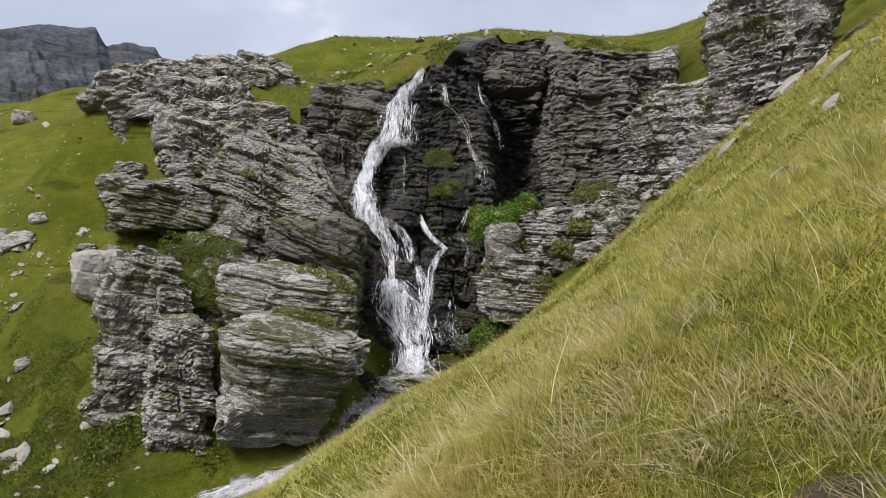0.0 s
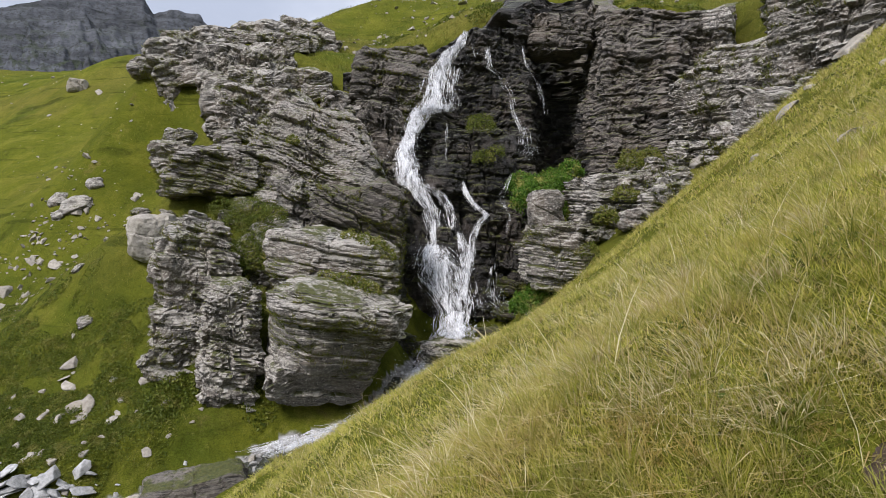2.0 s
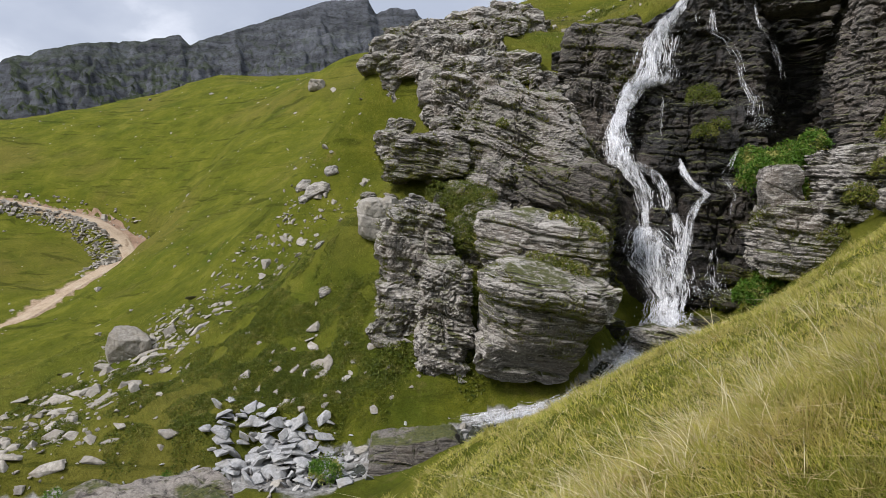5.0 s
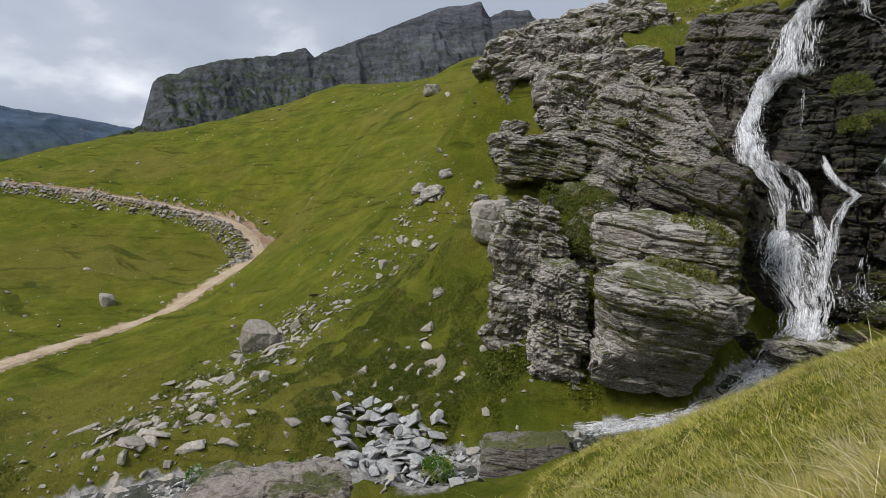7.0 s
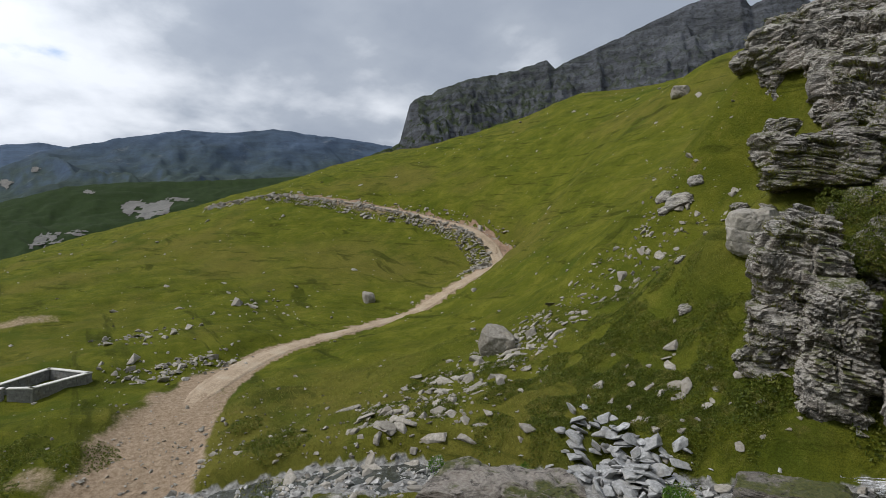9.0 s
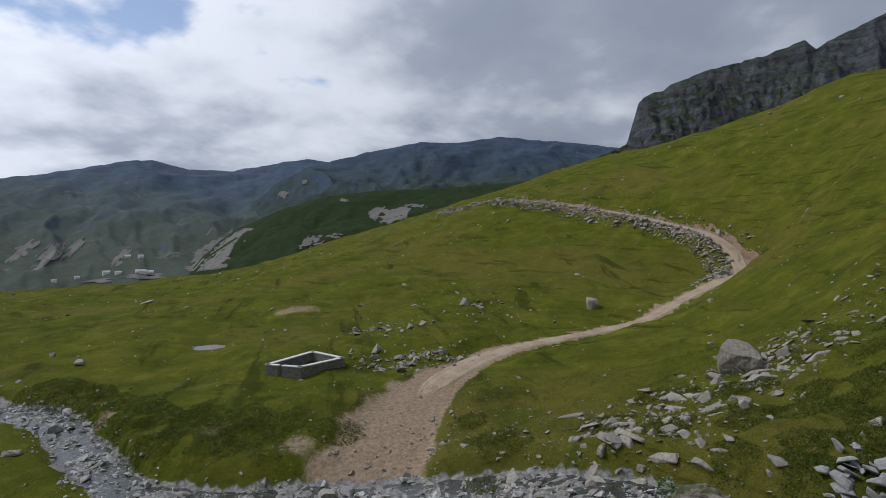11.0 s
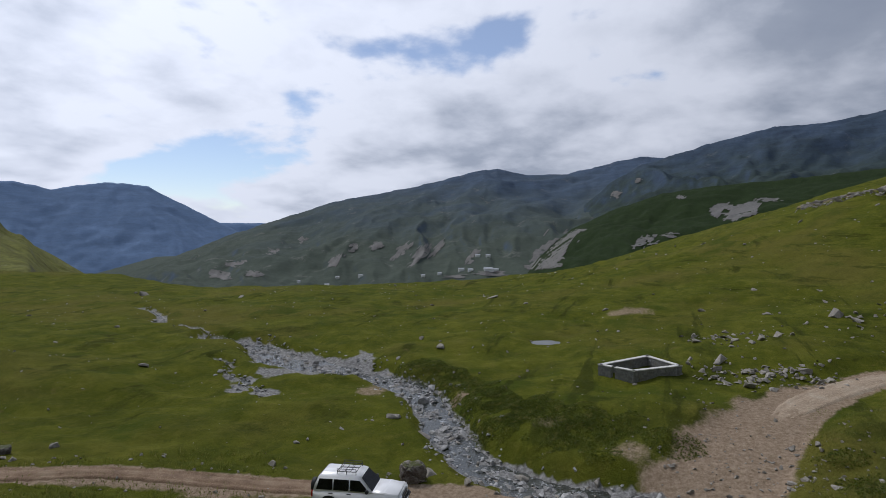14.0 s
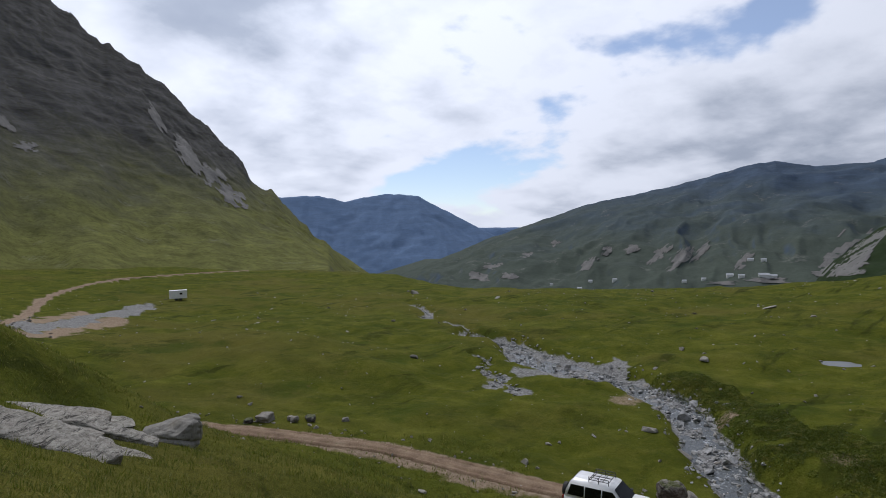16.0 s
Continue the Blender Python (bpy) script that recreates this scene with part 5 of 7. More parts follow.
ribbons("thread", "", [(-2.39, 37.12, 8.75, 0.05), (-2.41, 37.02, 7.77, 0.10), (-2.37, 36.92, 6.33, 0.13)], 6, falls, 6, (0.02, 0.05))
ribbons("thread", "", [(-0.04, 41.40, 14.50, 0.26), (0.16, 41.00, 12.99, 0.25), (0.94, 40.59, 12.28, 0.36), (1.58, 40.17, 11.01, 0.22), (1.91, 39.75, 9.68, 0.24), (2.49, 39.32, 8.34, 0.40), (2.42, 38.93, 7.41, 0.40)], 16, falls, 7, (0.02, 0.06))
ribbons("thread", "", [(-0.88, 41.39, 14.50, 0.17), (-0.79, 41.19, 13.72, 0.17)], 5, falls, 17, (0.02, 0.05))
ribbons("thread", "", [(2.48, 41.53, 14.46, 0.09), (2.71, 41.36, 13.29, 0.14), (3.40, 41.16, 12.23, 0.17), (3.86, 40.97, 11.00, 0.14), (4.07, 40.80, 9.81, 0.14)], 8, falls, 8, (0.015, 0.04))
ribbons("thread", "", [(1.65, 35.96, 5.35, 0.12), (1.23, 35.68, 4.29, 0.14), (0.91, 35.39, 3.69, 0.17), (1.51, 35.07, 2.74, 0.17), (1.26, 34.78, 1.66, 0.14)], 5, falls, 9, (0.03, 0.07))
ribbons("thread", "", [(-4.79, 34.87, 2.13, 0.12), (-4.89, 34.71, 1.07, 0.22), (-4.74, 34.58, -0.05, 0.24)], 5, falls, 10, (0.03, 0.08))
ribbons("thread", "", [(0.52, 34.40, -0.17, 0.24), (0.42, 34.00, -1.18, 0.32), (0.57, 33.60, -2.17, 0.35)], 8, falls, 11, (0.03, 0.08))
ribbons("thread", "", [(-0.46, 34.20, -1.20, 0.12), (-0.29, 33.80, -2.12, 0.21), (-0.06, 33.40, -2.78, 0.23)], 5, falls, 18, (0.03, 0.08))
ribbons("outflow", "", [(-1.4, 33.4, -3.6, 1.00), (-1.9, 31.0, -4.2, 0.80), (-2.8, 27.5, -5.0, 0.60), (-3.4, 25.8, -5.6, 0.60), (-4.8, 23.5, -6.0, 0.70), (-8.0, 21.4, -6.6, 0.90)], 160, falls, 12, (0.04, 0.14), bow=0.0)
drops("spray", [(-3.0, 40.2, 11.0, 0.7), (-4.2, 39.4, 9.7, 0.7), (-5.0, 37.4, 6.3, 0.6), (-2.4, 34.6, -1.0, 0.8), (-1.6, 33.4, -3.3, 0.7), (2.9, 40.0, 7.2, 0.4), (-2.6, 40.6, 12.6, 0.7), (-4.8, 37.9, 7.6, 0.5), (-4.6, 36.8, 5.2, 0.7), (-2.8, 34.9, 0.4, 0.8), (-1.0, 33.9, -2.0, 0.6), (0.6, 33.6, -2.2, 0.5), (-2.0, 29.5, -4.4, 0.8), (-3.2, 26.6, -5.2, 0.7)], 150, falls, 13, (0.012, 0.038))["kind"] = "stuff"

# ---- stones ----


def stone_mesh(name, seed, flat):
    rng = np.random.default_rng(seed)
    bm = bmesh.new()
    for _ in range(13):
        v = rng.normal(0, 1, 3)
        v = v / np.max(np.abs(v)) * rng.uniform(0.75, 1.0)
        bm.verts.new((v[0] * 0.5, v[1] * rng.uniform(0.3, 0.42), v[2] * flat * 0.5))
    bmesh.ops.convex_hull(bm, input=bm.verts[:])
    for v in [v for v in bm.verts if not v.link_faces]:
        bm.verts.remove(v)
    bmesh.ops.bevel(bm, geom=bm.edges[:], offset=0.022, segments=1, affect="EDGES")
    me = bpy.data.meshes.new(name)
    bm.to_mesh(me)
    bm.free()
    me.materials.append(M_STONE)
    return me


STONES = [stone_mesh("stone", 100 + i, 0.22 + 0.06 * i) for i in range(8)]
STONE_RNG = np.random.default_rng(77)


def slope_normal(x, y):
    """The turf's upward normal."""
    z = height([x - 0.6, x + 0.6, x, x], [y, y, y - 0.6, y + 0.6])
    return Vector((z[0] - z[1], z[2] - z[3], 1.2)).normalized()


def place_stone(x, y, size, label, group, name="stone", sink=0.12, z=None):
    ob = new(name, STONES[STONE_RNG.integers(len(STONES))])
    s = size * STONE_RNG.uniform(0.85, 1.15, 3)
    ob.scale = s
    n = slope_normal(x, y) + Vector((STONE_RNG.normal(0, 0.18), STONE_RNG.normal(0, 0.18), 0))
    ob.rotation_euler = (n.to_track_quat("Z", "Y").to_matrix() @ Matrix.Rotation(STONE_RNG.uniform(0, 6.28), 3, "Z")).to_euler()
    ob.location = (x, y, (h1(x, y) if z is None else z) + s[2] * (0.16 - sink))
    return tagged(ob, label, "stone", group)


def rubble_shape(seed, flat):
    """A plain broken stone: the hull of a few points."""
    rng = np.random.default_rng(seed)
    bm = bmesh.new()
    for _ in range(11):
        v = rng.normal(0, 1, 3)
        v = v / np.max(np.abs(v)) * rng.uniform(0.8, 1.0)
        bm.verts.new((v[0] * 0.5, v[1] * rng.uniform(0.3, 0.45), v[2] * flat * 0.5))
    bmesh.ops.convex_hull(bm, input=bm.verts[:])
    for v in [v for v in bm.verts if not v.link_faces]:
        bm.verts.remove(v)
    bmesh.ops.triangulate(bm, faces=bm.faces[:])
    bm.verts.index_update()
    out = (np.array([tuple(v.co) for v in bm.verts]), np.array([[v.index for v in f.verts] for f in bm.faces]))
    bm.free()
    return out


RUBBLE_SHAPES = [rubble_shape(140 + k, 0.3 + 0.07 * k) for k in range(7)]


def rubble(name, label, xs, ys, sizes, mat, seed, lift=0.1):
    """Many small stones in one mesh."""
    rng = np.random.default_rng(seed)
    src = RUBBLE_SHAPES
    zs = height(xs, ys)
    vv, ff, o = [], [], 0
    for x, y, z, s in zip(xs, ys, zs, sizes):
        v, f = src[rng.integers(len(src))]
        a, b = rng.uniform(0, 6.28), rng.normal(0, 0.3)
        R = np.array(Euler((b, rng.normal(0, 0.3), a)).to_matrix())
        w = (v * s * rng.uniform(0.8, 1.2, 3)) @ R.T + (x, y, z + s * lift)
        vv.append(w)
        ff.append(f + o)
        o += len(v)
    ob = fast_mesh(name, np.concatenate(vv), np.concatenate(ff), mat, False)
    return tagged(ob, label, "stones", kind="stuff")


def along(line, count, spread, rng, a=0.0, b=1.0):
    i = rng.integers(int(a * (len(line) - 1)), max(1, int(b * (len(line) - 1))), count)
    p = line[i] + rng.normal(0, 1, (count, 2)) * np.broadcast_to(spread, (count,))[:, None]
    return p[:, 0], p[:, 1]


rng_s = np.random.default_rng(5)
SCREE = dense([(-25.2, 9.8), (-25.4, 13.7), (-27.5, 20.0), (-28.8, 25.0), (-27.0, 32.0), (-24.0, 37.0)])
xs, ys = along(SCREE, 150, 1.7, rng_s)
for x, y, s in zip(xs, ys, rng_s.lognormal(-0.75, 0.45, 150)):
    place_stone(x, y, min(s, 1.5), "pale angular scree stone lying in the grass", "scree stones")
xs, ys = along(SCREE, 90, 2.2, rng_s, 0.0, 0.6)
for x, y, s in zip(xs, ys, rng_s.uniform(0.5, 1.5, 90)):
    ob = place_stone(x, y, s, "long flat slab sunk in the scree slope", "scree slabs", "scree_stone", 0.2)
    ob.scale = (1.2 * s, 0.7 * s, 0.6 * s)
    n = slope_normal(x, y) + Vector((rng_s.normal(0, 0.15), rng_s.normal(0, 0.15), 0))
    ob.rotation_euler = (n.to_track_quat("Z", "Y").to_matrix() @ Matrix.Rotation(rng_s.uniform(0, 6.28), 3, "Z")).to_euler()
    ob.location.z = h1(x, y) - 0.04 * s
for k, (x, y, s) in enumerate(((-27.2, 36.2, 1.5), (-25.6, 35.7, 1.9), (-25.0, 36.6, 1.2), (-26.4, 35.2, 1.1), (-20.3, 28.3, 0.8), (-18.2, 25.8, 0.8))):
    ob = rock_mass("flank_rock", "low grey rock bedded in the grassy flank", (x, y, h1(x, y) - 0.1 * s), (s, 0.8 * s, 0.5 * s), rng_s.uniform(10, 50), M_ROCK, 700 + k, (0, 10), 0.2, 0.1, 14, 0.5, 0.2)
    ob.rotation_euler = slope_normal(x, y).to_track_quat("Z", "Y").to_euler()
i = rng_s.integers(18, int(len(STREAM) * 0.62), 150)
for x, y, s in zip(STREAM[i, 0] + rng_s.normal(0, 1.5, 150), STREAM[i, 1] + rng_s.normal(0, 1.5, 150), rng_s.lognormal(-0.75, 0.4, 150)):
    place_stone(x, y, min(s, 1.3), "grey angular slab in the stream bed", "stream stones", "stream_stone")
# the pale heap of slabs in the bed
PALE_STONES = [me.copy() for me in STONES]
for me in PALE_STONES:
    me.materials[0] = M_PALE
for k in range(230):
    x, y = -15.1 + rng_s.normal(0, 1.5), 18.0 + rng_s.normal(0, 0.7)
    heap = 0.7 * math.exp(-((x + 15.1) / 1.9) ** 2 - ((y - 18.0) / 1.0) ** 2)
    ob = place_stone(x, y, rng_s.uniform(0.3, 1.05), "pale grey slab in a heap beside the stream", "slab heap", "heap_stone", 0.05, h1(x, y) + heap * rng_s.uniform(0.2, 1.0))
    ob.data = PALE_STONES[k % 8]
    ob.scale.z *= 0.6
    ob.rotation_euler.x, ob.rotation_euler.y = rng_s.normal(0, 0.4), rng_s.normal(0, 0.4)
# single stones about the meadows
for k in range(190):
    a, r = rng_s.uniform(25, 168), rng_s.uniform(26, 150) ** 1.0
    x, y = -math.sin(radians(a)) * r, math.cos(radians(a)) * r
    if r < 40 and a < 60:
        continue
    place_stone(x, y, rng_s.lognormal(-0.95, 0.5) * (0.8 + r / 140), "small pale stone on the meadow", "meadow stones")
for k in range(46):
    x, y = -16 + rng_s.normal(0, 2.6), 21.5 + rng_s.normal(0, 1.6)
    place_stone(x, y, rng_s.lognormal(-1.0, 0.4), "pale stone in the low shrubs", "bank stones")
# stones along the road's outer edge
i = rng_s.integers(int(len(ROAD) * 0.40), len(ROAD) - 1, 2600)
side = np.where(rng_s.random(2600) < 0.85, rng_s.uniform(1.1, 4.2, 2600), rng_s.uniform(-3.4, -1.4, 2600))
tn = np.gradient(ROAD, axis=0)
nn = np.stack([-tn[:, 1], tn[:, 0]], 1) / np.linalg.norm(tn, axis=1)[:, None]
rubble("road_rubble", "loose pale rubble along the road embankment", ROAD[i, 0] + nn[i, 0] * side, ROAD[i, 1] + nn[i, 1] * side, rng_s.lognormal(-0.75, 0.4, 2600), M_STONE, 6)
xs, ys = along(SCREE, 900, 2.4, rng_s)
rubble("scree_rubble", "small broken stones strewn through the turf", xs, ys, rng_s.lognormal(-1.7, 0.5, 900), M_STONE, 7)
i = rng_s.integers(0, int(len(STREAM) * 0.72), 1900)
rubble("stream_cobbles", "grey cobbles and slabs of the stream bed", STREAM[i, 0] + rng_s.normal(0, 1, 1900) * STREAM_W[i] * 0.55, STREAM[i, 1] + rng_s.normal(0, 1, 1900) * STREAM_W[i] * 0.55, rng_s.lognormal(-1.5, 0.5, 1900), M_COBBLE, 8)
i = rng_s.integers(int(len(STREAM) * 0.36), int(len(STREAM) * 0.98), 1700)
rubble("shingle", "grey shingle along the meadow stream", STREAM[i, 0] + rng_s.normal(0, 1, 1700) * (STREAM_W[i] * 0.6 + 0.25), STREAM[i, 1] + rng_s.normal(0, 1, 1700) * (STREAM_W[i] * 0.6 + 0.25), rng_s.lognormal(-1.6, 0.5, 1700), M_COBBLE, 13)
i = rng_s.integers(0, len(BROOK), 160)
rubble("brook_pebbles", "grey pebbles along the narrow brook", BROOK[i, 0] + rng_s.normal(0, 0.4, 160), BROOK[i, 1] + rng_s.normal(0, 0.4, 160), rng_s.lognormal(-1.4, 0.5, 160), M_COBBLE, 16)
xs, ys = rng_s.normal(-33, 5.0, 500), rng_s.normal(5.0, 4.0, 500)
rubble("ford_rubble", "small stones on the bare ford bank", xs, ys, rng_s.lognormal(-1.9, 0.5, 500), M_STONE, 9)
xs = np.concatenate([np.interp(rng_s.random(200), [0, 1], [-50.5, -54.0]) + rng_s.normal(0, 1.0, 200), rng_s.normal(-66, 3.0, 90), rng_s.normal(-74, 4.0, 60)])
ys = np.concatenate([np.interp(rng_s.random(200), [0, 1], [3.5, 13.0]) + rng_s.normal(0, 0.9, 200), rng_s.normal(7.5, 2.4, 90), rng_s.normal(22, 3.0, 60)])
rubble("field_rubble", "band of loose field stones in the meadow", xs, ys, rng_s.lognormal(-1.1, 0.5, 350), M_STONE, 10)
a = np.radians(rng_s.uniform(30, 170, 1500))
r = rng_s.uniform(25, 160, 1500) ** 1.0
r = np.where((a < 1.0) & (r < 42), r + 40, r)
rubble("meadow_pebbles", "scattered pale stones in the meadow", -np.sin(a) * r, np.cos(a) * r, rng_s.lognormal(-2.0, 0.5, 1500) * (0.7 + r / 150), M_STONE, 11)
for x, y, s in ((5.2, 12.0, 0.3), (7.6, 14.6, 0.5), (8.8, 17.0, 0.7), (9.8, 19.5, 0.9), (6.6, 10.4, 0.3), (9.3, 12.6, 0.4), (11.0, 18.5, 0.8), (12.0, 21.0, 1.0)):
    place_stone(x, y, s, "pale flat stone bedded in the grass slope", "slope stones", "slope_stone")
for k, (x, y, s) in enumerate(((12.9, 26.0, 1.9), (6.8, 14.1, 0.8), (14.0, 23.5, 1.7), (13.2, 25.2, 2.2), (12.1, 30.4, 2.0), (10.9, 31.0, 1.8), (8.8, 13.2, 0.8), (15.1, 21.3, 1.5), (9.4, 32.1, 1.7), (12.6, 28.4, 1.6), (3.3, 5.7, 0.36), (5.7, 8.7, 0.5), (11.6, 27.0, 1.2), (13.8, 21.6, 1.1), (11.0, 24.6, 1.0), (10.2, 28.6, 1.2), (14.8, 25.4, 1.6))):
    ob = place_stone(x, y, s, "long pale slab lying flush in the grass slope", "slope slabs", "slope_slab", 0.12)
    ob.scale = (1.3 * s, 0.75 * s, 0.5 * s)
for k, (x, y, w) in enumerate(((-21.7, -36.9, 1.3), (-24.2, -35.2, 0.9), (-23.0, -35.6, 0.8), (-20.6, -37.2, 0.7), (-26.0, -33.6, 0.6))):
    rock_mass("track_rock", "dark low rock on the verge of the track", (x, y, h1(x, y) + 0.1 * w), (w, 0.8 * w, 0.6 * w), 40 + 30 * k, M_CLIFF if k % 2 else M_STONE, 760 + k, (0, 10), 0.3, 0.08, 12, 0.45, 0.2, category="boulder")
rock_mass("dark_boulder", "dark split boulder standing in the meadow", (-70.4, 34.5, h1(-70.4, 34.5) + 0.35), (2.0, 1.5, 1.5), 64, M_STONE, 81, (0, 30), 0.6, 0.05, 20, 0.35, 0.1, roof=(-10, 14), category="boulder", planes=14, cut=0.72, under=0.4)
rock_mass("white_boulder", "pale block high on the grassy hill", (-55.0, 77.0, h1(-55.0, 77.0) + 0.6), (2.6, 2.0, 1.8), 35, M_STONE, 82, (0, 30), 0.6, 0.1, 20, 0.5, 0.2, category="boulder")
rock_mass("ford_boulder", "rounded brown boulder beside the ford", (-30.6, -12.6, h1(-30.6, -12.6) + 0.4), (1.5, 1.3, 1.2), 105, M_STONE_BROWN, 83, (0, 30), 0.6, 0.08, 26, 0.6, 0.2, category="boulder")
rock_mass("bank_boulder", "grey boulder at the water's edge", (-17.6, 9.2, h1(-17.6, 9.2) + 0.35), (2.6, 1.6, 1.5), 62, M_ROCK, 84, (0, 30), 0.4, 0.08, 30, 0.55, 0.2, category="boulder")
rock_mass("bank_boulder", "grey boulder at the water's edge", (-20.2, 7.6, h1(-20.2, 7.6) + 0.3), (2.4, 1.8, 1.4), 70, M_ROCK, 85, (0, 20), 0.4, 0.08, 30, 0.55, 0.2, category="boulder")

# ---- grass ----


def blades(name, label, x, y, ox, oy, length, width, lean, mat, seed, fan=0.5, jitter=0.25, segs=1, floor=None, foot=None):
    """Tapering blades that bend away from their clump's middle (ox, oy: where in the clump) and down the slope."""
    rng = np.random.default_rng(seed)
    n = len(x)
    z = height(x, y) if foot is None else foot
    if floor is not None:
        up = z > floor
        x, y, z, ox, oy = x[up], y[up], z[up], ox[up], oy[up]
        length, width, n = length[up], width[up], len(x)
    base = np.stack([x, y, z - 0.015], 1)
    a = rng.uniform(0, 2 * np.pi, n)
    ll = length * rng.uniform(0.45, 1.3, n)
    lx = lean[0] + ox * fan + rng.normal(0, jitter, n)
    ly = lean[1] + oy * fan + rng.normal(0, jitter, n)
    m = np.sqrt(1 + lx * lx + ly * ly)
    w = width * rng.uniform(0.6, 1.3, n)
    side = np.stack([np.cos(a) * w, np.sin(a) * w, 0 * w], 1)
    rows = []
    for k in range(segs):
        t = k / segs
        c = base + np.stack([lx * ll * t ** 1.6, ly * ll * t ** 1.6, ll * (t - 0.42 * (m - 1) * t * t) / m ** 0.3], 1)
        rows += [c - side * (1 - 0.6 * t), c + side * (1 - 0.6 * t)]
    rows.append(base + np.stack([lx * ll, ly * ll, ll * (1 - 0.42 * (m - 1)) / m ** 0.3], 1))
    nv = 2 * segs + 1
    v = np.stack(rows, 1).reshape(-1, 3)
    o = (np.arange(n) * nv)[:, None]
    tri = []
    for k in range(segs - 1):
        tri += [o + [2 * k, 2 * k + 1, 2 * k + 3], o + [2 * k, 2 * k + 3, 2 * k + 2]]
    tri.append(o + [2 * segs - 2, 2 * segs - 1, 2 * segs])
    f = np.concatenate(tri, 1).reshape(-1, 3)
    return tagged(fast_mesh(name, v, f, mat, True), label, "grass", kind="stuff")


def clumps(n, per, a0, a1, r0, r1, spread, rng, mask=None, power=1.0):
    a = np.radians(rng.uniform(a0, a1, n))
    r = r0 * (r1 / r0) ** (rng.uniform(0, 1, n) ** power)
    cx, cy = -np.sin(a) * r, np.cos(a) * r
    q = np.stack([cx, cy, 0 * cx], 1)
    ok = (np.hypot((cx - 0.92) * 0.9, (cy - 1.39) * 1.8) > 0.11) & (r > 1.1)
    if mask:
        ok &= (vnoise(q * mask[0], 91) > mask[1]) if mask[1] > 0 else (vnoise(q * mask[0], 91) < -mask[1])
    cx, cy, r = cx[ok], cy[ok], r[ok]
    m = len(cx) * per
    ox, oy = rng.normal(0, 1, m), rng.normal(0, 1, m)
    s = np.repeat(spread * (0.6 + 0.05 * r), per)
    return np.repeat(cx, per) + ox * s, np.repeat(cy, per) + oy * s, ox, oy, np.repeat(r, per)


rng_g = np.random.default_rng(9)
x, y, ox, oy, r = clumps(6500, 5, -24, 30, 43, 76, 0.05, rng_g)
high = (y > 44.5) & (nearest(x, y, np.array([[2.0, 45.0], [4.0, 47.0], [8.0, 47.0], [9.0, 45.0]]))[0] > 3.0)
blades("pasture_tufts", "rough tufts of mountain pasture above the cliff", x[high], y[high], ox[high], oy[high], 0.28 + 0 * r[high], 0.02 + 0 * r[high], (-0.1, -0.1), M_BANK, 15, 0.4, 0.35)
i = rng_s.integers(14, int(len(TRACK) * 0.5), 260)
side = rng_s.uniform(1.1, 2.6, 260) * np.where(rng_s.random(260) < 0.5, 1, -1)
tn = np.gradient(TRACK, axis=0)
nn = np.stack([-tn[:, 1], tn[:, 0]], 1) / np.linalg.norm(tn, axis=1)[:, None]
rubble("track_stones", "loose stones along the edges of the track", TRACK[i, 0] + nn[i, 0] * side, TRACK[i, 1] + nn[i, 1] * side, rng_s.lognormal(-1.5, 0.5, 260), M_STONE, 17)
# tufts on the bank across the stream
x, y, ox, oy, r = clumps(9000, 6, 22, 78, 21, 46, 0.05, rng_g)
wet = nearest(x, y, STREAM)[0] > 2.2
blades("bank_tufts", "short tufted turf on the bank over the stream", x[wet], y[wet], ox[wet], oy[wet], 0.17 + 0 * r[wet], 0.011 + 0 * r[wet], (-0.1, -0.1), M_BANK, 14, 0.4, 0.35)
DOWN = (-0.30, -0.04)
x, y, ox, oy, r = clumps(30000, 13, -44, 50, 1.15, 24, 0.05, rng_g)
blades("hillside_grass", "short yellow-green grass on the steep slope", x, y, ox, oy, 0.045 + 0.0055 * r, 0.0016 + 0.0007 * r, DOWN, M_GRASS, 1, 0.35, 0.6, 1, -5.4)
x, y, ox, oy, r = clumps(330, 75, -44, 34, 1.5, 19, 0.026, rng_g)
blades("tussock_grass", "bright green grass tussocks on the slope", x, y, ox, oy, 0.12 + 0.008 * r, 0.0010 + 0.0004 * r, (-0.22, -0.03), M_TUFT, 2, 0.5, 0.18, 2)
x, y, ox, oy, r = clumps(2200, 22, -44, 34, 1.2, 18, 0.03, rng_g, (1.6, 0.46))
blades("green_tufts", "small fresh green tufts between the tussocks", x, y, ox, oy, 0.075 + 0.006 * r, 0.0012 + 0.0004 * r, DOWN, M_TUFT, 12, 0.45, 0.25, 2)
x, y, ox, oy, r = clumps(170, 46, -44, 28, 1.15, 6, 0.035, rng_g, (3.1, -0.34))
blades("straw_tussocks", "drooping clumps of dry pale straw", x, y, ox, oy, 0.13 + 0.008 * r, 0.0010 + 0.0004 * r, (-0.85, -0.2), M_STRAW, 3, 0.8, 0.45, 2)


def straw_clump(spots, per):
    cx, cy = np.repeat([p[0] for p in spots], per), np.repeat([p[1] for p in spots], per)
    ox, oy = rng_g.normal(0, 1, len(cx)), rng_g.normal(0, 1, len(cx))
    return cx + ox * 0.04, cy + oy * 0.028, ox, oy


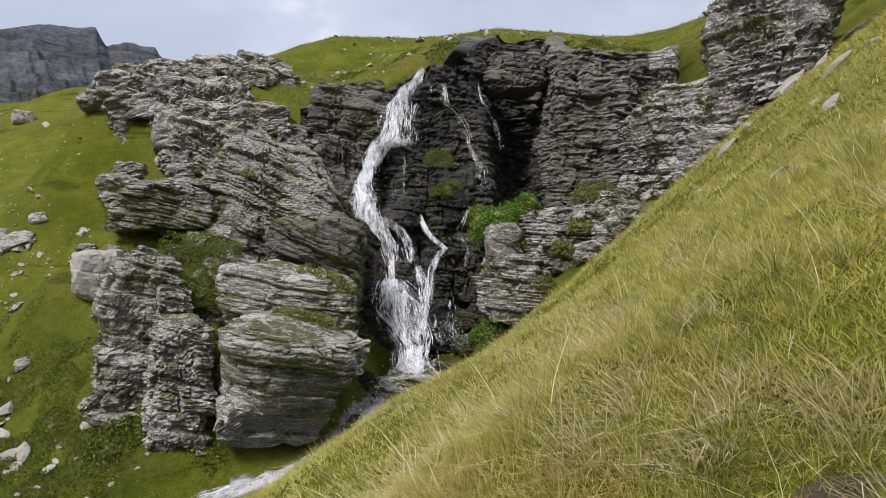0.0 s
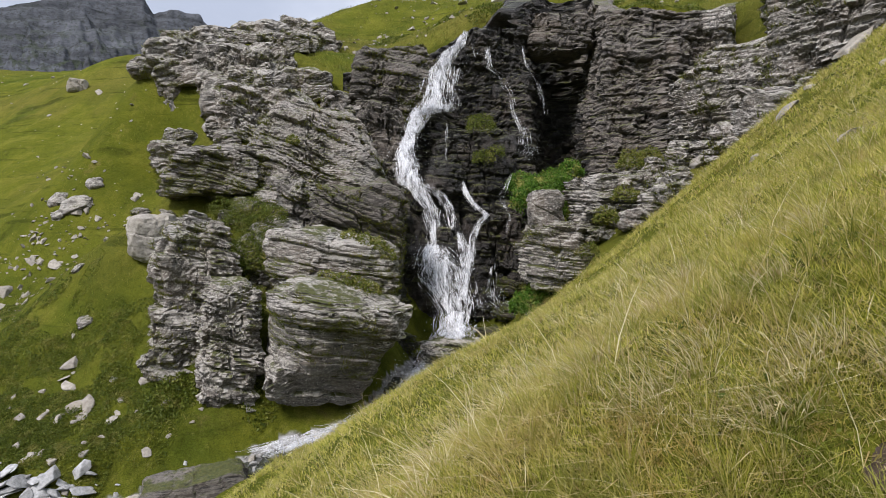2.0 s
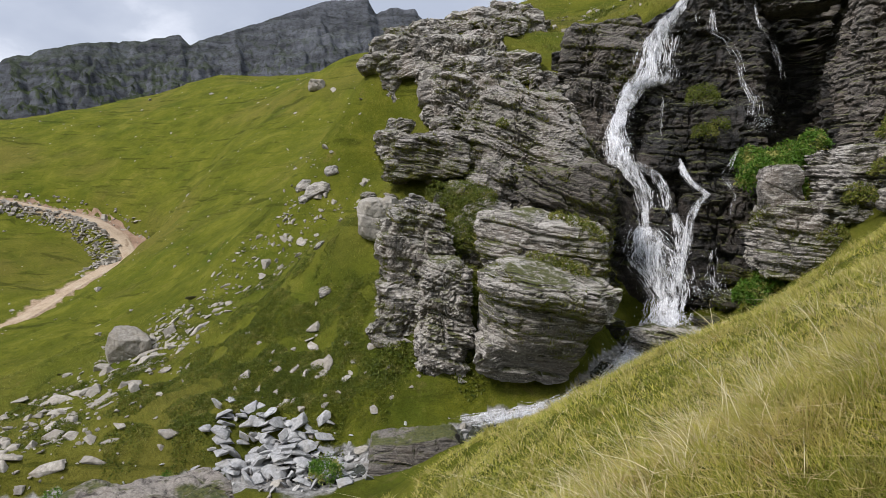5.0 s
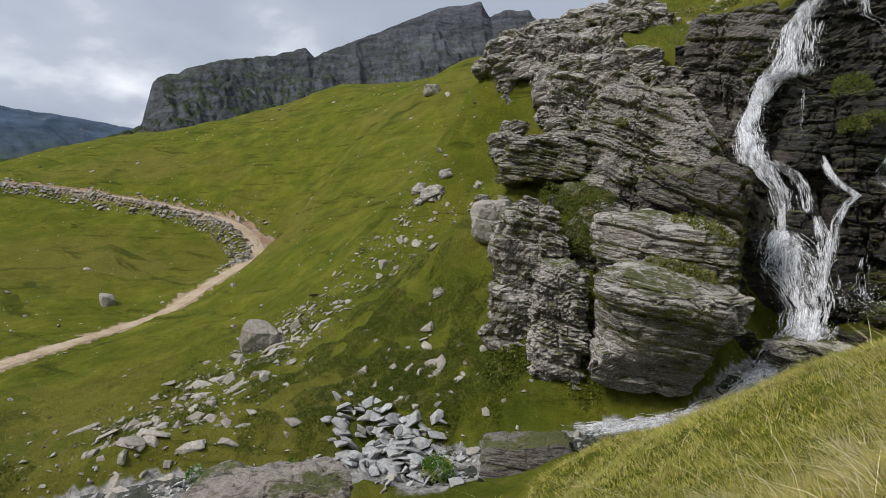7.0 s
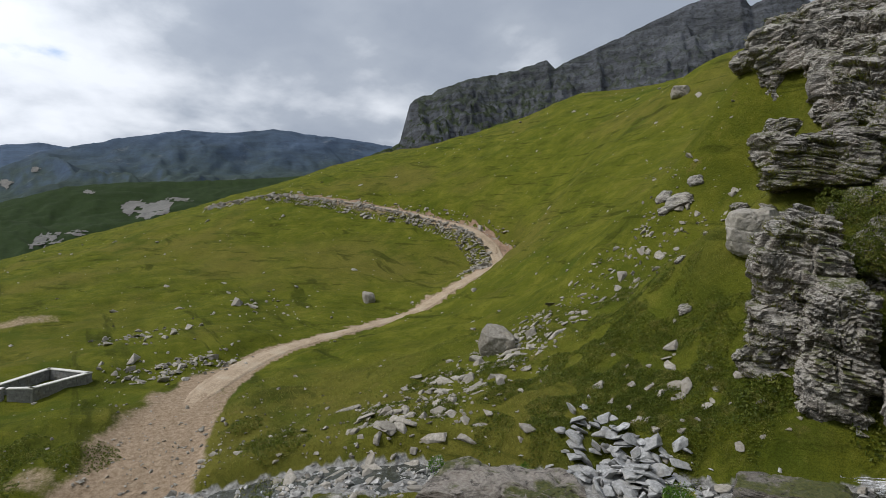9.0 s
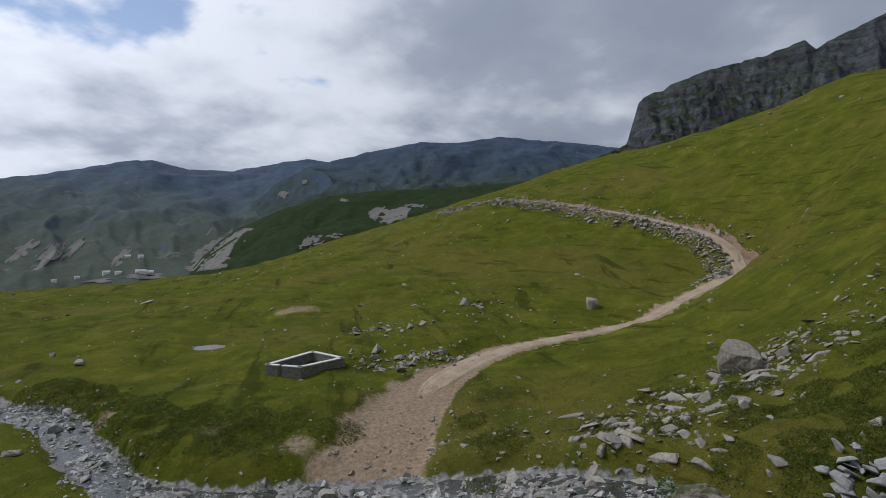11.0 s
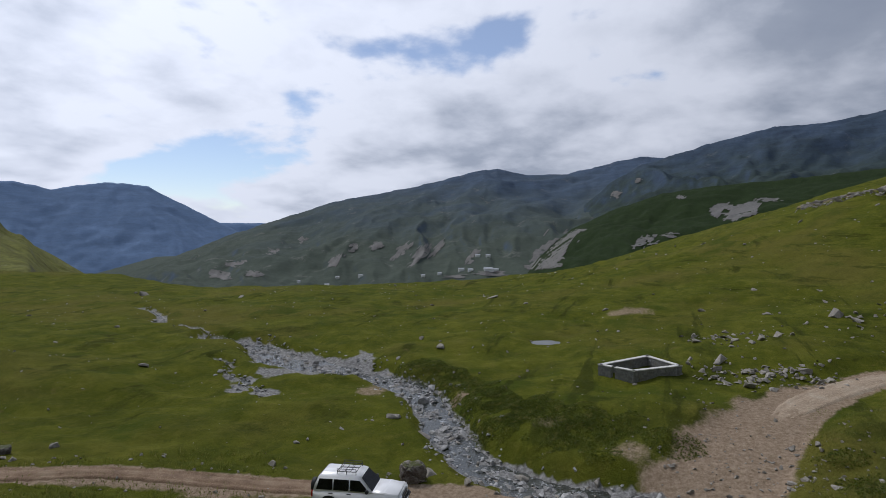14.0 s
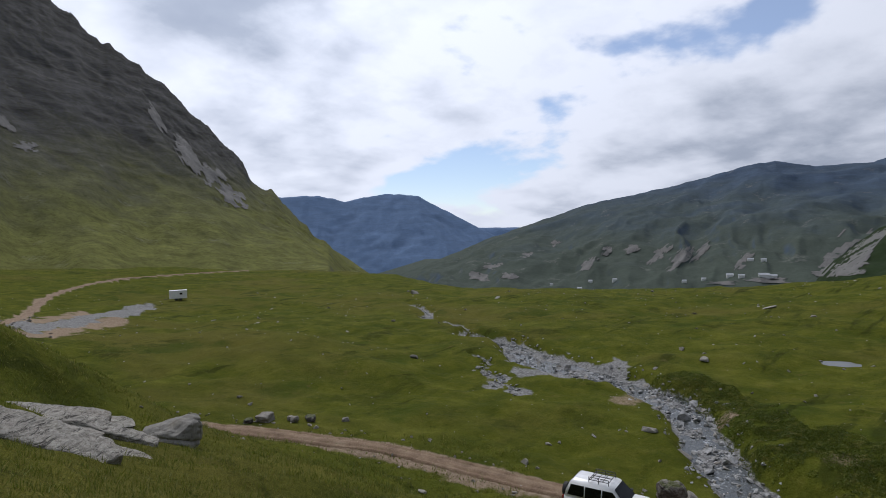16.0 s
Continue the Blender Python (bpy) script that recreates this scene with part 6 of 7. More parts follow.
x, y, ox, oy = straw_clump([(0.6, 1.9), (0.55, 1.8), (0.8, 1.7), (0.9, 1.72), (1.0, 1.62), (0.74, 1.62), (1.7, 4.0), (1.55, 3.9), (0.92, 2.1), (0.42, 1.75), (1.1, 1.55), (0.66, 1.58), (1.02, 1.5), (2.6, 6.0), (0.2, 2.6), (-0.2, 3.0), (1.3, 2.6), (0.3, 2.1)], 110)
blades("straw_clumps", "matted clumps of bleached straw", x, y, ox, oy, 0.12 + 0 * x, 0.0017 + 0 * x, (-1.0, -0.7), M_STRAW, 33, 0.5, 0.45, 2)
u, a = np.meshgrid(np.linspace(0, 1, 8), np.linspace(0, 2 * np.pi, 40, endpoint=False), indexing="ij")
wob = 1 + 0.3 * fbm(np.stack([np.cos(a).ravel() * 2, np.sin(a).ravel() * 2, 0 * a.ravel()], 1), 3, 5).reshape(a.shape)
x, y = (0.92 + 0.15 * u * wob * np.cos(a)).ravel(), (1.39 + 0.06 * u * wob * np.sin(a)).ravel()
z = height(x, y) + 0.012 - 0.03 * u.ravel() ** 4 + 0.012 * fbm(np.stack([x, y, 0 * x], 1) * 22, 3, 6)
tagged(fast_mesh("bare_patch", np.stack([x, y, z], 1), grid_faces(8, 40, True), M_HUMUS), "bare brown earth between the grass clumps", "soil", kind="structure")
x, y, ox, oy, r = clumps(4200, 8, -44, 34, 1.15, 20, 0.06, rng_g, (0.9, 0.40))
blades("dead_thatch", "flat brown dead grass lying between the tufts", x, y, ox, oy, 0.06 + 0.005 * r, 0.0014 + 0.0005 * r, (-1.3, -0.3), M_THATCH, 23, 0.9, 0.9, 1, -5.4)
x, y, ox, oy, r = clumps(170, 6, -44, 30, 1.6, 9, 0.06, rng_g)
blades("long_stalks", "single long bleached grass stalks", x, y, ox, oy, 0.26 + 0.01 * r, 0.0009 + 0.0003 * r, (-0.7, -0.1), M_STRAW, 6, 0.7, 0.5, 3)
x, y, ox, oy, r = clumps(5200, 12, 125, 182, 5.0, 40, 0.09, rng_g)
blades("bank_grass", "short meadow grass on the near bank", x, y, ox, oy, 0.09 + 0.003 * r, 0.002 + 0.0006 * r, (-0.1, -0.1), M_BANK, 4, 0.3, 0.3)



def ledge_tufts(kinds, per, seed):
    """Grass rooted on the flat ledges of the rocks."""
    rng = np.random.default_rng(seed)
    spots = []
    for ob in [o for o in bpy.data.objects if o.type == "MESH" and o.name.split(".")[0] in kinds]:
        m = len(ob.data.polygons)
        n, c, a = np.empty(m * 3), np.empty(m * 3), np.empty(m)
        ob.data.polygons.foreach_get("normal", n)
        ob.data.polygons.foreach_get("center", c)
        ob.data.polygons.foreach_get("area", a)
        n, c = n.reshape(-1, 3), c.reshape(-1, 3) + np.array(ob.location)
        ok = (n[:, 2] > 0.5) & (rng.random(m) < a * per) & (vnoise(c * 0.45, seed) > 0.45)
        c = c[ok]
        spots.append(c[c[:, 2] > height(c[:, 0], c[:, 1]) + 0.05])
    c = np.repeat(np.concatenate(spots), 11, axis=0)
    ox, oy = rng.normal(0, 1, len(c)), rng.normal(0, 1, len(c))
    blades("ledge_tufts", "tufts of green and dry grass on the rock ledges", c[:, 0] + ox * 0.07, c[:, 1] + oy * 0.07, ox, oy, 0.26 + 0 * ox, 0.016 + 0 * ox, (-0.1, -0.25), M_BANK, seed, 0.45, 0.35, foot=c[:, 2])


# ---- low shrubs and herbs ----


def leaf_patch(name, label, spots, mat, seed, per=900, leaf=0.06, tall=0.35):
    """Leaves massed over the ground round spots (x, y, radius)."""
    rng = np.random.default_rng(seed)
    vs, n = [], 0
    for cx, cy, rad in spots:
        m = int(per * rad * rad)
        rr, a = rad * np.sqrt(rng.uniform(0, 1, m)), rng.uniform(0, 6.283, m)
        x, y = cx + rr * np.cos(a), cy + rr * np.sin(a)
        q = np.stack([x, y, 0 * x], 1)
        hump = np.clip(0.5 + fbm(q * 1.1, 3, seed), 0.05, 1.4) * (1 - (rr / rad) ** 3)
        keep = vnoise(q * 0.9, seed + 5) + 0.45 * (1 - rr / rad) > 0.42
        x, y, hump = x[keep], y[keep], hump[keep]
        z = height(x, y) + tall * hump * rng.uniform(0.2, 1.0, len(x))
        c = np.stack([x, y, z], 1)
        d1 = rng.normal(0, 1, (len(x), 3))
        d1 /= np.linalg.norm(d1, axis=1)[:, None]
        d2 = np.cross(d1, rng.normal(0, 1, (len(x), 3)))
        d2 /= np.linalg.norm(d2, axis=1)[:, None]
        s = leaf * rng.uniform(0.6, 1.4, (len(x), 1))
        vs.append(np.stack([c - d1 * s, c + d2 * s * 0.5, c + d1 * s, c - d2 * s * 0.5], 1).reshape(-1, 3))
    v = np.concatenate(vs)
    f = np.arange(len(v)).reshape(-1, 4)
    return tagged(fast_mesh(name, v, f, mat, True), label, "shrub", kind="stuff")


leaf_patch("dwarf_shrubs", "dark green dwarf shrubs covering the stream bank", [(-15.5, 22.0, 2.6), (-18.5, 20.5, 2.4), (-21, 22.5, 2.0), (-14.5, 19.8, 1.8), (-24, 19.0, 1.8), (-20.5, 27.5, 1.8), (-17.0, 21.6, 1.8), (-13.2, 21.6, 1.5), (-21.5, 16.6, 1.3), (-25.5, 16.0, 1.5), (-19, 17.6, 1.6), (-17.5, 24.5, 2.2), (-22.5, 25.5, 1.8), (-27.5, 14.0, 1.6), (-29.5, 18.5, 1.8), (-25, 28.0, 1.8), (-15.8, 24.6, 2.0), (-20.0, 24.0, 2.2), (-23.0, 21.5, 2.0), (-13.5, 22.8, 1.6), (-19.8, 18.8, 1.8), (-16.6, 19.8, 1.8), (-26.5, 21.0, 1.6)], M_LEAF, 1, 1700, 0.04, 0.22)
leaf_patch("ledge_shrubs", "dark green bushes on the rock ledges", [(-11.2, 29.0, 1.9), (-9.4, 28.6, 1.3), (-6.0, 29.0, 1.3), (-9.4, 23.6, 1.0), (-12.6, 23.0, 1.1)], M_LEAF, 2, 1000, 0.075, 0.8)


def bush(name, label, spots, mat, seed, per=1400, leaf=0.06):
    """Leafy mounds: leaves through the upper half of squat ellipsoids (x, y, z, radius)."""
    rng = np.random.default_rng(seed)
    vs = []
    for cx, cy, cz, rad in spots:
        m = int(per * rad * rad)
        d = rng.normal(0, 1, (m, 3))
        d[:, 2] = np.abs(d[:, 2]) * 0.9 - 0.25
        d /= np.linalg.norm(d, axis=1)[:, None]
        lump = 0.75 + 0.5 * vnoise(d * 2.3 + cx, seed)
        c = np.array([cx, cy, cz]) + d * rad * lump[:, None] * rng.uniform(0.75, 1.05, (m, 1))
        d1 = rng.normal(0, 1, (m, 3))
        d1[:, 2] += 0.6
        d1 /= np.linalg.norm(d1, axis=1)[:, None]
        d2 = np.cross(d1, rng.normal(0, 1, (m, 3)))
        d2 /= np.linalg.norm(d2, axis=1)[:, None]
        sz = leaf * rng.uniform(0.6, 1.5, (m, 1))
        vs.append(np.stack([c - d1 * sz, c + d2 * sz * 0.4, c + d1 * sz, c - d2 * sz * 0.4], 1).reshape(-1, 3))
    v = np.concatenate(vs)
    return tagged(fast_mesh(name, v, np.arange(len(v)).reshape(-1, 4), mat, True), label, "shrub", kind="stuff")


bush("green_herbs", "bright green lush herbs beside the falling water", [(3.2, 35.4, 3.5, 1.5), (4.2, 36.3, 4.4, 1.2), (2.3, 36.9, 4.5, 1.0), (5.3, 37.6, 5.5, 0.9), (2.4, 32.9, -2.5, 1.0), (3.0, 33.1, -1.7, 0.8), (4.0, 34.8, 2.8, 0.8)], M_FERN, 7, 2200, 0.085)
bush("stream_herbs", "fresh green herbs growing between the stream stones", [(-12.6, 17.6, -7.9, 0.6), (-12.1, 17.2, -7.8, 0.5), (-18.2, 15.6, -8.5, 0.35), (-21.4, 13.4, -8.9, 0.4)], M_FERN, 28, 2600, 0.05)
bush("rock_moss", "dark green moss cushions on the wet rock", [(-0.3, 37.4, 8.3, 0.9), (-0.1, 36.9, 6.2, 0.7), (0.6, 37.2, 6.6, 0.6)], M_LEAF, 8, 2600, 0.05)
bush("ledge_grass", "green grass growing along the rock ledges", [(-6.1, 24.9, -0.55, 0.5), (-5.4, 25.0, -0.7, 0.45), (-4.8, 25.0, -0.9, 0.45), (-6.8, 25.0, -0.4, 0.4), (-5.4, 26.6, 1.1, 0.5), (-4.8, 26.6, 0.9, 0.5), (-6.2, 26.8, 1.4, 0.4), (-4.4, 26.6, 0.5, 0.45), (-10.4, 31.4, 6.5, 0.4), (-14.9, 36.4, 8.5, 0.6)], M_BANK, 18, 2600, 0.055)
bush("ledge_bushes", "dark green bushes rooted between the rock pillars", [(-12.4, 29.2, 1.8, 0.9), (-11.7, 28.8, 2.4, 1.0), (-11.0, 28.2, 1.6, 1.0), (-10.6, 27.6, 0.9, 0.9), (-11.2, 26.8, 0.5, 0.9), (-10.5, 26.4, 0.0, 0.7), (-13.2, 29.6, 2.6, 0.8), (-11.5, 25.6, 0.2, 0.7), (-9.9, 25.2, -1.2, 0.5), (-9.5, 24.6, -2.2, 0.5), (-10.2, 28.0, 2.3, 0.7)], M_LEAF, 19, 2400, 0.05)
bush("foot_bushes", "green bushes at the foot of the ledges", [(6.4, 31.8, 2.4, 0.7), (7.4, 32.0, 3.6, 0.7), (9.4, 31.4, 3.9, 0.8), (5.4, 32.0, 0.6, 0.7), (9.0, 37.4, 6.0, 0.9), (10.4, 38.4, 6.4, 0.8), (12.2, 33.2, 5.4, 0.7)], M_BANK, 20, 2200, 0.06)
leaf_patch("slope_herbs", "low leafy herbs among the grass", [(1.1, 2.2, 0.18), (0.62, 1.62, 0.12), (0.5, 2.0, 0.12), (0.75, 1.5, 0.1)], M_BANK, 4, 7000, 0.012, 0.07)
leaf_patch("brow_heath", "dark heath along the brow of the cliff", [(0.5, 47.5, 2.2), (3.0, 48.5, 2.0), (5.5, 50.5, 1.8), (9.5, 47.0, 2.0), (12.0, 46.0, 1.8), (-3.0, 50.0, 1.8), (15.0, 45.5, 1.5), (-9.0, 56.0, 2.0)], M_LEAF, 5, 450, 0.09, 0.5)
t = np.gradient(STREAM, axis=0)
n = np.stack([t[:, 1], -t[:, 0]], 1) / np.linalg.norm(t, axis=1)[:, None]
GULLY_SIDE = [(*(STREAM[k] + n[k] * w), 1.5) for k in range(int(len(STREAM) * 0.37), int(len(STREAM) * 0.5), 2) for w in (2.6, 4.4)]
leaf_patch("gully_shrubs", "dark grassy shrubs on the steep stream bank", GULLY_SIDE + [(-38.5, -2.5, 2.2), (-36.5, 1.0, 1.8), (-41.5, -7.5, 2.2), (-44.0, -11.0, 1.8), (-27.5, 7.5, 1.4), (-30.0, 9.5, 1.6), (-40.0, -5.0, 2.2), (-38.0, -6.5, 1.8), (-43.0, -9.0, 2.0), (-37.4, -4.4, 1.8), (-36.1, -5.5, 1.4), (-35.0, -2.8, 1.4), (-34.6, 8.8, 1.5), (-31.6, 9.2, 1.6)], M_LEAF, 6, 700, 0.05, 0.28)
xs, ys = rng_s.uniform(-14, 18, 320), rng_s.uniform(47, 74, 320)
rubble("brow_stones", "grey stones strewn over the upper pasture", xs, ys, rng_s.lognormal(-1.0, 0.5, 320), M_STONE, 12, 0.0)

# ---- outcrops broken into blocks ----
rng_o = np.random.default_rng(31)


def block_field(spots, label, mat, seed, dip, per=3, small=1.1, big=2.6, n=24):
    k = 0
    for cx, cy, rad in spots:
        for _ in range(per):
            x, y = cx + rng_o.normal(0, 0.55 * rad), cy + rng_o.normal(0, 0.45 * rad)
            w = rng_o.uniform(small, big)
            size = (w, w * rng_o.uniform(0.7, 1.0), w * rng_o.uniform(0.5, 0.8))
            rock_mass("rock_block", label, (x, y, h1(x, y) + size[2] * 0.22), size, rng_o.uniform(0, 40), mat, seed + k, dip, 0.17, 0.2, n, 0.45, 0.28, roof=(rng_o.uniform(-12, 4), rng_o.uniform(0, 12)))
            k += 1


UPPER = [(-21.8, 41.6, 2.0), (-20.6, 43.4, 2.0), (-19.2, 45.4, 2.2), (-20.4, 48.0, 2.0), (-18.8, 51.0, 2.2), (-17.6, 54.6, 2.2), (-15.6, 41.4, 2.0), (-18.0, 41.6, 1.6), (-13.2, 41.4, 1.8), (-16.2, 47.0, 2.0), (-14.6, 50.4, 1.6), (-23.2, 40.6, 0.9), (-18.6, 39.4, 1.2), (-17.2, 38.0, 1.2), (-20.4, 39.2, 1.2)]
block_field(UPPER, "weathered schist block of the upper outcrop", M_ROCK, 300, (0, -18), 5, 1.2, 3.2, 13)
block_field([(-9.4, 41.6, 1.4), (-7.4, 45.0, 1.8), (-11.0, 40.0, 1.6), (-15.6, 34.0, 1.4), (-12.6, 30.6, 1.2), (-16.6, 30.6, 1.2)], "loose schist block on the rocky slope", M_ROCK_L, 400, (0, -20), 4, 0.8, 2.2, 11)
block_field([(8.5, 38.0, 2.0), (10.6, 35.5, 2.0), (12.4, 31.0, 1.6), (9.0, 30.0, 1.6), (6.6, 34.0, 1.4), (13.8, 28.2, 1.4), (15.2, 38.6, 1.6), (11.4, 26.0, 1.2), (10.6, 22.0, 1.0), (12.6, 36.0, 1.6), (10.4, 32.6, 1.6), (7.6, 31.6, 1.4)], "pale flat block among the broken ledges", M_ROCK, 450, (0, 6), 6, 0.7, 2.0, 11)
block_field([(0.6, 35.6, 0.9), (1.8, 34.6, 0.9), (-0.6, 33.4, 0.8), (1.6, 36.6, 0.9), (-5.0, 35.0, 0.7), (-3.9, 31.8, 0.8), (-1.4, 27.6, 0.8)], "black wet block at the foot of the fall", M_WET, 500, (0, 4), 3, 0.8, 1.8, 13)

# ---- the white off-road car at the ford ----
M_PAINT = plain("white_car_paint", (0.78, 0.78, 0.77), 0.25, 0, 0.03, 3)
M_GLASS = plain("tinted_glass", (0.012, 0.014, 0.016), 0.06, 0, 0.1, 3)
M_RUBBER = plain("black_rubber", (0.02, 0.02, 0.02), 0.75, 0, 0.2, 20)
M_TRIM = plain("black_plastic", (0.025, 0.025, 0.026), 0.5, 0, 0.15, 20)
M_RIM = plain("alloy_rim", (0.5, 0.5, 0.5), 0.3, 0.8, 0.1, 20)
M_LENS = plain("headlight_lens", (0.65, 0.67, 0.7), 0.1, 0, 0.05, 8)
M_RED = plain("tail_light_red", (0.35, 0.02, 0.015), 0.2, 0, 0.05, 8)


def loft(profile, widths):
    """A closed body: side outline (y along, z up) in order, with a half width for each point."""
    bm = bmesh.new()
    left = [bm.verts.new((-w, y, z)) for (y, z), w in zip(profile, widths)]
    right = [bm.verts.new((w, y, z)) for (y, z), w in zip(profile, widths)]
    n = len(profile)
    for i in range(n):
        j = (i + 1) % n
        bm.faces.new((left[i], left[j], right[j], right[i]))
    bm.faces.new(left)
    bm.faces.new(right[::-1])
    return bm


def off_road_car(m):
    car = tagged(new("off_road_car"), "white off-road car with black roof rack on the track", "car")
    body = loft([(-2.12, 0.45), (-2.17, 0.62), (-2.14, 1.02), (2.02, 0.98), (2.10, 0.86), (2.14, 0.60), (2.10, 0.42), (1.75, 0.36), (-1.8, 0.36)], [0.84, 0.87, 0.87, 0.82, 0.80, 0.82, 0.80, 0.84, 0.84])
    bmesh.ops.bevel(body, geom=body.edges[:], offset=0.05, segments=2, affect="EDGES")
    part("body", body, M_PAINT, car, "white painted body", True)
    hood = loft([(0.62, 0.98), (0.66, 1.08), (1.3, 1.07), (1.95, 1.0), (2.02, 0.94)], [0.80, 0.76, 0.74, 0.70, 0.72])
    bmesh.ops.bevel(hood, geom=hood.edges[:], offset=0.03, segments=2, affect="EDGES")
    part("hood", hood, M_PAINT, car, "", True)
    cab = loft([(-2.10, 1.0), (-2.02, 1.30), (-1.86, 1.66), (-1.70, 1.72), (0.02, 1.72), (0.16, 1.67), (0.72, 1.06), (0.72, 1.0)], [0.84, 0.82, 0.70, 0.66, 0.64, 0.66, 0.78, 0.80])
    bmesh.ops.bevel(cab, geom=cab.edges[:], offset=0.025, segments=2, affect="EDGES")
    part("cabin", cab, M_PAINT, car, "white roof and pillars", True)
    for sx in (-1, 1):
        for y0, y1, t0, t1 in ((-1.95, -1.16, -1.80, -1.16), (-1.10, -0.36, -1.10, -0.36), (-0.30, 0.62, -0.30, 0.16)):
            bm = bmesh.new()
            lo, hi = 0.838, 0.722
            v = [bm.verts.new((sx * lo, y0, 1.09)), bm.verts.new((sx * lo, y1, 1.09)), bm.verts.new((sx * hi, t1, 1.56)), bm.verts.new((sx * hi, t0, 1.56))]
            bm.faces.new(v)
            bmesh.ops.solidify(bm, geom=bm.faces[:], thickness=0.02)
            part("side_window", bm, M_GLASS, car, "dark tinted glass")
        for y in (-1.22, -0.34):
            part("door_handle", box_bm(sx * 0.865, sx * 0.90, y - 0.10, y + 0.10, 0.93, 0.965, 0.01), M_TRIM, car, "black door handle")
        part("mirror", box_bm(sx * 0.84, sx * 1.02, 0.48, 0.62, 1.06, 1.22, 0.03), M_TRIM, car, "black door mirror")
        part("sill", box_bm(sx * 0.82, sx * 0.90, -0.95, 0.95, 0.32, 0.42, 0.02), M_TRIM, car, "black side sill")
        part("headlight", box_bm(sx * 0.46, sx * 0.78, 2.04, 2.13, 0.70, 0.88, 0.03), M_LENS, car, "clear headlight")
        part("tail_light", box_bm(sx * 0.74, sx * 0.86, -2.19, -2.12, 0.72, 1.0, 0.02), M_RED, car, "red tail light")
        for y in (-1.32, 1.32):
            arch = rod_bm((sx * 0.62, y, 0.40), (sx * 0.90, y, 0.40), 0.43, 24)
            part("wheel_arch", arch, M_TRIM, car, "black flared wheel arch")
            wheel = part("wheel", rod_bm((sx * 0.66, y, 0.36), (sx * 0.915, y, 0.36), 0.36, 28), M_RUBBER, car, "black tyre")
            part("rim", rod_bm((sx * 0.90, y, 0.36), (sx * 0.925, y, 0.36), 0.21, 20), M_RIM, wheel, "silver rim")
    for (a, b), w, nm in ((((0.735, 1.07), (0.20, 1.655)), (0.74, 0.60), "windscreen"), (((-2.075, 1.16), (-1.90, 1.62)), (0.70, 0.60), "rear_window")):
        bm = bmesh.new()
        off = 0.02 if nm == "windscreen" else -0.02
        v = [bm.verts.new((-w[0], a[0] + off, a[1] + 0.01)), bm.verts.new((w[0], a[0] + off, a[1] + 0.01)), bm.verts.new((w[1], b[0] + off, b[1])), bm.verts.new((-w[1], b[0] + off, b[1]))]
        bm.faces.new(v)
        bmesh.ops.solidify(bm, geom=bm.faces[:], thickness=0.02)
        part(nm, bm, M_GLASS, car, "dark glass")
    part("grille", box_bm(-0.42, 0.42, 2.06, 2.15, 0.66, 0.86, 0.03), M_TRIM, car, "black front grille")
    part("front_bumper", box_bm(-0.84, 0.84, 2.02, 2.24, 0.38, 0.60, 0.06), M_TRIM, car, "dark front bumper")
    part("rear_bumper", box_bm(-0.84, 0.84, -2.28, -2.08, 0.38, 0.60, 0.06), M_TRIM, car, "dark rear bumper")
    part("number_plate", box_bm(-0.26, 0.26, 2.235, 2.255, 0.45, 0.56, 0.004), M_PAINT, car, "plain white plate")
    part("spare_wheel", rod_bm((0.1, -2.18, 0.98), (0.1, -2.36, 0.98), 0.33, 24), M_RUBBER, car, "spare wheel on the tailgate")
    rack = part("roof_rack", rod_bm((-0.52, -1.0, 1.86), (0.52, -1.0, 1.86), 0.018), M_TRIM, car, "black tubular roof rack")
    for y in (-0.72, -0.44, -0.16, 0.12):
        part("rack_bar", rod_bm((-0.52, y - 0.2, 1.86), (0.52, y - 0.2, 1.86), 0.016), M_TRIM, rack)
    for x in (-0.52, 0.0, 0.52):
        part("rack_rail", rod_bm((x, -1.0, 1.86), (x, -0.08, 1.86), 0.018), M_TRIM, rack)
    for x in (-0.52, 0.52):
        part("rack_rail", rod_bm((x, -1.0, 1.98), (x, -0.08, 1.98), 0.016), M_TRIM, rack)
        for y in (-1.0, -0.55, -0.08):
            part("rack_post", rod_bm((x, y, 1.72), (x, y, 1.98), 0.016), M_TRIM, rack)
    car.matrix_world = m
    return car


off_road_car(pose(-25.9, -13.3, h1(-25.9, -13.3) + 0.10, 0, 0, 10))

# ---- walled pen in the meadow ----
M_WALLSTONE = stone_material("grey_wall_stone", (0.13, 0.13, 0.125), (0.3, 0.295, 0.28))
M_CAP = plain("pale_cement_cap", (0.55, 0.54, 0.5), 0.9, 0, 0.15, 3)


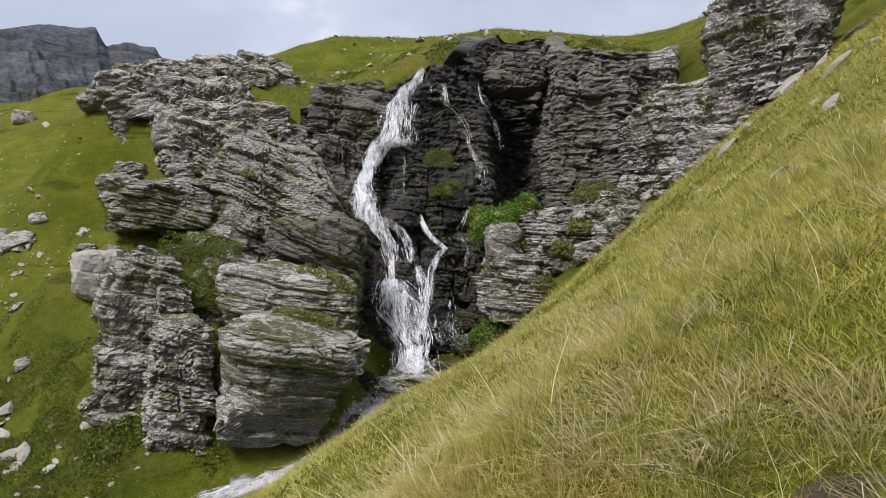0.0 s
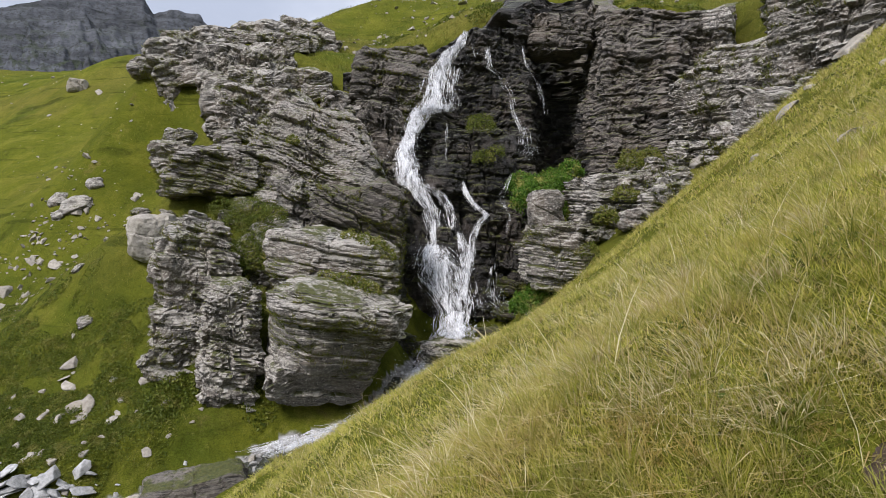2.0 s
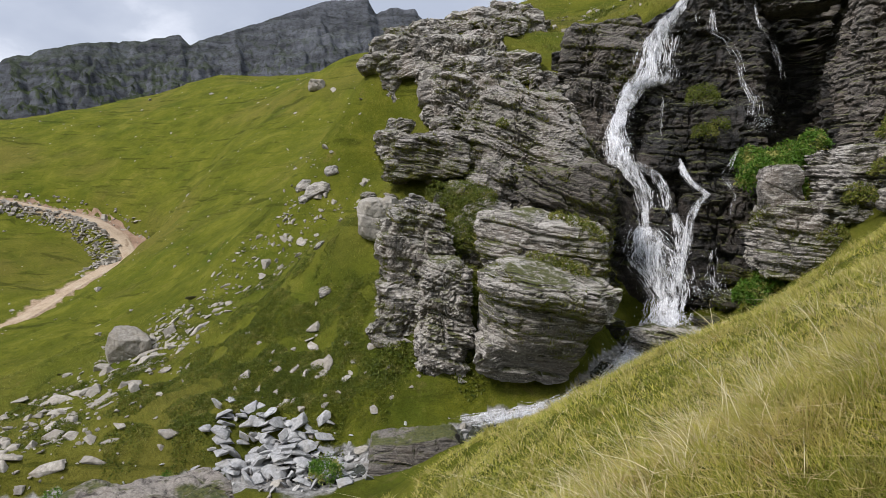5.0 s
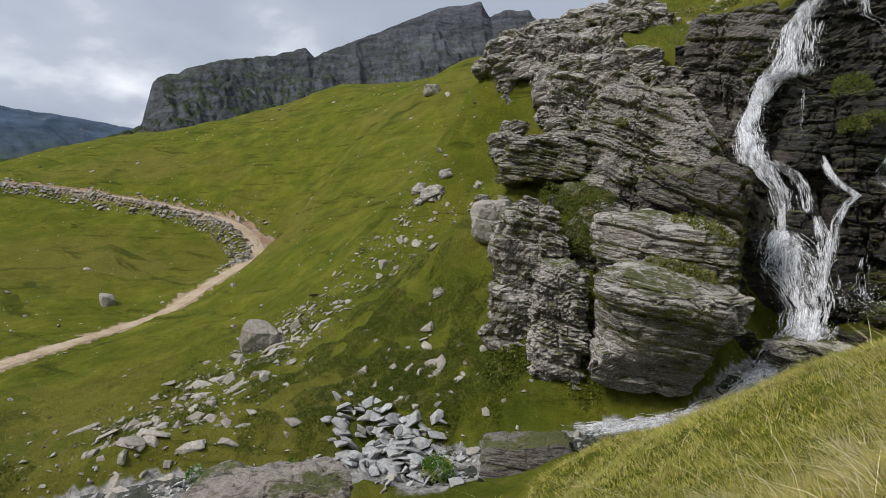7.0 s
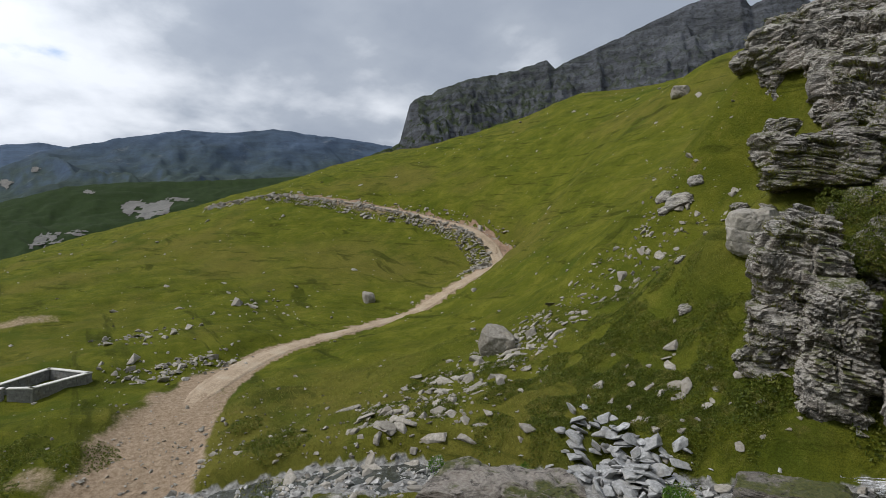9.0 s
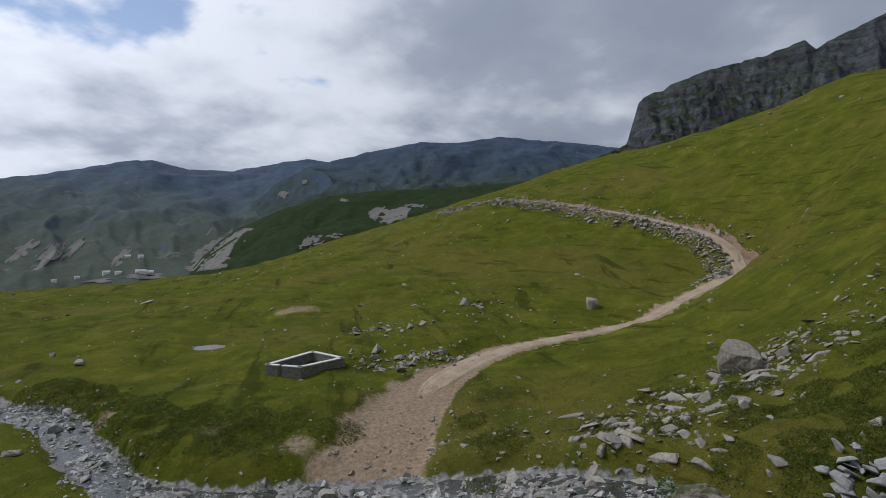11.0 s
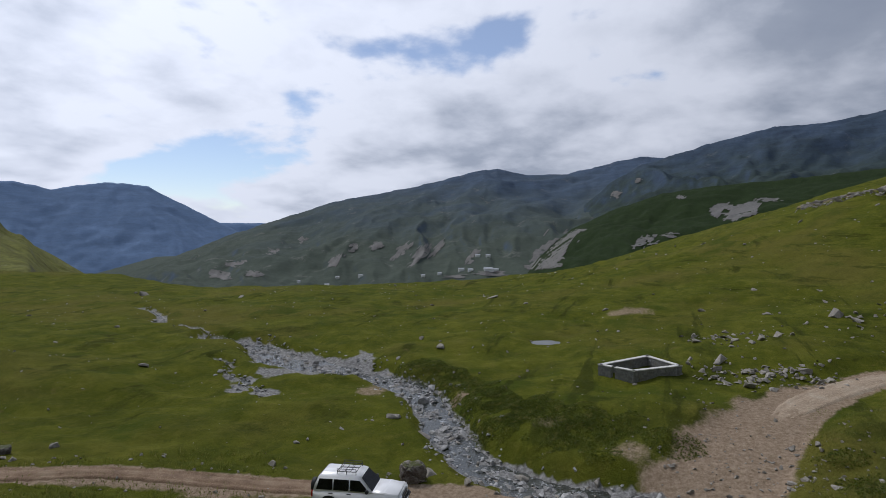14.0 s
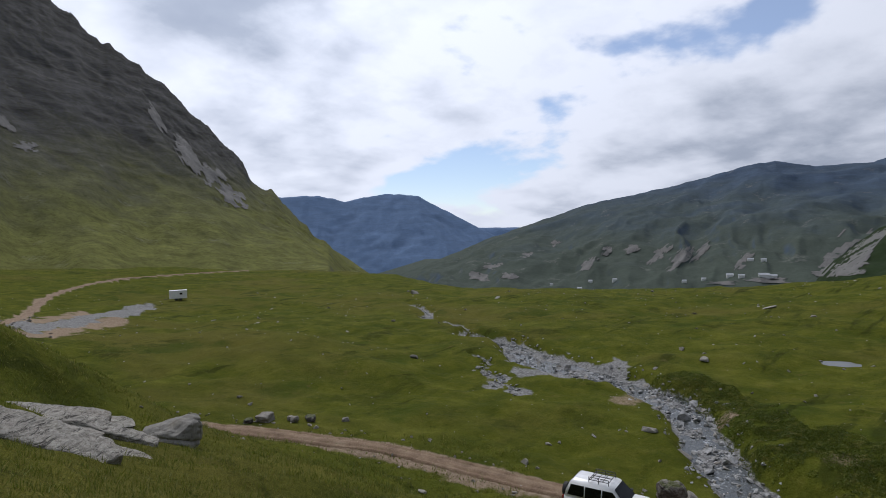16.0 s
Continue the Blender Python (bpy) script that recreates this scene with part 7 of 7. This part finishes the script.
def pen(corners, high, gate):
    """A low stone pen: walls of courses with pale caps; one wall has a gap."""
    ob = tagged(new("stone_pen"), "roofless grey stone pen with pale capped walls", "pen")
    n = len(corners)
    z = min(h1(x, y) for x, y in corners) - 0.25
    for i in range(n):
        a, b = Vector((*corners[i], 0)), Vector((*corners[(i + 1) % n], 0))
        d = (b - a).normalized()
        runs = [(0.0, (b - a).length)]
        if i == gate:
            runs = [(0.0, (b - a).length * 0.30), ((b - a).length * 0.52, (b - a).length)]
        for s0, s1 in runs:
            p, q = a + d * s0, a + d * s1
            mid = (p + q) / 2
            rot = math.atan2(d.y, d.x)
            bm = box_bm(-(s1 - s0) / 2 - 0.14, (s1 - s0) / 2 + 0.14, -0.16, 0.16, 0, high + 0.25)
            w = part("wall", bm, M_WALLSTONE, ob)
            w.matrix_world = Matrix.Translation((mid.x, mid.y, z)) @ Matrix.Rotation(rot, 4, "Z")
            cap = part("cap", box_bm(-(s1 - s0) / 2 - 0.18, (s1 - s0) / 2 + 0.18, -0.21, 0.21, high + 0.25, high + 0.33, 0.015), M_CAP, ob, "pale cement cap")
            cap.matrix_world = w.matrix_world
            # courses of stones on both faces
            rng = np.random.default_rng(i)
            bm = bmesh.new()
            for side in (-1, 1):
                zz = 0.05
                while zz < high + 0.15:
                    hh = rng.uniform(0.14, 0.24)
                    xx = -(s1 - s0) / 2
                    while xx < (s1 - s0) / 2 - 0.1:
                        ww = rng.uniform(0.22, 0.5)
                        bmesh.ops.create_cube(bm, size=1, matrix=Matrix.Translation((min(xx + ww / 2, (s1 - s0) / 2), side * 0.16, zz + hh / 2)) @ Matrix.Diagonal((ww * 0.92, rng.uniform(0.04, 0.09), hh * 0.9, 1)))
                        xx += ww
                    zz += hh
            f = part("facing", bm, M_WALLSTONE, ob, "rough stone facing")
            f["kind"] = "stuff"
            f.matrix_world = w.matrix_world
    return ob


pen([(-51.2, -4.1), (-49.9, -1.5), (-52.7, 2.0), (-55.6, -0.5)], 0.95, 0)

# ---- pond ----

def pond(cx, cy, rx, ry):
    bm = bmesh.new()
    c = bm.verts.new((0, 0, 0))
    ring = []
    for k in range(48):
        a = k / 48 * 2 * math.pi
        f = 1 + 0.22 * noise.noise((math.cos(a) * 1.7, math.sin(a) * 1.7, 4.2))
        ring.append(bm.verts.new((math.cos(a) * rx * f, math.sin(a) * ry * f, 0)))
    for k in range(48):
        bm.faces.new((c, ring[k], ring[(k + 1) % 48]))
    me = bpy.data.meshes.new("pond")
    bm.to_mesh(me)
    bm.free()
    me.materials.append(M_POND)
    ob = new("pond", me)
    ob.location = (cx, cy, POND_Z - 0.03)
    return tagged(ob, "small shallow pond reflecting the grey sky", "pond", kind="structure")


M_POND = plain("pond_water", (0.07, 0.075, 0.065), 0.28, 0, 0.3, 0.8)
pond(*POND, 1.7, 2.2)

# ---- far settlements and the white trailer ----
M_WHITE = plain("white_wall", (0.78, 0.78, 0.76), 0.7, 0, 0.06, 1)
M_TIN = plain("grey_tin_roof", (0.4, 0.41, 0.42), 0.5, 0.2, 0.1, 1)


def hut(x, y, z, w, d, h, turn):
    ob = tagged(new("hut"), "small white hut with a pitched tin roof", "hut", "huts across the valley")
    part("wall", box_bm(-w / 2, w / 2, -d / 2, d / 2, -4, h), M_WHITE, ob)
    bm = bmesh.new()
    v = [bm.verts.new(p) for p in ((-w / 2 - 0.3, -d / 2 - 0.3, h), (w / 2 + 0.3, -d / 2 - 0.3, h), (w / 2 + 0.3, d / 2 + 0.3, h), (-w / 2 - 0.3, d / 2 + 0.3, h), (-w / 2 - 0.3, 0, h + d * 0.3), (w / 2 + 0.3, 0, h + d * 0.3))]
    for f in ((0, 1, 5, 4), (2, 3, 4, 5), (0, 4, 3), (1, 2, 5), (0, 3, 2, 1)):
        bm.faces.new([v[i] for i in f])
    part("roof", bm, M_TIN, ob, "grey pitched roof")
    for sx in (-0.25, 0.25):
        part("window", box_bm(w * sx - 0.5, w * sx + 0.5, d / 2, d / 2 + 0.05, h * 0.4, h * 0.75), M_GLASS, ob)
    ob.matrix_world = pose(x, y, z, 0, 0, turn)
    return ob


def surface(ob):
    me = ob.data
    return BVHTree.FromPolygons([tuple(v.co) for v in me.vertices], [tuple(q.vertices) for q in me.polygons])


FAR_SLOPES = [surface(VALLEY_NEAR), surface(VALLEY_FAR), surface(VALLEY_HILL), surface(SCREE_SIDE)]


def on_slope(az, el):
    """Where the far slopes lie in that direction."""
    d = Vector((-math.sin(radians(az)) * math.cos(radians(el)), math.cos(radians(az)) * math.cos(radians(el)), math.sin(radians(el))))
    hits = [t.ray_cast(Vector((0, 0, 1.6)), d) for t in FAR_SLOPES]
    hits = [h for h in hits if h[0] is not None]
    return min(hits, key=lambda h: h[3])[0] if hits else None


for az, el, w in ((107.5, -4.75, 9), (106.6, -4.8, 8), (104.9, -4.75, 13), (104.2, -4.8, 9), (105.9, -3.4, 8), (104.9, -3.4, 7), (117.2, -5.2, 7), (119.4, -5.3, 6), (120.4, -6.0, 7), (111.2, -5.3, 6), (109.6, -5.1, 6), (123.0, -5.6, 5)):
    p = on_slope(az, el)
    if p is not None:
        hut(p.x, p.y, p.z - 0.5, w, w * 0.7, 3.2, az + 8)
M_SCAR = dirt_material("pale_eroded_rock", (0.065, 0.064, 0.06), (0.105, 0.1, 0.092), (0.125, 0.12, 0.11), 0.06)


def far_scar(az, el, wide, high, shear, seed):
    """Bare eroded ground on a far slope: a ragged sheet laid on it; sizes in degrees as seen from the hill."""
    nu, nv = 30, 20
    keep, spots = {}, {}
    for i in range(nu):
        for j in range(nv):
            u, v = i / (nu - 1) * 2 - 1, j / (nv - 1) * 2 - 1
            p = on_slope(az - (u * wide + shear * v * high) / 2, el + v * high / 2)
            n = noise.noise((u * 1.6 + seed, v * 1.6, seed)) + 0.6 * noise.noise((u * 4 + seed, v * 4, 3.0)) + 0.4 * noise.noise((u * 9 + seed, v * 7, 7.0))
            if p is not None and u * u + v * v + 1.1 * n < 0.72:
                spots[i, j] = p * 0.997
    verts, faces = [], []
    for k, p in spots.items():
        keep[k] = len(verts)
        verts.append(p)
    for i in range(nu - 1):
        for j in range(nv - 1):
            q = [(i, j), (i, j + 1), (i + 1, j + 1), (i + 1, j)]
            if all(k in keep for k in q):
                pts = [spots[k] for k in q]
                if max((a - b).length for a in pts for b in pts) < 40:
                    faces.append([keep[k] for k in q])
    if len(faces) > 4:
        tagged(mesh_ob("far_scar", verts, faces, M_SCAR), "pale eroded rock scar on the far slope", "rock", kind="structure")


for k, (az, el, w, h, sh) in enumerate(((83.3, 0.6, 4.4, 2.2, 0.8), (80.6, 1.6, 2.4, 0.5, 0), (90.5, -2.1, 2.4, 1.7, 0.6), (88.3, -1.4, 2.2, 0.6, 0.2), (98.6, -2.6, 4.2, 4.0, 0.75), (99.4, -4.0, 4.0, 1.6, 0.8), (111.6, -3.2, 1.7, 2.4, 0.8), (113.2, -2.7, 1.4, 2.0, 0.8), (115.6, -2.3, 1.8, 0.9, 0.4), (118.0, -2.4, 1.2, 1.0, 0.4),
                                      (119.5, -3.6, 1.4, 1.6, 0.7), (109.8, -2.6, 1.0, 2.0, 0.8), (106.4, -3.3, 1.2, 1.8, 0.7), (104.2, -5.0, 4.6, 0.5, 0), (108.0, -5.3, 3.0, 0.4, 0), (122.5, -1.6, 1.2, 0.7, 0.2), (125.4, -2.6, 1.6, 0.7, -0.4), (128.6, -3.6, 2.4, 0.8, -0.6), (127.0, -4.6, 2.0, 0.8, -0.6), (130.0, -4.6, 2.2, 1.0, -0.6), (87.4, 2.0, 1.0, 0.5, 0), (93.0, 2.4, 1.2, 0.9, 0.3), (91.0, 3.6, 0.8, 0.6, 0.3), (156.3, 7.4, 1.8, 4.0, -0.5), (154.2, 5.2, 2.2, 3.4, -0.7), (152.6, 3.4, 2.2, 2.6, -0.7), (169.4, 9.0, 1.2, 1.8, -0.7), (168.0, 7.4, 1.8, 0.9, -0.8), (158.6, 10.2, 0.9, 3.0, -0.5))):
    far_scar(az, el, w, h, sh, 3.7 * k + 1.3)


def trailer(m):
    ob = tagged(new("white_trailer"), "white box trailer standing beside the far track", "trailer")
    part("box", box_bm(-1.9, 1.9, -1.0, 1.0, 0.5, 2.3, 0.06), M_WHITE, ob, "white box body")
    part("roof", box_bm(-1.94, 1.94, -1.04, 1.04, 2.3, 2.38, 0.02), M_WHITE, ob)
    part("window", box_bm(-0.9, -0.3, 1.0, 1.03, 1.4, 1.8), M_GLASS, ob, "dark window")
    for x in (-0.45, 0.45):
        for sy in (-0.85, 0.85):
            part("wheel", rod_bm((x, sy - 0.1, 0.33), (x, sy + 0.1, 0.33), 0.33, 16), M_RUBBER, ob)
    part("drawbar", rod_bm((1.9, 0, 0.5), (3.0, 0, 0.4), 0.05), M_TRIM, ob)
    ob.matrix_world = m
    return ob


trailer(pose(-58.4, -139.2, h1(-58.4, -139.2), 0, 0, -22))

ledge_tufts(("rock_outcrop", "rock_slab", "split_boulder", "rock_pillar", "rock_buttress", "rock_tower", "rock_block"), 34.0, 51)
